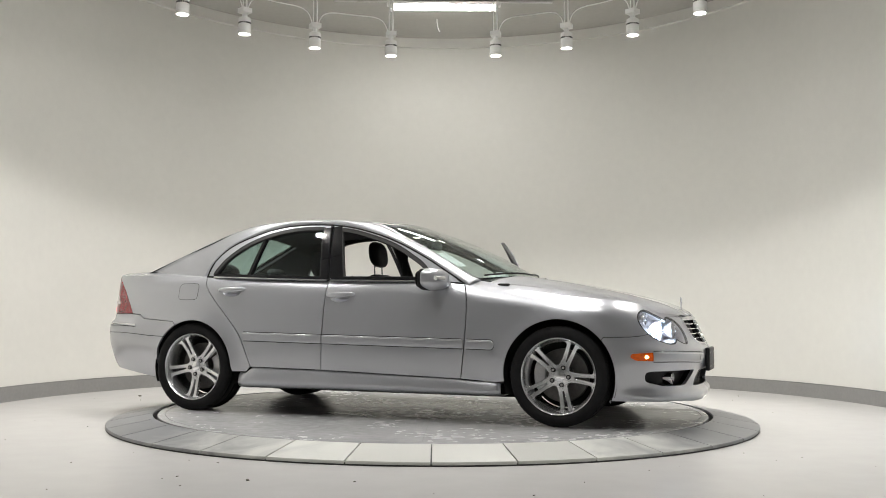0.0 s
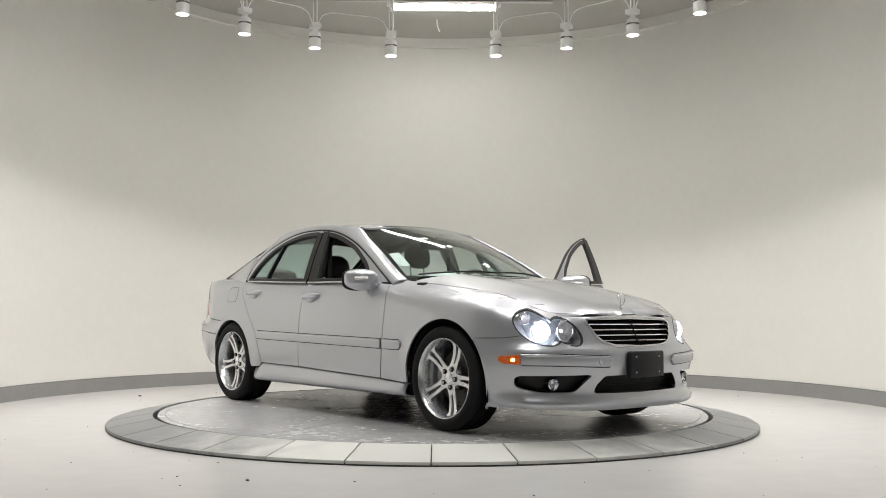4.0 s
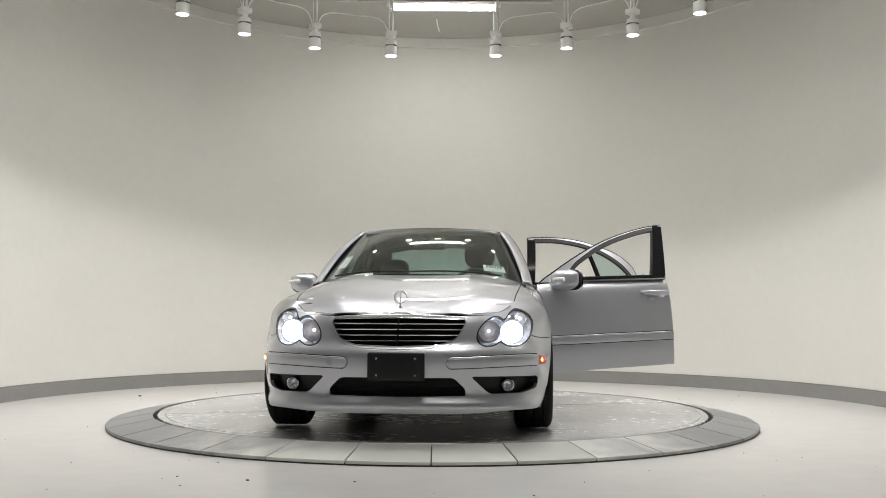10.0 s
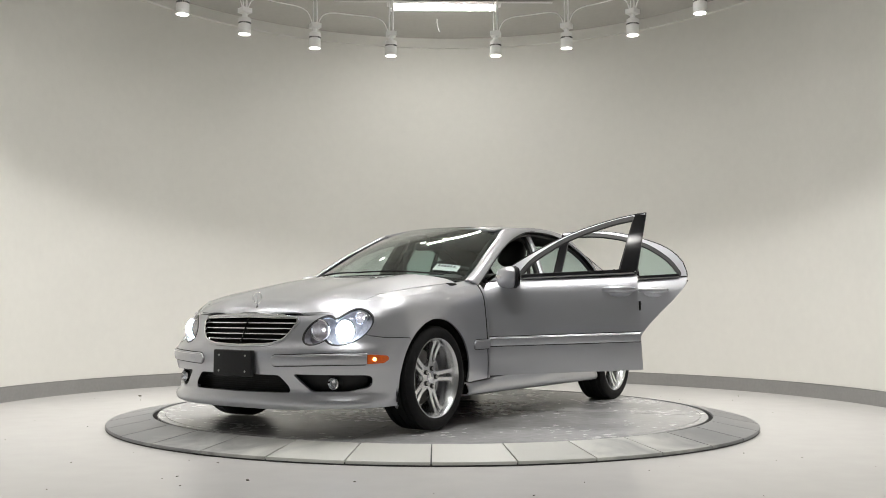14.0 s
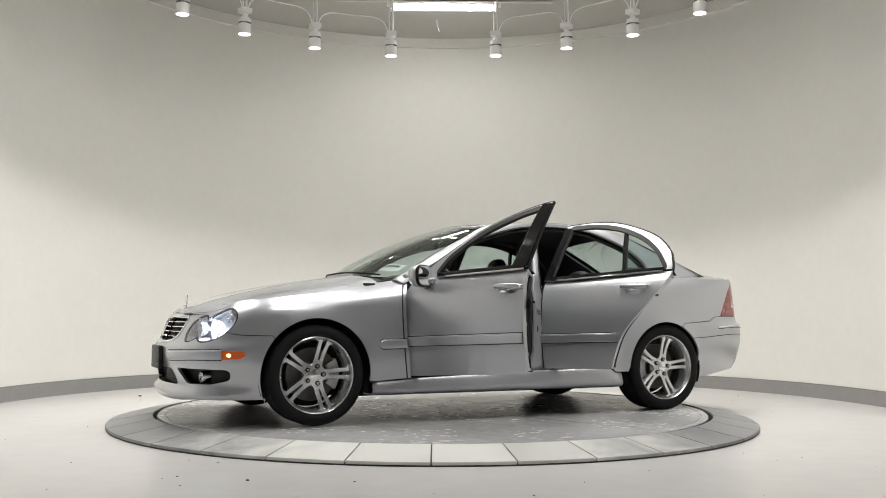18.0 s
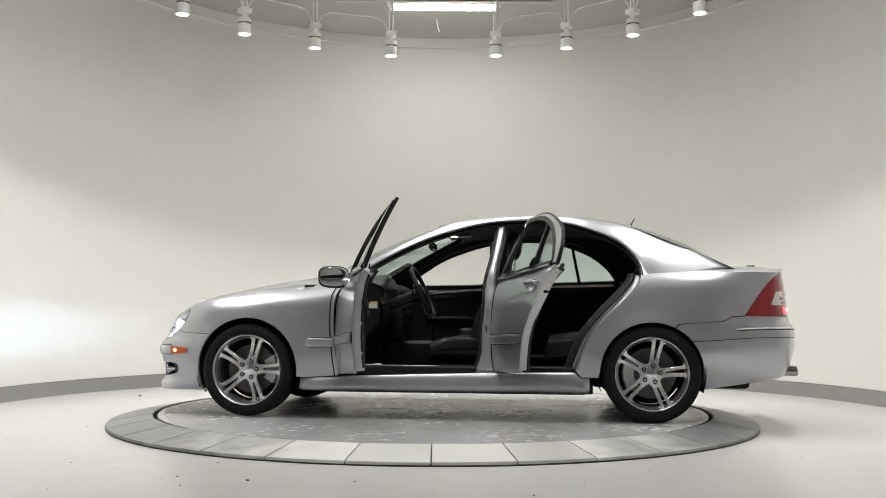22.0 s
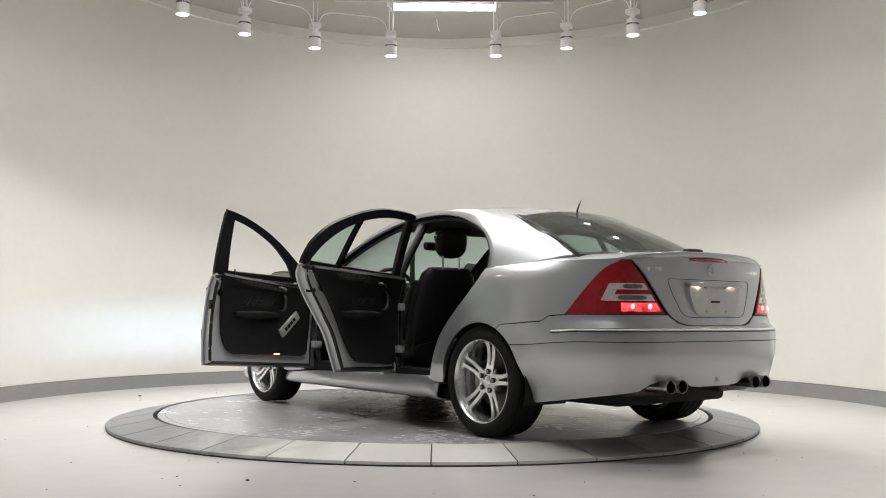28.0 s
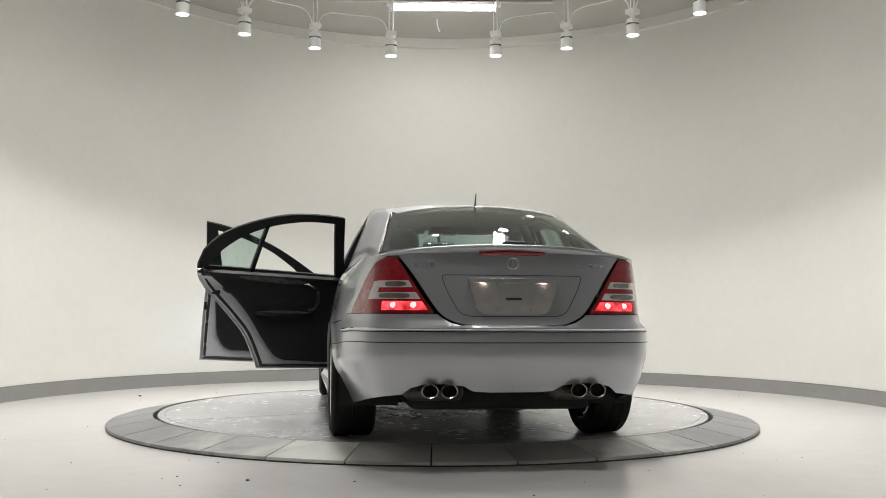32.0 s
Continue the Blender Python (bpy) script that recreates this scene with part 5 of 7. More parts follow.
def rear_door(s, open_m=None):
    T = patch_data(to_band(rd), band, 0.035, 0.013, holes=[cup_outline(-1.047, 0.862)])
    door = skin("rear_door", T if s > 0 else mirrored(T), PAINT, car, "silver rear door, wide open" if open_m is not None else "silver rear door, closed, window up")
    door_shell(door, rd, cup_outline(-1.047, 0.862, 0.004), s, open_m is not None)
    fr = window_frame(door, RD_OUT, RD_HOLE, s)
    bs = [(-0.288, 0.948), (-0.358, 1.316), (-0.418, 1.312), (-0.346, 0.95)]
    d = patch_data(bs, lambda Q: side_glass(Q) + [0, 0.004, 0], 0.03, 0.012)
    skin("pillar_strip", d if s > 0 else mirrored(d), GLOSSBLACK, door, "gloss black pillar strip")
    belt_strip(door, -0.29, -1.235, s)
    dv = [(-0.927, 0.962), (-0.868, 1.264), (-0.891, 1.255), (-0.953, 0.962)]
    d = patch_data(dv, inner_off(side_glass, 0.0), 0.03, 0.03)
    skin("divider_bar", d if s > 0 else mirrored(d), GLOSSBLACK, door)
    q = [(-0.945, 0.965), (-0.880, 1.262), (-1.03, 1.200), (-1.172, 1.094), (-1.245, 0.975)]
    d = patch_data(q, inner_off(side_glass, 0.014), 0.04, 0.004)
    g = skin("quarter_glass", d if s > 0 else mirrored(d), GLASS, door, "tinted quarter glass")
    g.visible_shadow = False
    if s < 0:
        w = [(-0.340, 0.945), (-0.414, 1.310), (-0.62, 1.314), (-0.80, 1.286), (-0.880, 1.262), (-0.94, 0.955)]
        d = patch_data(w, inner_off(side_glass, 0.014), 0.05, 0.004)
        g = skin("window_pane", mirrored(d), GLASS, door, "tinted rear window, closed")
        g.visible_shadow = False
    handle(door, -1.047, 0.862, s)
    moulding(door, -0.298, -0.925, s)
    card = rounded([(-0.338, 0.358), (-0.330, 0.60), (-0.330, 0.935), (-1.250, 0.955), (-1.190, 0.900), (-1.060, 0.800), (-0.935, 0.660), (-0.835, 0.50), (-0.745, 0.385)], [0.05, 0.02, 0.02, 0.02, 0.03, 0.06, 0.08, 0.08, 0.06], 5)
    door_card(door, card, s, ((-1.035, 0.918), (-0.555, 0.893)), (-0.915, -0.520), 0.718, (-0.487, 0.800), (-0.560, 0.868))
    if open_m is not None:
        bm = bmesh.new()
        box(bm, -1.19, -1.14, s * 0.765, s * 0.80, 0.80, 0.84, 0.005)
        part("latch", bm, BLACK, door, "black door latch")
        for z in (0.46, 0.74):
            bm = bmesh.new()
            box(bm, -0.305, -0.24, s * 0.755, s * 0.80, z - 0.025, z + 0.025, 0.006)
            part("hinge", bm, BARESTEEL, door)
        door.matrix_basis = open_m
    return door


def swing(hx, hy, hz, turn, rise, lean):
    """A door turned on its hinge; rise lifts its free end, lean tips its top outwards."""
    return pose(hx, hy, hz) @ pose(0, 0, 0, 0, 0, -turn) @ pose(0, 0, 0, lean, rise, 0) @ pose(-hx, -hy, -hz)


front_door(1, pose(-0.040, -0.008, 0.012) @ swing(0.735, 0.80, 0.32, 70.7, 1.4, -1.2))
front_door(-1)
rear_door(1, pose(-0.058, -0.001, 0.006) @ swing(-0.325, 0.80, 0.32, 70.0, 0.9, -0.7))
rear_door(-1)
# black strip drawn as the shaded gap at the fender's rear edge, beside the open door
bm = bmesh.new()
tube(bm, push(band, -0.0015)(to_band(off(spline(F_EDGE, 6).tolist(), 0.030))), 0.0050, 8)
part("fender_gap_shade", bm, SEAL, car, "black strip drawn for the shaded gap at the fender edge")
# short rub strip on each fender and the petrol flap
moulding(car, 0.945, 0.757, 1, cap_front=True)
moulding(car, 0.945, 0.757, -1, cap_front=True)
FLAP = rounded([(-1.345, 0.915), (-1.51, 0.915), (-1.51, 0.80), (-1.345, 0.80)], 0.03, 4)
d = patch_data(to_band(FLAP), lambda Q: band(Q) + [0, 0.0015, 0], 0.04, 0.004)
skin("petrol_flap", mirrored(d), PAINT, car)
d = patch_data(to_band(shrink(FLAP, -0.0035)), lambda Q: band(Q) + [0, 0.0006, 0], 0.04, 0.004, holes=[to_band(shrink(FLAP, 0.0005))])
skin("flap_gap", mirrored(d), SEAL, car)

# ---- windscreen and rear window ----


def pane(name, f, poly, material, step, thick, label):
    g = skin(name, patch_data(poly, f, step, thick, edge=0.05), material, car, label)
    return g


g = pane("windscreen", screen, [(-0.99, -0.03), (0.99, -0.03), (0.99, 0.99), (-0.99, 0.99)], GLASS, 0.08, 0.004, "tinted windscreen")
g.visible_shadow = False
g = pane("rear_window", backlight, [(-0.99, -0.03), (0.99, -0.03), (0.99, 0.99), (-0.99, 0.99)], GLASS, 0.08, 0.004, "tinted rear window")
g.visible_shadow = False
for nm, f, fl in (("screen_border", screen, True), ("window_border", backlight, False)):
    up = lambda Q, f=f: f(Q) - [0, 0, 0.005]
    d = patch_data([(-1.02, -0.05), (1.02, -0.05), (1.02, 1.02), (-1.02, 1.02)], up, 0.08, 0.006, holes=[rounded([(-0.95, 0.03), (0.95, 0.03), (0.94, 0.95), (-0.94, 0.95)], 0.06)], edge=0.04)
    skin(nm, d, GLOSSBLACK, car, "black border round the glass")


# ---- wheels ----
def wheel(at, s, phase, R, W, rim_r):
    """Ten-spoke alloy in five pairs, tyre, brake disc and caliper."""
    w = new("wheel", None)
    hub = bmesh.new()
    # rim: outer lip, step and barrel
    h = W / 2
    lathe(hub, [(rim_r, h - 0.022), (rim_r + 0.003, h - 0.010), (rim_r - 0.003, h - 0.006), (rim_r - 0.008, h - 0.010), (rim_r - 0.013, h - 0.024), (rim_r - 0.024, h - 0.05), (rim_r - 0.032, h - 0.10), (rim_r - 0.030, -h + 0.03), (rim_r - 0.012, -h + 0.012), (rim_r, -h + 0.015), (rim_r, -h + 0.03), (rim_r - 0.02, -h + 0.05), (rim_r - 0.022, h - 0.05), (rim_r, h - 0.022)], 72)
    me_w = part("wheel", hub, ALLOY, car, "silver ten-spoke alloy wheel", 35)
    bpy.data.objects.remove(w)
    w = me_w
    face = h - 0.060
    # cast face: five pairs of spokes between rounded windows, each pair split by a slot
    Ro = rim_r - 0.014
    cuts = []
    for k in range(5):
        q = radians(72 * k + phase)
        slot = rounded([(0.096, -0.004), (0.150, -0.0075), (Ro - 0.009, -0.0135), (Ro - 0.009, 0.0135), (0.150, 0.0075), (0.096, 0.004)], [0.004, 0.02, 0.006, 0.006, 0.02, 0.004], 4)
        edge = []
        for r, w_ in ((0.046, 0.0335), (0.115, 0.0305), (Ro - 0.016, 0.0370)):
            edge.append((r * math.cos(radians(36)) + w_ * math.sin(radians(36)), -r * math.sin(radians(36)) + w_ * math.cos(radians(36))))
        win = edge + [(Ro - 0.008, -0.050), (Ro - 0.002, 0.0), (Ro - 0.008, 0.050)] + [(x, -y) for x, y in edge[::-1][:-1]]
        win = rounded(win, [0.055, 0.03, 0.02, 0.03, 0.03, 0.03, 0.02, 0.03], 6)
        for P_, a_ in ((slot, q), (win, q + radians(36))):
            c_, s_ = math.cos(a_), math.sin(a_)
            cuts.append(np.stack([P_[:, 0] * c_ - P_[:, 1] * s_, P_[:, 0] * s_ + P_[:, 1] * c_], 1))

    def dish(Q):
        t = np.hypot(Q[:, 0], Q[:, 1]) / Ro
        return np.stack([Q[:, 0], Q[:, 1], 10 + face + 0.008 * (1 - t) ** 2 - 0.006 * np.sin(np.pi * t) + 0.022 * t**4], 1)
    rimc = [(Ro * math.cos(u), Ro * math.sin(u)) for u in np.linspace(0, 2 * math.pi, 72, endpoint=False)]
    v_, f_, r_ = patch_data(rimc, dish, 0.022, 0.030, holes=cuts, edge=0.009)
    sp = skin("wheel_face", (np.array(v_) - [0, 0, 10], f_, r_), ALLOY, w, "paired silver spokes")
    md = sp.modifiers.new("soft_edges", "BEVEL")
    md.width, md.segments, md.limit_method, md.angle_limit = 0.0035, 2, "ANGLE", radians(50)
    bm = bmesh.new()
    lathe(bm, [(0.001, face + 0.004), (0.036, face + 0.004), (0.040, face + 0.002), (0.070, face + 0.001), (0.082, face - 0.012), (0.086, face - 0.04), (0.001, face - 0.04)], 40)
    for v in bm.verts:
        if math.hypot(v.co.x, v.co.y) > 0.06:
            k = 0.98 + 0.10 * math.cos(5 * (math.atan2(v.co.y, v.co.x) - radians(phase)))
            v.co.x, v.co.y = v.co.x * k, v.co.y * k
    part("hub", bm, ALLOY, w)
    bm = bmesh.new()
    lathe(bm, [(0.001, face + 0.013), (0.024, face + 0.012), (0.033, face + 0.008), (0.034, face + 0.002)], 32)
    part("hub_cap", bm, CHROME, w)
    for k in range(5):
        a = radians(72 * k + phase)
        bm = bmesh.new()
        x, y = 0.056 * math.cos(a), 0.056 * math.sin(a)
        cyl(bm, (x, y, face - 0.01), (x, y, face + 0.0078), 0.0145, n=16)
        wl = part("bolt_well", bm, LINER, w)
        bm = bmesh.new()
        cyl(bm, (x, y, face - 0.01), (x, y, face + 0.013), 0.0095, 0.0085, 6)
        part("bolt", bm, STEEL, wl)
    bm = bmesh.new()
    rt = R
    lathe(bm, [(rim_r - 0.006, h - 0.012), (rim_r + 0.004, h - 0.004), (rim_r + 0.02, h + 0.002), ((rim_r + R) / 2, h + 0.003), (rt - 0.020, h - 0.004), (rt - 0.008, h - 0.014), (rt, h - 0.030), (rt, h - 0.055), (rt - 0.006, h - 0.057), (rt - 0.006, h - 0.064), (rt, h - 0.066), (rt + 0.0005, 0.008), (rt - 0.006, 0.006), (rt - 0.006, -0.006), (rt + 0.0005, -0.008), (rt, -h + 0.066), (rt - 0.006, -h + 0.064), (rt - 0.006, -h + 0.057), (rt, -h + 0.055), (rt, -h + 0.03), (rt - 0.008, -h + 0.014), (rt - 0.02, -h + 0.004), ((rim_r + R) / 2, -h - 0.003), (rim_r, -h + 0.006)], 96)
    ty = part("tyre", bm, RUBBER, w, "black low-profile tyre", 35)
    bm = bmesh.new()
    for i in range(64):
        for zz, tl in ((h - 0.040, 18), (-h + 0.040, -18)):
            m = Matrix.Rotation(2 * math.pi * i / 64, 4, "Z") @ Matrix.Translation((R - 0.001, 0, zz)) @ Matrix.Rotation(radians(tl), 4, "X")
            box(bm, -0.004, 0.0008, -0.0105, 0.0105, -0.017, 0.017, m=m)
    tagged(part("tread_block", bm, RUBBER, ty), "", "", "", "stuff")
    bm = bmesh.new()
    lathe(bm, [(0.075, face - 0.075), (0.165, face - 0.075), (0.168, face - 0.079), (0.168, face - 0.103), (0.165, face - 0.107), (0.075, face - 0.107)], 64)
    bdisc = part("brake_disc", bm, BRAKESTEEL, w, "bare steel brake disc")
    bm = bmesh.new()
    lathe(bm, [(0.001, face - 0.05), (0.07, face - 0.05), (0.078, face - 0.075), (0.078, face - 0.12), (0.001, face - 0.12)], 40)
    part("disc_bell", bm, BRAKESTEEL, bdisc)
    bm = bmesh.new()
    lathe(bm, [(0.112, face - 0.055), (0.178, face - 0.055), (0.186, face - 0.07), (0.186, face - 0.12), (0.105, face - 0.12), (0.105, face - 0.062), (0.112, face - 0.055)], 14, a0=-32, a1=32)
    cal = part("caliper", bm, CALIPER, w, "grey brake caliper")
    cal.matrix_basis = Matrix.Rotation(radians(180 if at[0] > 0 else 0), 4, "Z")
    bm = bmesh.new()
    lathe(bm, [(0.09, -h + 0.02), (rim_r - 0.035, -h + 0.02)], 40)
    part("back_plate", bm, LINER, w)
    w.matrix_basis = Matrix.Translation(at) @ Matrix.Rotation(radians(-90 * s), 4, "X")
    return w


wheel((1.3575, 0.7525, 0.316), 1, -106, 0.312, 0.225, 0.240)
wheel((1.3575, -0.7525, 0.316), -1, -6, 0.312, 0.225, 0.240)
wheel((-1.3575, 0.738, 0.315), 1, -102, 0.315, 0.245, 0.240)
wheel((-1.3575, -0.738, 0.315), -1, 47, 0.315, 0.245, 0.240)

# wheel wells
for cx, cz, R in ARCHES:
    for s in (1, -1):
        g = []
        for i in range(25):
            a = radians(200 - 220 * i / 24)
            r = R + 0.012
            g.append([(cx + r * math.cos(a), s * y, cz + r * math.sin(a)) for y in (0.825, 0.74, 0.62, 0.50)])
        grid_part("arch_liner", g, LINER, car)
        bm = bmesh.new()
        rim = [(cx + (R + 0.012) * math.cos(radians(198 - 216 * i / 24)), cz + (R + 0.012) * math.sin(radians(198 - 216 * i / 24))) for i in range(25)]
        bm.faces.new([bm.verts.new((x, s * 0.50, z)) for x, z in rim])
        part("well_wall", bm, LINER, car)
# underside
bm = bmesh.new()
box(bm, -0.98, 0.98, -0.79, 0.79, 0.175, 0.24, 0.01)
box(bm, -0.95, 0.98, -0.45, 0.45, 0.142, 0.18, 0.02)
box(bm, 0.98, 1.95, -0.47, 0.47, 0.155, 0.26, 0.03)
box(bm, -2.05, -0.98, -0.47, 0.47, 0.20, 0.36, 0.03)
part("underbody", bm, LINER, car)


# ---- front details ----
def front_poly(pts):
    return np.array([front_pt(y, z) for y, z in pts])


def headlamp(s):
    """Twin-round headlamp: dark bowl, two reflectors, burner and clear cover."""
    f = push(band, -0.10)
    d = patch_data(lamp_shape(0.012), f, 0.03, 0.006)
    side = (lambda q: q) if s > 0 else mirrored
    lamp = skin("headlamp", side(d), LAMPINNER, car, "clear twin-round headlamp, lit")
    # wall of the bowl
    o = densify(lamp_shape(0.004), 0.015)
    top, bot = push(band, -0.003)(o), f(o)
    n = len(o)
    v = np.vstack([top, bot])
    fc = [(i, (i + 1) % n, n + (i + 1) % n, n + i) for i in range(n)]
    skin("bowl_wall", side((v, fc, [])), LAMPINNER, lamp)
    d = patch_data(lamp_shape(0.001), push(band, 0.002), 0.03, 0.0)
    lens = skin("lens_cover", side(d), CLEAR, lamp, "clear lamp cover")
    lens.visible_shadow = False
    d = patch_data(lamp_shape(0.007), push(band, 0.001), 0.03, 0.012, holes=[lamp_shape(-0.001)])
    skin("lamp_seal", side(d), SEAL, lamp)
    for (ca, cz, r, depth, glow) in ((0.715, 0.598, 0.062, 0.075, True), (0.541, 0.602, 0.056, 0.075, False), (0.845, 0.672, 0.030, 0.075, False)):
        c = push(band, -0.030)(np.array([[ca, cz]]))[0] * [1, s, 1]
        ax_dir = Vector((1.0, 0.10 * s, -0.02)).normalized()
        m = Matrix.Translation(Vector(c) - ax_dir * 0.03) @ ax_dir.to_track_quat("Z", "Y").to_matrix().to_4x4()
        bm = bmesh.new()
        lathe(bm, [(r, 0.03), (r * 0.97, 0.02), (r * 0.75, -0.01), (r * 0.45, -0.028), (r * 0.2, -0.034), (0.001, -0.035)], 32, m=m)
        part("reflector", bm, GLOWBOWL if glow else LAMPINNER, lamp)
        bm = bmesh.new()
        lathe(bm, [(r + 0.007, 0.026), (r + 0.006, 0.034), (r, 0.033), (r - 0.001, 0.026)], 32, m=m)
        part("reflector_ring", bm, CHROME, lamp)
        bm = bmesh.new()
        if glow:
            bmesh.ops.create_uvsphere(bm, u_segments=18, v_segments=12, radius=0.019, matrix=m @ Matrix.Translation((0, 0, 0.012)))
            part("burner", bm, XENON, lamp, "brightly glowing white burner")
            # flat arc between two shutter plates: throws a low, wide beam
            bm = bmesh.new()
            box(bm, -0.014, 0.014, -0.0025, 0.0025, 0.036, 0.037, m=m)
            part("arc", bm, BEAM, lamp)
            bm = bmesh.new()
            box(bm, -0.021, 0.021, 0.0045, 0.0053, 0.034, 0.082, m=m)
            box(bm, -0.021, 0.021, -0.0063, -0.0055, 0.034, 0.082, m=m)
            box(bm, 0.0202, 0.021, -0.0055, 0.0045, 0.034, 0.060, m=m)
            box(bm, -0.021, -0.0202, -0.0055, 0.0045, 0.034, 0.060, m=m)
            part("shutter", bm, BLACK, lamp)
        else:
            bmesh.ops.create_uvsphere(bm, u_segments=14, v_segments=10, radius=0.011, matrix=m @ Matrix.Translation((0, 0, -0.008)))
            part("bulb", bm, PARKBULB, lamp, "small glowing bulb")
    return lamp


headlamp(1), headlamp(-1)

# grille: dark back, bright bars, centre bar and surround
grille = skin("grille", patch_data(front_poly(shrink(GRILLE, -0.004)), push(band, -0.055), 0.04, 0.006), BLACK, car, "black grille with bright bars")
o = densify(grille_hole, 0.02)
n = len(o)
v = np.vstack([push(band, -0.002)(o), push(band, -0.055)(o)])
skin("grille_wall", (v, [(i, (i + 1) % n, n + (i + 1) % n, n + i) for i in range(n)], []), BLACK, grille)
d = patch_data(front_poly(shrink(GRILLE, -0.011)), push(band, 0.004), 0.03, 0.012, holes=[front_poly(shrink(GRILLE, 0.002))])
skin("surround", d, PAINT, grille)
d = patch_data(front_poly(shrink(GRILLE, -0.001)), push(band, 0.006), 0.03, 0.014, holes=[front_poly(shrink(GRILLE, 0.006))])
skin("bright_frame", d, CHROME, grille)


def grille_half(z):
    """The half width of the grille at a height."""
    zs = [0.514, 0.522, 0.552, 0.60, 0.645, 0.670, 0.68]
    return float(np.interp(z, zs, [0.10, 0.23, 0.322, 0.350, 0.370, 0.365, 0.36]))


for z in (0.641, 0.610, 0.579, 0.548):
    w = grille_half(z) - 0.004
    bm = bmesh.new()
    P = push(band, -0.010)(np.array([front_pt(y, z) for y in np.linspace(-w, w, 24)]))
    tube(bm, P, 0.0042, 8)
    part("grille_bar", bm, CHROME, grille, "chrome bar")
    # the dark slat that the bright edge caps
    rows = [push(band, dep)(np.array([front_pt(y, z + dz) for y in np.linspace(-w, w, 24)])) for dz, dep in ((0.004, -0.014), (0.003, -0.045), (-0.003, -0.045), (-0.004, -0.014))]
    grid_part("slat", np.array(rows), GLOSSBLACK, grille)
bm = bmesh.new()
P = push(band, -0.008)(np.array([front_pt(0.0, z) for z in np.linspace(0.520, 0.672, 8)]))
tube(bm, P, 0.005, 8)
part("centre_bar", bm, GLOSSBLACK, grille)
# top chrome lip on the bonnet's front edge
P = push(band, 0.002)(np.array([front_pt(y, 0.684 - 0.07 * y * y) for y in np.linspace(-0.365, 0.365, 24)]))
bm = bmesh.new()
tube(bm, P, [0.006 + 0.007 * math.sin(math.pi * i / 23) for i in range(24)], 10)
part("chrome_lip", bm, ALLOY, bonnet)

# bonnet ornament: a ring on a stem
bm = bmesh.new()
oc = Vector((2.004, 0, 0.788))
tube(bm, [oc + Vector((0, 0.034 * math.cos(t), 0.034 * math.sin(t))) for t in np.linspace(0, 2 * math.pi, 28, endpoint=False)], 0.0028, 8, closed=True)
tube(bm, [oc - Vector((0, 0, 0.033)), oc + Vector((0, 0, 0.033))], [0.0025, 0.0015], 6)
cyl(bm, (2.004, 0, 0.735), (2.004, 0, 0.756), 0.005, n=10)
cyl(bm, (2.004, 0, 0.730), (2.004, 0, 0.738), 0.016, 0.010, n=16)
part("bonnet_ornament", bm, CHROME, car, "small chrome ring ornament on a stem")

# rub strips on the front bumper, amber side lamps, fog lamps, dark openings, plate holder
for s in (1, -1):
    sd = (lambda q: q) if s > 0 else mirrored
    P_ = [front_pt(y, z) for y, z in ((0.268, 0.430), (0.36, 0.433), (0.46, 0.437), (0.56, 0.441), (0.66, 0.444))] + [(at_x(1.93, 0.445), 0.445)]
    st = strip_grid(front_bumper, P_, 0.031, s, "bumper_strip", cap=("first",))
    mk = rounded([(at_x(1.925, 0.470), 0.470), (at_x(1.805, 0.462), 0.462), (at_x(1.795, 0.440), 0.440), (at_x(1.830, 0.420), 0.420), (at_x(1.925, 0.417), 0.417)], [0.004, 0.012, 0.012, 0.012, 0.004], 4)
    d = patch_data(mk, push(band, 0.011), 0.02, 0.014)
    sm = skin("side_lamp", sd(d), AMBER, front_bumper, "amber side lamp, glowing")
    c = push(band, 0.008)(np.array([[at_x(1.885, 0.443), 0.443]]))[0] * [1, s, 1]
    bm = bmesh.new()
    bmesh.ops.create_uvsphere(bm, u_segments=14, v_segments=10, radius=1)
    for vv in bm.verts:
        vv.co = Vector(c) + Vector((vv.co.x * 0.020, vv.co.y * 0.006, vv.co.z * 0.011))
    part("bulb", bm, AMBERBULB, sm)
    fb = skin("fog_recess", sd(patch_data(front_poly(shrink(FOG, -0.006)), push(band, -0.055), 0.03, 0.005)), BLACK, front_bumper)
    o = densify(fog_hole, 0.02)
    n = len(o)
    v = np.vstack([push(band, -0.004)(o), push(band, -0.055)(o)])
    skin("recess_wall", sd((v, [(i, (i + 1) % n, n + (i + 1) % n, n + i) for i in range(n)], [])), BLACK, fb)
    c = Vector(push(band, -0.042)(np.array([front_pt(0.622, 0.308)]))[0] * [1, s, 1])
    m = Matrix.Translation(c) @ Vector((1, 0.15 * s, 0)).to_track_quat("Z", "Y").to_matrix().to_4x4()
    bm = bmesh.new()
    lathe(bm, [(0.036, -0.03), (0.036, 0.022), (0.031, 0.026), (0.029, 0.020), (0.020, 0.0), (0.001, -0.008)], 28, m=m)
    fl = part("fog_lamp", bm, CHROME, front_bumper, "round clear fog lamp, off")
    bm = bmesh.new()
    lathe(bm, [(0.030, 0.022), (0.022, 0.029), (0.001, 0.033)], 24, m=m)
    part("fog_lens", bm, CLEAR, fl)
skin("lower_grille", patch_data(front_poly(shrink(LOW, -0.006)), push(band, -0.06), 0.04, 0.005), BLACK, front_bumper)
o = densify(low_hole, 0.02)
n = len(o)
v = np.vstack([push(band, -0.004)(o), push(band, -0.06)(o)])
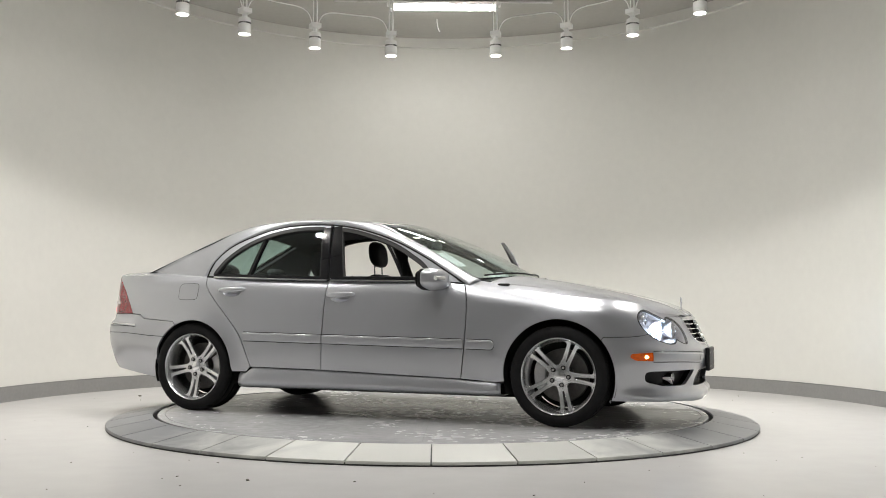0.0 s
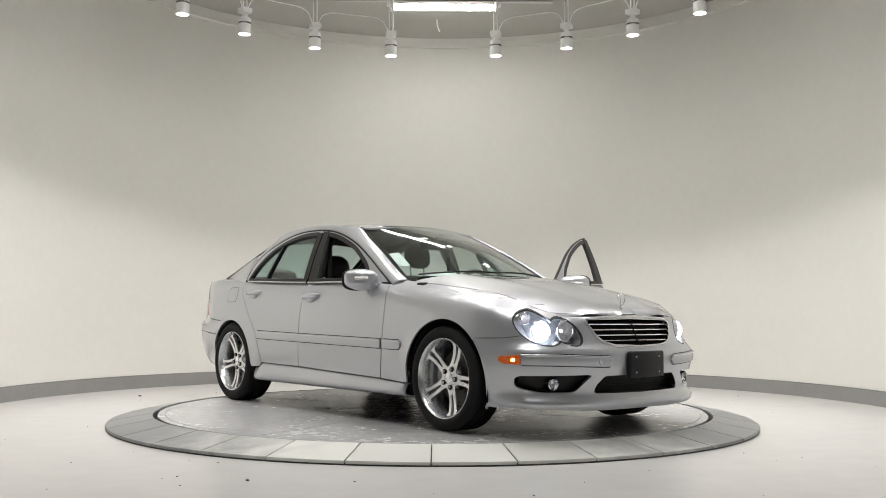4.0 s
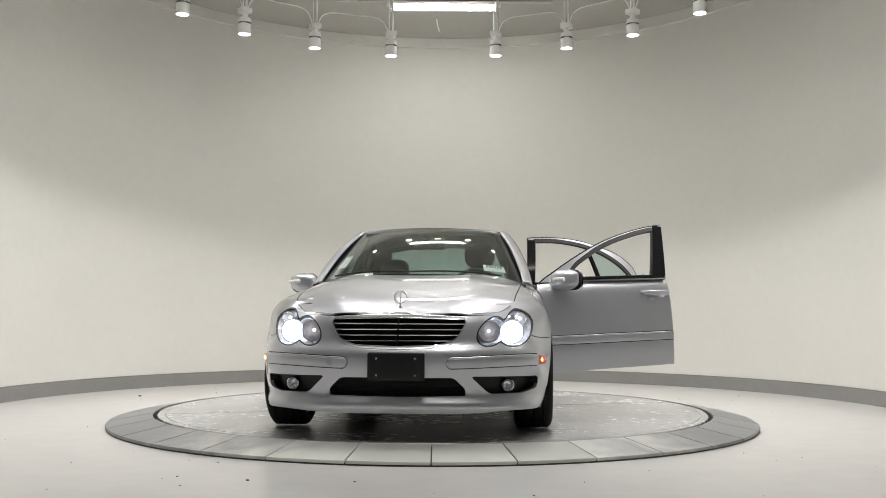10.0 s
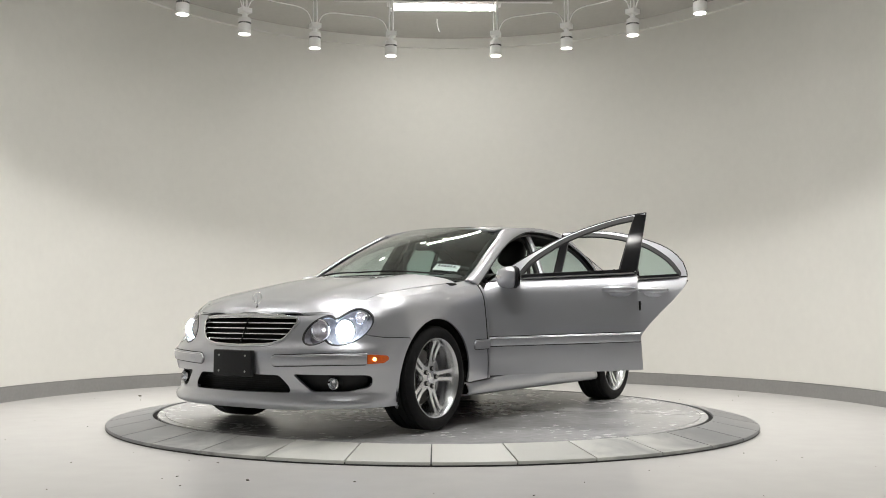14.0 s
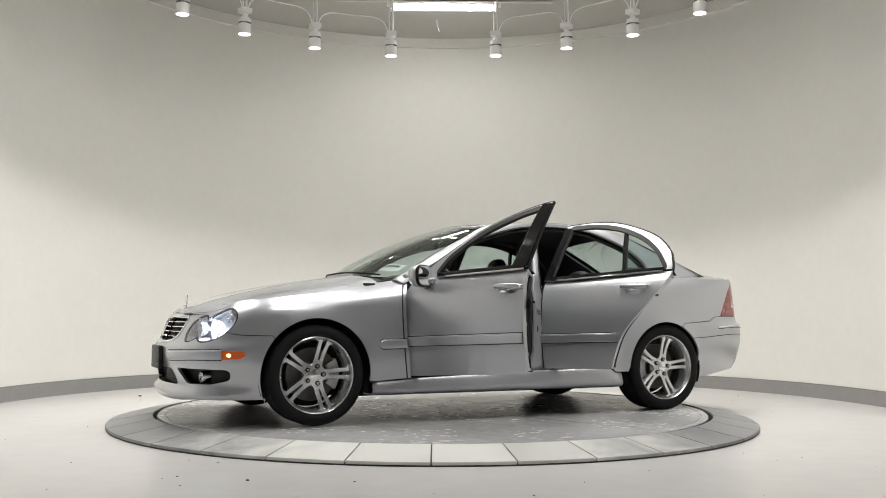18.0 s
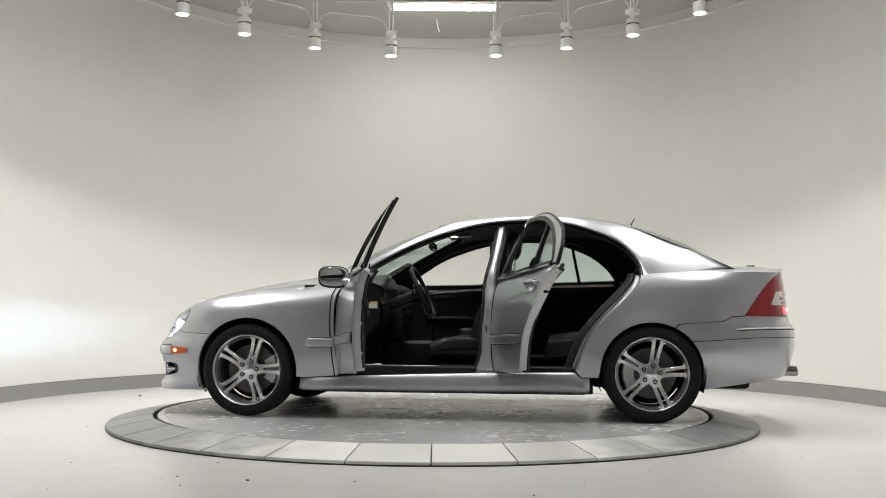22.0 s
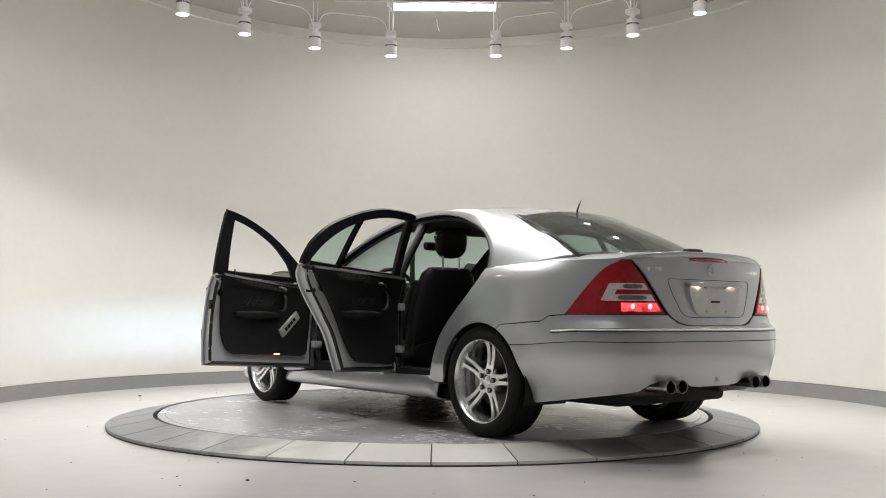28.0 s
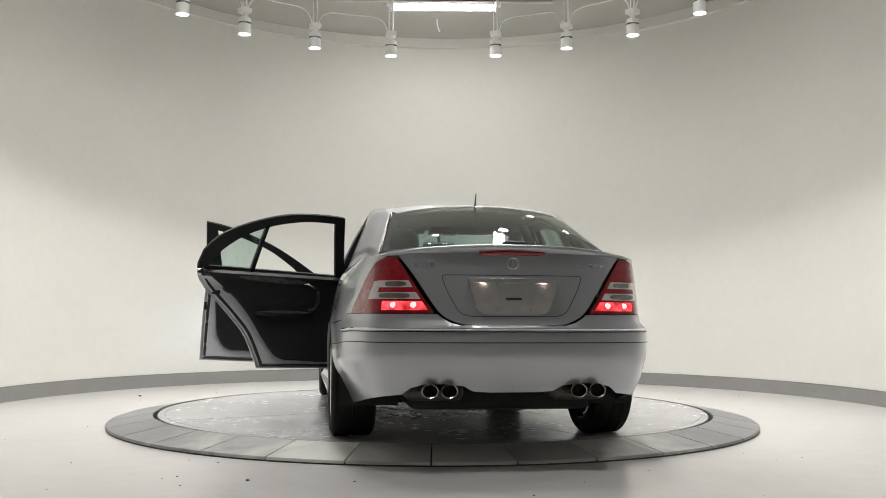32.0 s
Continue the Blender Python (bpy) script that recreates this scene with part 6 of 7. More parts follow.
skin("intake_wall", (v, [(i, (i + 1) % n, n + (i + 1) % n, n + i) for i in range(n)], []), BLACK, front_bumper)
bm = bmesh.new()
for i in range(8):
    z = 0.258 + 0.0125 * i
    w = 0.37 if z < 0.29 else 0.37 - (z - 0.29) * 1.0
    P = push(band, -0.045)(np.array([front_pt(y, z) for y in np.linspace(-w, w, 16)]))
    tube(bm, P, 0.0025, 5)
part("intake_mesh", bm, BLACK, front_bumper)
bm = bmesh.new()
box(bm, 2.172, 2.202, -0.155, 0.155, 0.335, 0.487, 0.010, 3)
ph = part("plate_holder", bm, BLACK, car, "empty black front plate holder")
for y in (-0.105, 0.105):
    for z in (0.365, 0.455):
        bm = bmesh.new()
        cyl(bm, (2.200, y, z), (2.2045, y, z), 0.006, n=10)
        part("plate_bolt", bm, STEEL, ph)
c = push(band, 0.010)(np.array([front_pt(-0.36, 0.430)]))[0]
bm = bmesh.new()
cyl(bm, c - np.array([0.004, 0, 0]), c + np.array([0.003, 0, 0]), 0.018, n=20)
part("tow_eye_cover", bm, PAINT, front_bumper)

# ---- rear details ----
TL = [rear_pt(0.392, 0.698), rear_pt(0.438, 0.760), rear_pt(0.500, 0.860), rear_pt(0.555, 0.945), rear_pt(0.580, 0.974)]
TL = TL + [(at_x(x, z), z) for x, z in spline(TL_FRONT, 4)[::-1]]


def zclip(poly, z0, z1):
    """The part of an outline between two heights."""
    P = [np.array(p) for p in densify(poly, 0.01)]
    for lim, sg in ((z0, 1), (z1, -1)):
        out = []
        for i in range(len(P)):
            a, b = P[i - 1], P[i]
            ia, ib = (a[1] - lim) * sg >= 0, (b[1] - lim) * sg >= 0
            if ia != ib:
                out.append(a + (b - a) * (lim - a[1]) / (b[1] - a[1]))
            if ib:
                out.append(b)
        P = out
    return np.array(P)


for s in (1, -1):
    sd = (lambda q: q) if s > 0 else mirrored
    tl = skin("tail_lamp", sd(patch_data(TL, push(band_r, 0.002), 0.03, 0.03)), LAMPRED, car, "red tail lamp with pale bands, lit")
    skin("lamp_gap", sd(patch_data(shrink(TL, -0.005), push(band_r, -0.004), 0.03, 0.01)), SEAL, tl)
    inner = shrink(TL, 0.014)
    ay = lambda y, z: at_y(y, z, False)
    bands = (
        ("glow_band", TAILGLOW, 0.706, 0.756, "glowing red band", ay(0.64, 0.737), ay(0.420, 0.737)),
        ("pale_band", LAMPWHITE, 0.766, 0.800, "pale band", ay(0.690, 0.78), 9.0),
        ("pale_band", LAMPWHITE, 0.824, 0.858, "pale band", ay(0.660, 0.84), 9.0),
    )
    hook = rounded([(ay(0.700, 0.768), 0.768), (ay(0.672, 0.856), 0.856), (ay(0.640, 0.856), 0.856), (ay(0.668, 0.768), 0.768)], 0.006, 3)
    skin("pale_hook", sd(patch_data(hook, push(band_r, 0.0030), 0.03, 0.006)), LAMPWHITE, tl, "pale band")
    for nm, mt, z0, z1, lab, a0, a1 in bands:
        P = zclip(inner, z0, z1)
        P = np.stack([np.clip(P[:, 0], a0, a1), P[:, 1]], 1)
        P = rounded(zclip(P, z0, z1), 0.006, 3)
        bmn = patch_data(P, push(band_r, 0.0035), 0.03, 0.006)
        gb = skin(nm, sd(bmn), mt, tl, lab)
        if nm == "pale_band":
            mid = float(np.mean(P[:, 0])) + 0.022
            hw = 0.62 * (P[:, 0].max() - mid)
            zc = (z0 + z1) / 2
            eye = [(mid + hw * math.cos(q) * abs(math.cos(q)) ** -0.4, zc + 0.0115 * math.sin(q) * abs(math.sin(q)) ** -0.4) for q in np.linspace(0.05, 2 * math.pi + 0.05, 24, endpoint=False)]
            skin("reflector", sd(patch_data(eye, push(band_r, 0.0050), 0.03, 0.006)), SMOKED, gb, "smoky reflector")
        if nm == "glow_band":
            for y in (0.490, 0.585):
                c = push(band_r, 0.003)(np.array([rear_pt(y, 0.737)]))[0] * [1, s, 1]
                bm = bmesh.new()
                bmesh.ops.create_uvsphere(bm, u_segments=12, v_segments=8, radius=0.015, matrix=Matrix.Translation(c) @ Matrix.Diagonal((0.3, 1.2, 1, 1)))
                part("bulb", bm, BULBRED, tl, "bright bulb")
    # chrome and groove lines on the bumper
for z0, z1, mt, nm, o in ((0.6185, 0.624, CHROME, "bright_line", 0.002), (0.606, 0.610, SEAL, "strip_groove", 0.0012), (0.553, 0.557, SEAL, "bumper_groove", 0.0012)):
    xs = [(-1.60, 0), (-1.75, 0), (-1.9, 0), (-2.05, 0), (-2.2, 0), (-2.27, 0), (-2.33, 0), (-2.36, 0)]
    dz = lambda x: -0.026 * smooth01((x + 2.1) / 0.5)
    up = [(at_x(x, z1), z1 + dz(x)) for x, _ in xs] + [(A_END, z1)]
    lo = [(at_x(x, z1), z0 + dz(x)) for x, _ in xs] + [(A_END, z0)]
    if nm != "bumper_groove":
        up, lo = up[2:], lo[2:]
    poly = up + [(2 * A_END - a, z) for a, z in up[::-1][1:]] + [(2 * A_END - a, z) for a, z in lo[:-1]] + lo[::-1]
    mid = (spline([((a + c_) / 2, (b + d_) / 2) for (a, b), (c_, d_) in zip(up, lo)], 6)).tolist()
    mid = mid + [(2 * A_END - a, z) for a, z in mid[::-1][1:]]
    bm = bmesh.new()
    tube(bm, push(band_r, o)(np.array(mid)), 0.0060 if mt is CHROME else 0.0026, 6)
    part(nm, bm, mt, rear_bumper)
# plate recess, plate, lamps and grip
REC = rounded([(0.355, 0.885), (0.335, 0.82), (0.27, 0.70), (0.22, 0.683), (-0.22, 0.683), (-0.27, 0.70), (-0.335, 0.82), (-0.355, 0.885)], [0.02, 0.05, 0.06, 0.04, 0.04, 0.06, 0.05, 0.02], 4)
rec = np.array([rear_pt(y, z) for y, z in REC])
skin("recess_gap", patch_data(shrink(rec, -0.002), push(band_r, 0.001), 0.04, 0.002, holes=[shrink(rec, 0.001)]), SEAL, boot_lid)
bm = bmesh.new()
xp = -2.330
for y0, y1, y2, y3 in ((-0.218, 0.218, -0.165, 0.165),):
    pts = [(y0, 0.855), (y1, 0.855), (0.212, 0.80), (y3 + 0.01, 0.705), (y3 - 0.03, 0.692), (y2 + 0.03, 0.692), (y2 - 0.01, 0.705), (-0.212, 0.80)]
    R = rounded(pts, 0.02, 3)
    tp = [bm.verts.new((xp - 0.006 - 0.16 * (0.78 - z) * 0.25, y, z)) for y, z in R]
    bt = [bm.verts.new((xp + 0.05 - 0.16 * (0.78 - z) * 0.25, y, z)) for y, z in R]
    bm.faces.new(tp)
    for i in range(len(R)):
        bm.faces.new((tp[i], tp[(i + 1) % len(R)], bt[(i + 1) % len(R)], bt[i]))
rp = part("rear_plate_panel", bm, PLATE, boot_lid, "bare bright plate panel, no plate")
bm = bmesh.new()
box(bm, xp - 0.018, xp + 0.02, -0.225, 0.225, 0.853, 0.872, 0.005, 2)
part("grip_bar", bm, PAINT, boot_lid)
bm = bmesh.new()
box(bm, xp - 0.0225, xp - 0.0185, -0.225, 0.225, 0.8475, 0.870, 0.0015, 1)
part("grip_lip", bm, PAINT, boot_lid)
for y in (-0.15, 0.15):
    bm = bmesh.new()
    box(bm, xp - 0.015, xp - 0.009, y - 0.013, y + 0.013, 0.8495, 0.8535, 0.001, 1)
    part("plate_lamp", bm, PLATELAMP, boot_lid, "small warm plate lamp")
for y in (-0.085, 0.085):
    for z in (0.715, 0.845):
        bm = bmesh.new()
        cyl(bm, (xp + 0.0, y, z), (xp - 0.012, y, z), 0.006, n=10)
        part("plate_bolt", bm, STEEL, rp)
bm = bmesh.new()
box(bm, xp - 0.0085, xp, -0.04, 0.04, 0.762, 0.774, 0.002, 1)
part("plate_slot", bm, PRINT, rp)
# spoiler lip with the high brake lamp
g = []
for y in np.linspace(-0.60, 0.60, 33):
    k = abs(y) / 0.60
    x = -2.290 + 0.085 * k**2.6
    z = 1.014 - 0.030 * k**2.2
    e = 1 - 0.75 * k**6
    base = deck(np.array([[x + 0.10, y]]))[0]
    g.append([(x + 0.11, y, base[2] + 0.001), (x + 0.05, y, z + 0.014 * e), (x, y, z + 0.022 * e), (x - 0.030 * e, y, z + 0.024 * e), (x - 0.034 * e, y, z + 0.016 * e), (x - 0.022 * e, y, z - 0.004), (x + 0.010, y, z - 0.024)])
grid_part("spoiler_lip", g, PAINT, boot_lid, "silver lip spoiler", thick=0.004)
bm = bmesh.new()
tube(bm, [(r[6][0] - 0.001, r[6][1], r[6][2] - 0.001) for r in g], 0.0025, 6)
part("spoiler_gap", bm, SEAL, boot_lid)
bm = bmesh.new()
P = [(-2.308 + 0.02 * (y / 0.17) ** 2, y, 0.9965 - 0.001 * (y / 0.17) ** 2) for y in np.linspace(-0.165, 0.165, 9)]
tube(bm, P, 0.0115, 8)
part("high_brake_lamp", bm, LAMPRED, boot_lid, "dark red high brake lamp")


def rear_bar(y0, y1, z0, z1, nm="badge_bar"):
    P = np.array([rear_pt(y, z) for y, z in ((y0, z1), (y1, z1), (y1, z0), (y0, z0))])
    skin(nm, patch_data(P, push(band_r, 0.003), 0.02, 0.003), CHROME, boot_lid)


for y in (0.488, 0.438, 0.411):
    rear_bar(y, y - 0.020, 0.925, 0.945)
rear_bar(-0.33, -0.385, 0.934, 0.940)
for y in (-0.395, -0.425, -0.455):
    rear_bar(y, y - 0.022, 0.930, 0.946)
bm = bmesh.new()
c = push(band_r, 0.004)(np.array([rear_pt(0.0, 0.945)]))[0]
tube(bm, [Vector(c) + Vector((0.0, 0.028 * math.cos(t), 0.028 * math.sin(t))) for t in np.linspace(0, 2 * math.pi, 24, endpoint=False)], 0.003, 8, closed=True)
tube(bm, [Vector(c) - Vector((0, 0, 0.027)), Vector(c) + Vector((0, 0, 0.027))], [0.003, 0.002], 6)
part("round_badge", bm, CHROME, boot_lid, "round chrome badge")
# exhausts
for s in (1, -1):
    ex = None
    for y in (0.416, 0.322):
        bm = bmesh.new()
        m = Matrix.Translation((-2.365, s * y, 0.323)) @ Vector((-1, 0, 0.0)).to_track_quat("Z", "Y").to_matrix().to_4x4() @ Matrix.Diagonal((1.18, 0.98, 1, 1))
        lathe(bm, [(0.033, -0.17), (0.034, -0.02), (0.036, -0.004), (0.034, 0.0), (0.030, -0.004), (0.029, -0.10), (0.001, -0.102)], 28, m=m)
        t = part("exhaust_tip", bm, EXHAUST, car, "polished oval exhaust tip")
        bm = bmesh.new()
        lathe(bm, [(0.0285, -0.05), (0.001, -0.05)], 20, m=m)
        part("tip_inside", bm, LINER, t)
    bm = bmesh.new()
    box(bm, -2.20, -1.85, min(s * 0.22, s * 0.52), max(s * 0.22, s * 0.52), 0.262, 0.352, 0.04, 4)
    part("muffler", bm, MUFFLER, car, "dull steel muffler")
bm = bmesh.new()
tube(bm, spline([(-1.295, -0.0, 1.352), (-1.300, 0, 1.37), (-1.33, 0, 1.425)], 4), [0.010, 0.008, 0.006, 0.005, 0.005, 0.005, 0.004, 0.003, 0.002], 8)
an = part("aerial", bm, BLACK, car, "short black roof aerial")
bm = bmesh.new()
box(bm, -2.19, -2.13, -0.10, 0.02, 1.04, 1.068, 0.012, 3)
part("boot_clip", bm, BLACK, boot_lid)
# wipers
for y0, y1, xo in ((0.55, -0.08, 0.0), (-0.05, -0.60, -0.02)):
    P = []
    for i in range(10):
        y = y0 + (y1 - y0) * i / 9
        v = y / 0.69
        P.append(screen(np.array([[v, 0.03 + 0.015 * math.sin(math.pi * i / 9)]]))[0] + [0.006, 0, 0.012])
    bm = bmesh.new()
    tube(bm, P, 0.006, 6)
    part("wiper", bm, BLACK, car, "black wiper blade")


# ---- door frames of the body and the cabin ----
def jamb(name, line, f, depth, out_dy, material, s, label=""):
    """A flange that runs inwards from a line on the body."""
    P = f(np.array(line)) * [1, s, 1]
    rows = [P - np.array([0, s * out_dy, 0]) - np.array([0, s * depth * k, 0]) for k in (0, 0.35, 0.7, 1.0)]
    return grid_part(name, np.array(rows), material, car, label, thick=0.006)


R_JAMB = [(x - 0.012, z - 0.004) for x, z in spline(R_EDGE, 6)]
for s in (1, -1):
    jamb("rear_jamb", to_band(R_JAMB), band, 0.11, 0.004, PAINT, s)
    # inner edge of the rear opening, then its rubber seal
    P = band(to_band(R_JAMB)) * [1, s, 1] - np.array([0, s * 0.112, 0])
    N_ = np.stack([np.gradient(P[:, 2]), 0 * P[:, 0], -np.gradient(P[:, 0])], 1)
    N_ /= np.linalg.norm(N_, axis=1)[:, None]
    N_ *= np.sign(N_[len(N_) // 2, 0])
    Q = P + N_ * 0.055
    ledge = [P, P + N_ * 0.018, P + N_ * 0.022 - [0, s * 0.012, 0], P + N_ * 0.045 - [0, s * 0.012, 0], Q - [0, s * 0.004, 0]]
    grid_part("jamb_flange", np.array(ledge), PAINT, car, thick=0.006)
    cover = [Q, Q + N_ * 0.012 + [0, s * 0.004, 0], Q + N_ * 0.026 - [0, s * 0.006, 0], Q + N_ * 0.034 - [0, s * 0.05, 0]]
    grid_part("jamb_cover", np.array(cover), LINER, car, "black rear opening cover")
    bm = bmesh.new()
    tube(bm, Q[::2], 0.013, 8)
    part("door_seal", bm, SEAL, car, "black rubber door seal")
    # front pillar foot
    FJ = [(x + 0.010, z) for x, z in spline(F_EDGE, 6)]
    jamb("front_jamb", to_band(FJ), band, 0.12, 0.004, PAINT, s)
    P = band(to_band(FJ)) * [1, s, 1] - np.array([0, s * 0.122, 0])
    Q = P + np.array([-0.06, 0, 0])
    grid_part("front_flange", np.array([P, (P + Q) / 2, Q]), PAINT, car, thick=0.006)
    bm = bmesh.new()
    tube(bm, Q[::2], 0.013, 8)
    part("door_seal", bm, SEAL, car, "black rubber door seal")
    # seal and trim along the roof rail
    E = E1P.copy()
    rows = []
    for dy, dz, dx in ((0.0, 0.0, 0), (-0.02, -0.004, 0), (-0.055, -0.006, 0), (-0.060, 0.012, 0)):
        inw = E + np.array([0, dy, dz])
        rows.append(inw * [1, s, 1])
    grid_part("rail_flange", np.array(rows), SEAL, car, "black door opening seal", thick=0.006)
    bm = bmesh.new()
    Sx = E[2:-2:3] + np.array([0, -0.050, -0.020])
    tube(bm, Sx * [1, s, 1], 0.013, 8)
    part("rail_seal", bm, SEAL, car)
    # dark trim behind the rail
    rows = []
    for k in np.linspace(0, 1, 6):
        A, B = E1P + [0, -0.062, -0.008], E2 + np.array([0, -0.03, -0.035])
        mid = A + (B - A) * k
        mid[:, 1] += 0.012 * math.sin(math.pi * k)
        rows.append(mid * [1, s, 1])
    grid_part("pillar_trim", np.array(rows), CLOTH, car, "dark grey pillar trim")
    # centre pillar, painted, with dark trim inside
    g = []
    for z in np.linspace(0.30, 1.345, 22):
        xc = -0.300 - 0.066 * smooth01((z - 0.86) / 0.47)
        w = 0.019 + 0.013 * smooth01((1.05 - z) / 0.2) + 0.022 * smooth01((0.80 - z) / 0.25) + 0.040 * smooth01((0.46 - z) / 0.16) + 0.018 * smooth01((z - 1.28) / 0.06)
        if z < 0.93:
            y0 = float(band(np.array([[float(ax(xc)), z]]))[0, 1]) - 0.072
            y1 = y0 - 0.063
        else:
            y0 = float(side_glass(np.array([[xc, z]]))[0, 1]) - 0.058
            y1 = y0 - 0.042
        e = min(0.010, 0.4 * w)
        g.append([(xc + w, s * y1, z), (xc + w, s * (y0 - 0.018), z), (xc + w - 0.3 * e, s * (y0 - 0.003), z), (xc + w - e, s * y0, z), (xc - w + e, s * y0, z), (xc - w + 0.3 * e, s * (y0 - 0.003), z), (xc - w, s * (y0 - 0.018), z), (xc - w, s * y1, z)])
    grid_part("centre_pillar", g, PAINT, car, thick=0.004)
    g2 = [[(r[0][0], r[0][1], r[0][2]), (r[0][0] - 0.005, r[0][1] - s * 0.028, r[0][2]), (r[7][0] + 0.005, r[7][1] - s * 0.028, r[7][2]), (r[7][0], r[7][1], r[7][2])] for r in g]
    grid_part("pillar_cover", g2, CLOTH, car)
    for k, sg in ((1, 1), (6, -1)):
        seal = [[(r[k][0] + sg * d, r[k][1] - s * e, r[k][2]) for d, e in ((0.0, 0.004), (0.008, -0.004), (0.020, -0.002), (0.026, 0.010), (0.022, 0.030), (0.0, 0.034))] for r in g[1:]]
        grid_part("door_seal", seal, SEAL, car, "black rubber door seal")
    # latch striker, its plate and the pressed slot below
    r = g[8]
    bm = bmesh.new()
    box(bm, r[3][0] - 0.034, r[3][0] - 0.004, s * abs(r[3][1]) - 0.003, s * abs(r[3][1]) + 0.003, 0.685, 0.745, 0.003)
    st = part("striker_plate", bm, STEEL, car, "bare steel latch striker")
    bm = bmesh.new()
    tube(bm, [(r[3][0] - 0.018, r[3][1], 0.700), (r[3][0] - 0.018, r[3][1] + s * 0.030, 0.704), (r[3][0] - 0.018, r[3][1] + s * 0.030, 0.728), (r[3][0] - 0.018, r[3][1], 0.732)], 0.0045, 8)
    part("striker_loop", bm, STEEL, st)
    bm = bmesh.new()
    y0 = abs(g[5][3][1])
    box(bm, g[5][3][0] - 0.026, g[5][3][0] - 0.014, s * y0 - 0.003, s * y0 + 0.003, 0.50, 0.62, 0.003)
    part("pillar_slot", bm, SEAL, car, "dark pressed slot")
    # seat belt
    bm = bmesh.new()
    box(bm, -0.335, -0.285, s * 0.588 - 0.004, s * 0.588 + 0.004, 0.42, 1.20, 0.002, 1)
    part("seat_belt", bm, SEAL, car, "black seat belt")
    # sill tread
    bm = bmesh.new()
    box(bm, -0.86, 0.70, min(s * 0.64, s * 0.775), max(s * 0.64, s * 0.775), 0.28, 0.350, 0.012, 3)
    tr = part("sill_tread", bm, BLACK, car, "black sill cover")
    bm = bmesh.new()
    box(bm, 0.05, 0.50, min(s * 0.70, s * 0.755), max(s * 0.70, s * 0.755), 0.346, 0.3525, 0.002, 1)
    part("sill_plate", bm, STEEL, tr)

# floor, firewall, rear shelf, headliner
bm = bmesh.new()
box(bm, -1.35, 1.0, -0.70, 0.70, 0.235, 0.275, 0.01)
part("cabin_floor", bm, CARPET, car, "black carpet")
bm = bmesh.new()
box(bm, 0.92, 1.0, -0.72, 0.72, 0.25, 0.90, 0.01)
part("firewall", bm, CARPET, car)
bm = bmesh.new()
box(bm, -1.62, -1.56, -0.66, 0.66, 0.25, 1.00, 0.01)
part("bulkhead", bm, CARPET, car)
bm = bmesh.new()
box(bm, -1.93, -1.30, -0.56, 0.56, 0.975, 1.00, 0.01)
part("rear_shelf", bm, CLOTH, car, "dark rear shelf")
hl = [(x, float(roof_y(x)) - 0.02) for x in np.linspace(0.02, -1.28, 12)]
hl = hl + [(x, -y) for x, y in hl[::-1]]
skin("headliner", patch_data(hl, lambda Q: roof(Q) - [0, 0, 0.035], 0.08, 0.012), CLOTH, car, "dark grey headliner")
bm = bmesh.new()
box(bm, -0.10, 0.09, -0.10, 0.10, 1.290, 1.340, 0.012, 3)
oc_ = part("roof_console", bm, BLACK, car)
for y in (0.05,):
    bm = bmesh.new()
    box(bm, 0.00, 0.05, y - 0.022, y + 0.022, 1.284, 1.293, 0.003, 1)
    part("cabin_lamp", bm, CABINLAMP, oc_, "warm glowing cabin lamp")
# inside mirror
bm = bmesh.new()
box(bm, 0.175, 0.210, -0.125, 0.125, 1.185, 1.250, 0.022, 4)
im = part("inside_mirror", bm, BLACK, car, "inside mirror")
bm = bmesh.new()
box(bm, 0.171, 0.177, -0.112, 0.112, 1.194, 1.241, 0.003, 1)
part("mirror_face", bm, MIRROR, im)
bm = bmesh.new()
tube(bm, [(0.195, 0, 1.235), (0.215, 0, 1.30)], 0.012, 8)
part("mirror_stem", bm, BLACK, im)
for y in (0.30, -0.30):
    bm = bmesh.new()
    box(bm, -0.06, 0.10, y - 0.17, y + 0.17, 0, 0.016, 0.007, 3, m=Matrix.Translation((0.0, 0, 1.318)) @ Matrix.Rotation(radians(10), 4, "Y"))
    part("sun_visor", bm, CLOTH, car, "dark sun visor")


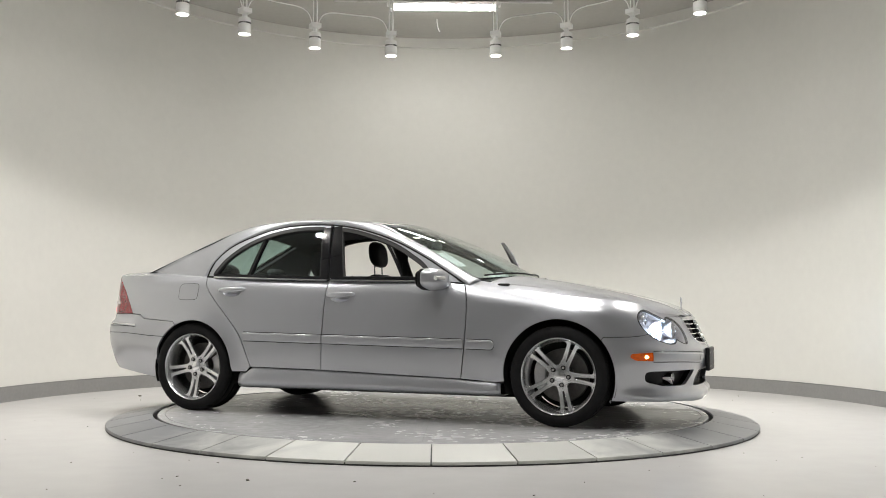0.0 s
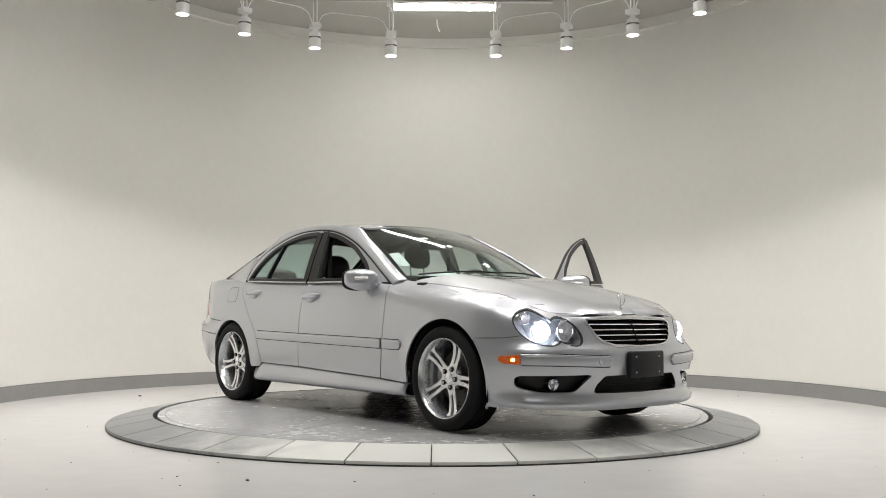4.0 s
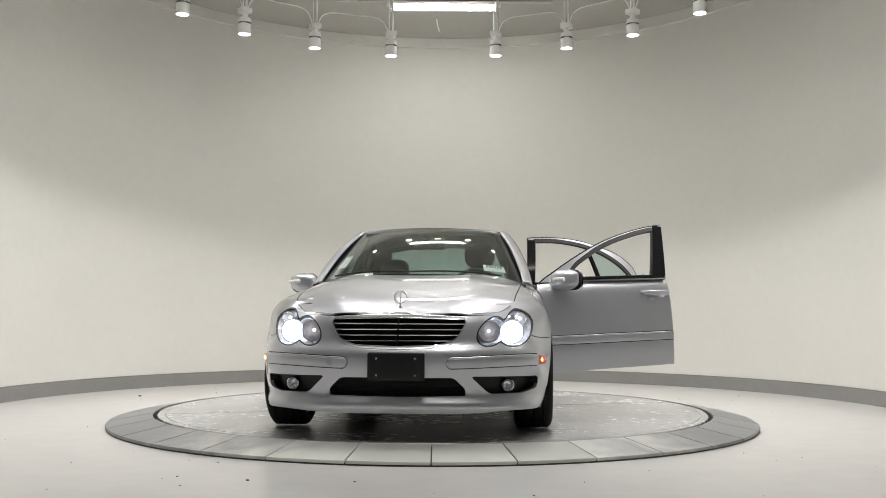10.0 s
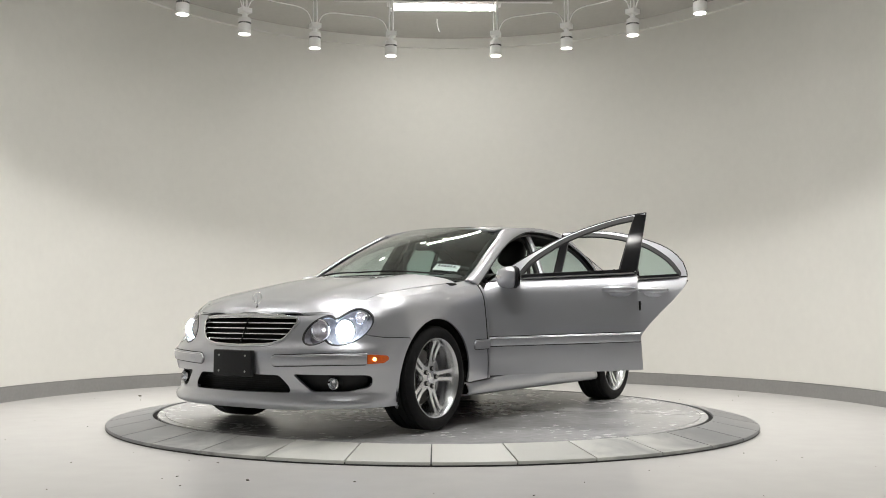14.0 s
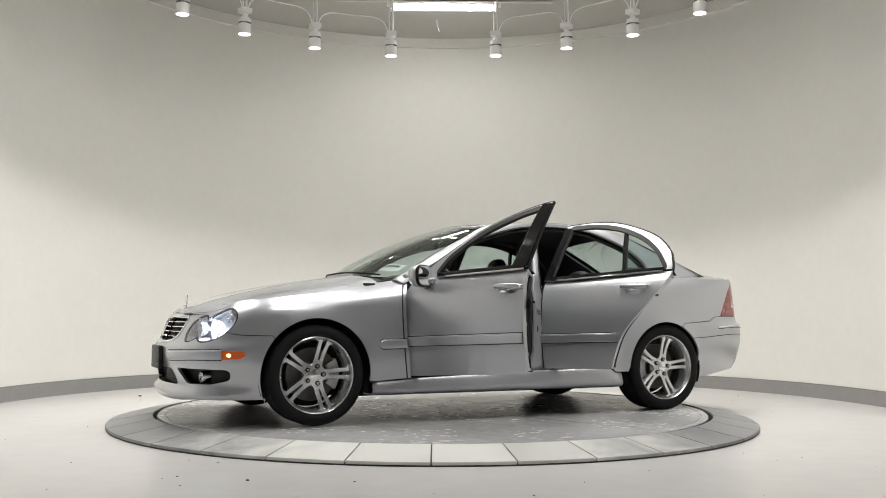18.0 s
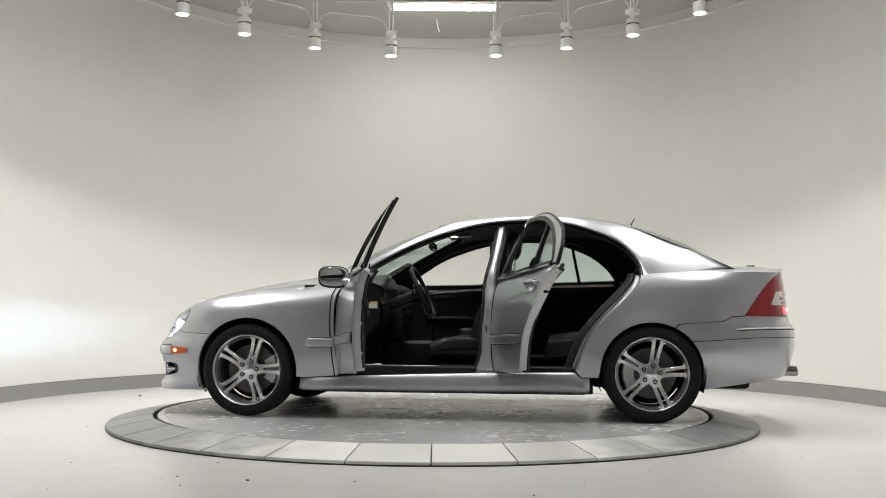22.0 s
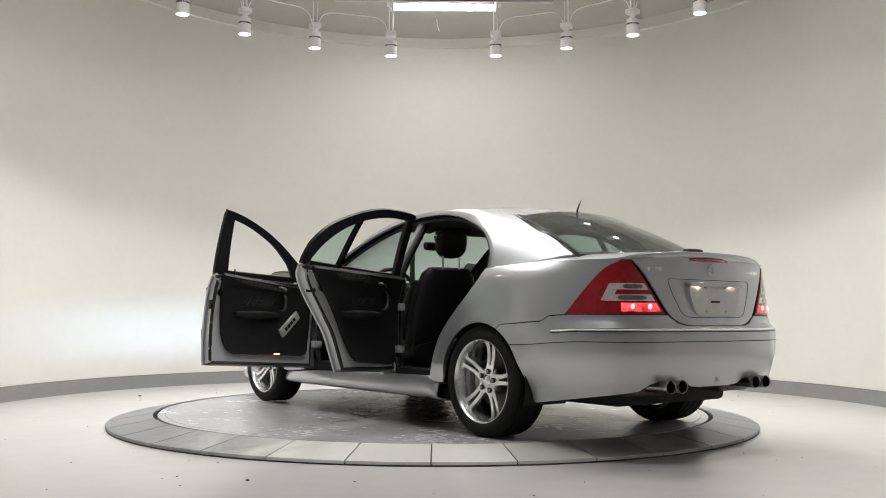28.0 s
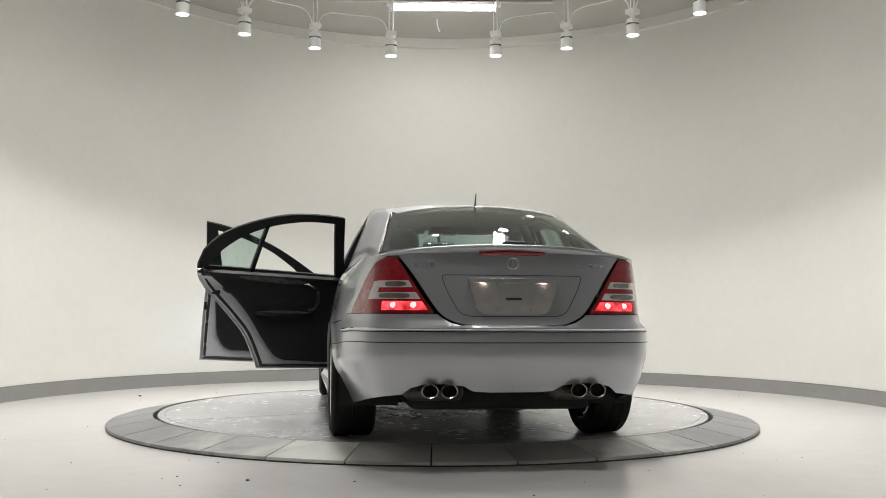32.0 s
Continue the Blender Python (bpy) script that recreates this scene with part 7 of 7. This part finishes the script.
# dashboard
def dash():
    g = []
    for y in np.linspace(-0.70, 0.70, 33):
        hump = 0.058 * math.exp(-((y - 0.36) / 0.17) ** 4)
        edge = 0.03 * (abs(y) / 0.70) ** 6
        g.append([(0.93, y, 0.900), (0.80, y, 0.925 - edge), (0.62, y, 0.935 + hump * 0.7 - edge), (0.475, y, 0.928 + hump - edge), (0.440, y, 0.905 + hump * 0.8 - edge), (0.455, y, 0.86), (0.475, y, 0.81), (0.445, y, 0.745), (0.45, y, 0.66), (0.55, y, 0.56), (0.72, y, 0.46), (0.90, y, 0.40)])
    d_ = grid_part("dashboard", g, LEATHER, car, "black dashboard")
    for s in (1, -1):
        bm = bmesh.new()
        P_ = rounded([(0.475, 0.80), (0.452, 0.86), (0.50, 0.915), (0.90, 0.90), (0.90, 0.40), (0.70, 0.46), (0.55, 0.56), (0.46, 0.66)], 0.03, 4)
        for yy in (0.672, 0.694):
            bm.faces.new([bm.verts.new((x, s * yy, z)) for x, z in P_])
        bm.verts.ensure_lookup_table()
        n_ = len(P_)
        for i in range(n_):
            bm.faces.new((bm.verts[i], bm.verts[(i + 1) % n_], bm.verts[n_ + (i + 1) % n_], bm.verts[n_ + i]))
        part("dash_end", bm, BLACK, d_)
    for y, r in ((0.62, 0.034), (-0.62, 0.034), (0.07, 0.030), (-0.07, 0.030)):
        bm = bmesh.new()
        lathe(bm, [(r, 0.0), (r, 0.012), (r - 0.006, 0.012), (r - 0.008, 0.0)], 20, m=Matrix.Translation((0.457, y, 0.850)) @ Matrix.Rotation(radians(-90), 4, "Y"))
        part("air_vent", bm, BLACK, d_)
    bm = bmesh.new()
    box(bm, 0.440, 0.465, -0.66, -0.14, 0.765, 0.790, 0.004)
    box(bm, 0.440, 0.465, 0.52, 0.66, 0.765, 0.790, 0.004)
    part("trim_strip", bm, WOODTRIM, d_)
    bm = bmesh.new()
    box(bm, 0.405, 0.50, -0.125, 0.125, 0.50, 0.80, 0.02, 3)
    cs = part("centre_console_panel", bm, BLACK, d_)
    for i in range(5):
        bm = bmesh.new()
        box(bm, 0.400, 0.408, -0.10, 0.10, 0.555 + i * 0.045, 0.555 + i * 0.045 + 0.022, 0.003)
        part("control_row", bm, GLOSSBLACK, cs)
    bm = bmesh.new()
    box(bm, -0.35, 0.56, -0.115, 0.115, 0.30, 0.50, 0.03, 3)
    box(bm, -0.35, -0.02, -0.10, 0.10, 0.49, 0.60, 0.03, 3)
    c_ = part("centre_console", bm, LEATHER, car, "black centre console")
    bm = bmesh.new()
    tube(bm, [(0.20, 0, 0.49), (0.19, 0, 0.56), (0.185, 0, 0.60)], [0.010, 0.012, 0.022], 10)
    part("gear_lever", bm, LEATHER, c_)
    bm = bmesh.new()
    box(bm, 0.08, 0.46, -0.07, 0.07, 0.498, 0.506, 0.003)
    part("console_trim", bm, WOODTRIM, c_)
    # steering wheel
    m = Matrix.Translation((0.215, 0.36, 0.862)) @ Matrix.Rotation(radians(-66), 4, "Y")
    bm = bmesh.new()
    tube(bm, [m @ Vector((0.188 * math.cos(t), 0.188 * math.sin(t), 0)) for t in np.linspace(0, 2 * math.pi, 40, endpoint=False)], 0.0155, 10, closed=True)
    sw = part("steering_wheel", bm, LEATHER, car, "black leather steering wheel")
    bm = bmesh.new()
    lathe(bm, [(0.001, 0.012), (0.05, 0.010), (0.068, -0.004), (0.070, -0.04), (0.001, -0.05)], 24, m=m)
    part("airbag_pad", bm, LEATHER, sw)
    for a in (0, 180, 70, 110):
        bm = bmesh.new()
        r_ = Matrix.Rotation(radians(a + 90), 4, "Z")
        box(bm, 0.055, 0.183, -0.014, 0.014, -0.022, -0.006, 0.004, m=m @ r_)
        part("wheel_spoke", bm, BLACK, sw)
    bm = bmesh.new()
    tube(bm, [m @ Vector((0, 0, -0.03)), (0.52, 0.36, 0.74)], 0.04, 12)
    part("column", bm, BLACK, sw)
    for yy in (0.50, 0.22):
        bm = bmesh.new()
        tube(bm, [(0.29, 0.36, 0.84), (0.27, yy, 0.862)], [0.008, 0.006], 8)
        part("stalk", bm, BLACK, sw)
    for i, y in enumerate((0.30, 0.42)):
        bm = bmesh.new()
        box(bm, 0.66, 0.68, y - 0.035, y + 0.035, 0.33, 0.42, 0.006)
        part("pedal", bm, STEEL, car, "metal pedal")
    bm = bmesh.new()
    box(bm, 0.485, 0.545, 0.693, 0.697, 0.738, 0.785, 0.0005, 1)
    lb = part("dash_label", bm, WHITELABEL, d_, "small white and yellow label")
    bm = bmesh.new()
    box(bm, 0.485, 0.545, 0.6972, 0.6982, 0.770, 0.785)
    part("label_head", bm, YELLOWLABEL, lb)


dash()


def padded(bm, secs, n=20, power=3.0):
    """A soft body through sections (centre, half width y, half depth, tangent angle)."""
    rings = []
    for (cx, cy, cz), wy, wd, ang in secs:
        ring = []
        ca, sa = math.cos(radians(ang)), math.sin(radians(ang))
        for i in range(n):
            t = 2 * math.pi * i / n
            c, s_ = math.cos(t), math.sin(t)
            u = wy * abs(c) ** (2 / power) * (1 if c >= 0 else -1)
            v = wd * abs(s_) ** (2 / power) * (1 if s_ >= 0 else -1)
            ring.append(bm.verts.new((cx + v * ca, cy + u, cz + v * sa)))
        rings.append(ring)
    for a, b in zip(rings[:-1], rings[1:]):
        for i in range(n):
            bm.faces.new((a[i], a[(i + 1) % n], b[(i + 1) % n], b[i]))
    bm.faces.new(rings[0]), bm.faces.new(rings[-1])


def headrest(parent, x, y, z, lean=0.0, h=0.085):
    bm = bmesh.new()
    bmesh.ops.create_uvsphere(bm, u_segments=24, v_segments=16, radius=1.0)
    for v in bm.verts:
        c = v.co
        sq = lambda q, p: abs(q) ** p * (1 if q >= 0 else -1)
        v.co = Vector((x + sq(c.x, 0.8) * 0.052 - lean * c.z, y + sq(c.y, 0.75) * 0.125, z + sq(c.z, 0.75) * h))
    hr = part("headrest", bm, LEATHER, parent, "black leather headrest")
    for dy in (-0.07, 0.07):
        bm = bmesh.new()
        cyl(bm, (x + 0.005, y + dy, z - h - 0.085), (x, y + dy, z - h + 0.03), 0.006, n=10)
        part("headrest_rod", bm, CHROME, hr)


def front_seat(y, back, drop):
    tall = 1 - drop * 1.1
    bm = bmesh.new()
    padded(bm, [((0.26 - back, y, 0.40), 0.20, 0.02, 90), ((0.255 - back, y, 0.445), 0.235, 0.055, 78), ((0.18 - back, y, 0.46), 0.25, 0.075, 86), ((0.0 - back, y, 0.445), 0.255, 0.075, 92), ((-0.14 - back, y, 0.435), 0.25, 0.085, 96), ((-0.22 - back, y, 0.43), 0.22, 0.08, 100)])
    seat = part("front_seat", bm, LEATHER, car, "black leather front seat")
    bm = bmesh.new()
    padded(bm, [((-0.10 - back, y, 0.4 + (0.40 - 0.4) * tall), 0.22, 0.05, 10), ((-0.14 - back, y, 0.4 + (0.50 - 0.4) * tall), 0.25, 0.080, 12), ((-0.19 - back, y, 0.4 + (0.68 - 0.4) * tall), 0.258, 0.075, 12), ((-0.245 - back, y, 0.4 + (0.85 - 0.4) * tall), 0.245, 0.068, 14), ((-0.285 - back, y, 0.4 + (0.97 - 0.4) * tall), 0.215, 0.058, 16), ((-0.30 - back, y, 0.4 + (1.01 - 0.4) * tall), 0.17, 0.035, 18)])
    part("backrest", bm, LEATHER, seat)
    for dy in (-0.225, 0.225):
        bm = bmesh.new()
        padded(bm, [((-0.06 - back, y + dy, 0.50), 0.035, 0.05, 12), ((-0.10 - back, y + dy, 0.65), 0.040, 0.055, 12), ((-0.165 - back, y + dy, 0.82), 0.036, 0.045, 14), ((-0.22 - back, y + dy, 0.92), 0.02, 0.02, 14)], 14)
        part("side_bolster", bm, LEATHER, seat)
        bm = bmesh.new()
        padded(bm, [((0.22 - back, y + dy, 0.46), 0.03, 0.03, 90), ((0.10 - back, y + dy, 0.50), 0.038, 0.05, 90), ((-0.08 - back, y + dy, 0.50), 0.038, 0.05, 90), ((-0.16 - back, y + dy, 0.48), 0.02, 0.02, 90)], 14)
        part("seat_bolster", bm, LEATHER, seat)
    headrest(seat, -0.320 - back, y, 1.185 - drop, 0.02, 0.105)
    bm = bmesh.new()
    box(bm, -0.20 - back, 0.20 - back, y - 0.21, y + 0.21, 0.275, 0.36, 0.02)
    part("seat_base", bm, BLACK, seat)


front_seat(0.36, 0.13, 0.0)
front_seat(-0.36, 0.26, 0.125)
bm = bmesh.new()
padded(bm, [((-0.66, 0, 0.40), 0.62, 0.05, 80), ((-0.70, 0, 0.46), 0.655, 0.085, 88), ((-0.90, 0, 0.475), 0.665, 0.10, 92), ((-1.10, 0, 0.46), 0.66, 0.09, 96), ((-1.22, 0, 0.45), 0.62, 0.07, 100)], 28, 5.0)
bench = part("rear_seat", bm, LEATHER, car, "black leather rear bench")
bm = bmesh.new()
padded(bm, [((-1.12, 0, 0.42), 0.60, 0.06, 15), ((-1.17, 0, 0.55), 0.655, 0.09, 18), ((-1.25, 0, 0.75), 0.65, 0.085, 20), ((-1.33, 0, 0.93), 0.60, 0.065, 22), ((-1.35, 0, 0.98), 0.55, 0.035, 22)], 28, 5.0)
part("backrest", bm, LEATHER, bench)
for y in (0.36, -0.36):
    headrest(bench, -1.40, y, 1.025, 0.02, 0.060)
for y in (0.0, 0.36, -0.36):
    bm = bmesh.new()
    for dx in (0.10,):
        tube(bm, [(-1.045, y - 0.16, 0.50), (-1.085, y - 0.16, 0.60), (-1.15, y - 0.16, 0.75), (-1.23, y - 0.16, 0.90)], 0.006, 6)
    part("seat_seam", bm, LEATHER, bench)
# paper on the dashboard and stickers on the glass
pp = [(-0.80, 0.035), (-0.48, 0.012), (-0.48, 0.115), (-0.55, 0.12), (-0.72, 0.085)]
skin("paper_sheet", patch_data(pp, lambda Q: screen(Q) - [0.012, 0, 0.016], 0.05, 0.001), WHITELABEL, car, "white paper on the dashboard")
st = [(-0.945, 0.215), (-0.845, 0.215), (-0.845, 0.44), (-0.945, 0.44)]
skin("screen_sticker", patch_data(st, lambda Q: screen(Q) - [0.004, 0, 0.008], 0.05, 0.001), WHITELABEL, car, "white square sticker inside the windscreen")
st = [(0.64, 0.13), (0.86, 0.13), (0.86, 0.225), (0.64, 0.225)]
lab = skin("screen_sticker", patch_data(st, lambda Q: screen(Q) - [0.004, 0, 0.008], 0.05, 0.001), WHITELABEL, car, "white sticker inside the windscreen")
for i in range(6):
    a = 0.67 + 0.028 * i
    skin("print_bar", patch_data([(a, 0.175), (a + 0.018, 0.175), (a + 0.018, 0.205), (a, 0.205)], lambda Q: screen(Q) - [0.001, 0, 0.002], 0.05, 0.001), PRINT, lab)


# ---- what moves: the disc and the car turn together ----
TURN = [(0, -21.86), (3, -43.65), (6, -65.37), (9.2, -88.98), (13, -116.4), (17, -146.9), (19, -162.7), (20, -170.5), (23, -195.7), (25, -211.3), (28, -233.2), (32, -261.9)]
CAR_AT = (-0.1736, -0.0381)


def motions():
    turn = curve([(t, -a) for t, a in TURN])
    rows_disc, rows_car = [], []
    for i in range(0, 65):
        t = i / 2
        a = -float(turn(t))
        m = pose(0, 0, 0, 0, 0, a)
        rows_disc.append((t, m))
        rows_car.append((t, m @ pose(CAR_AT[0], CAR_AT[1], DISC)))
    walk(turn_disc, rows_disc)
    walk(car, rows_car)


motions()
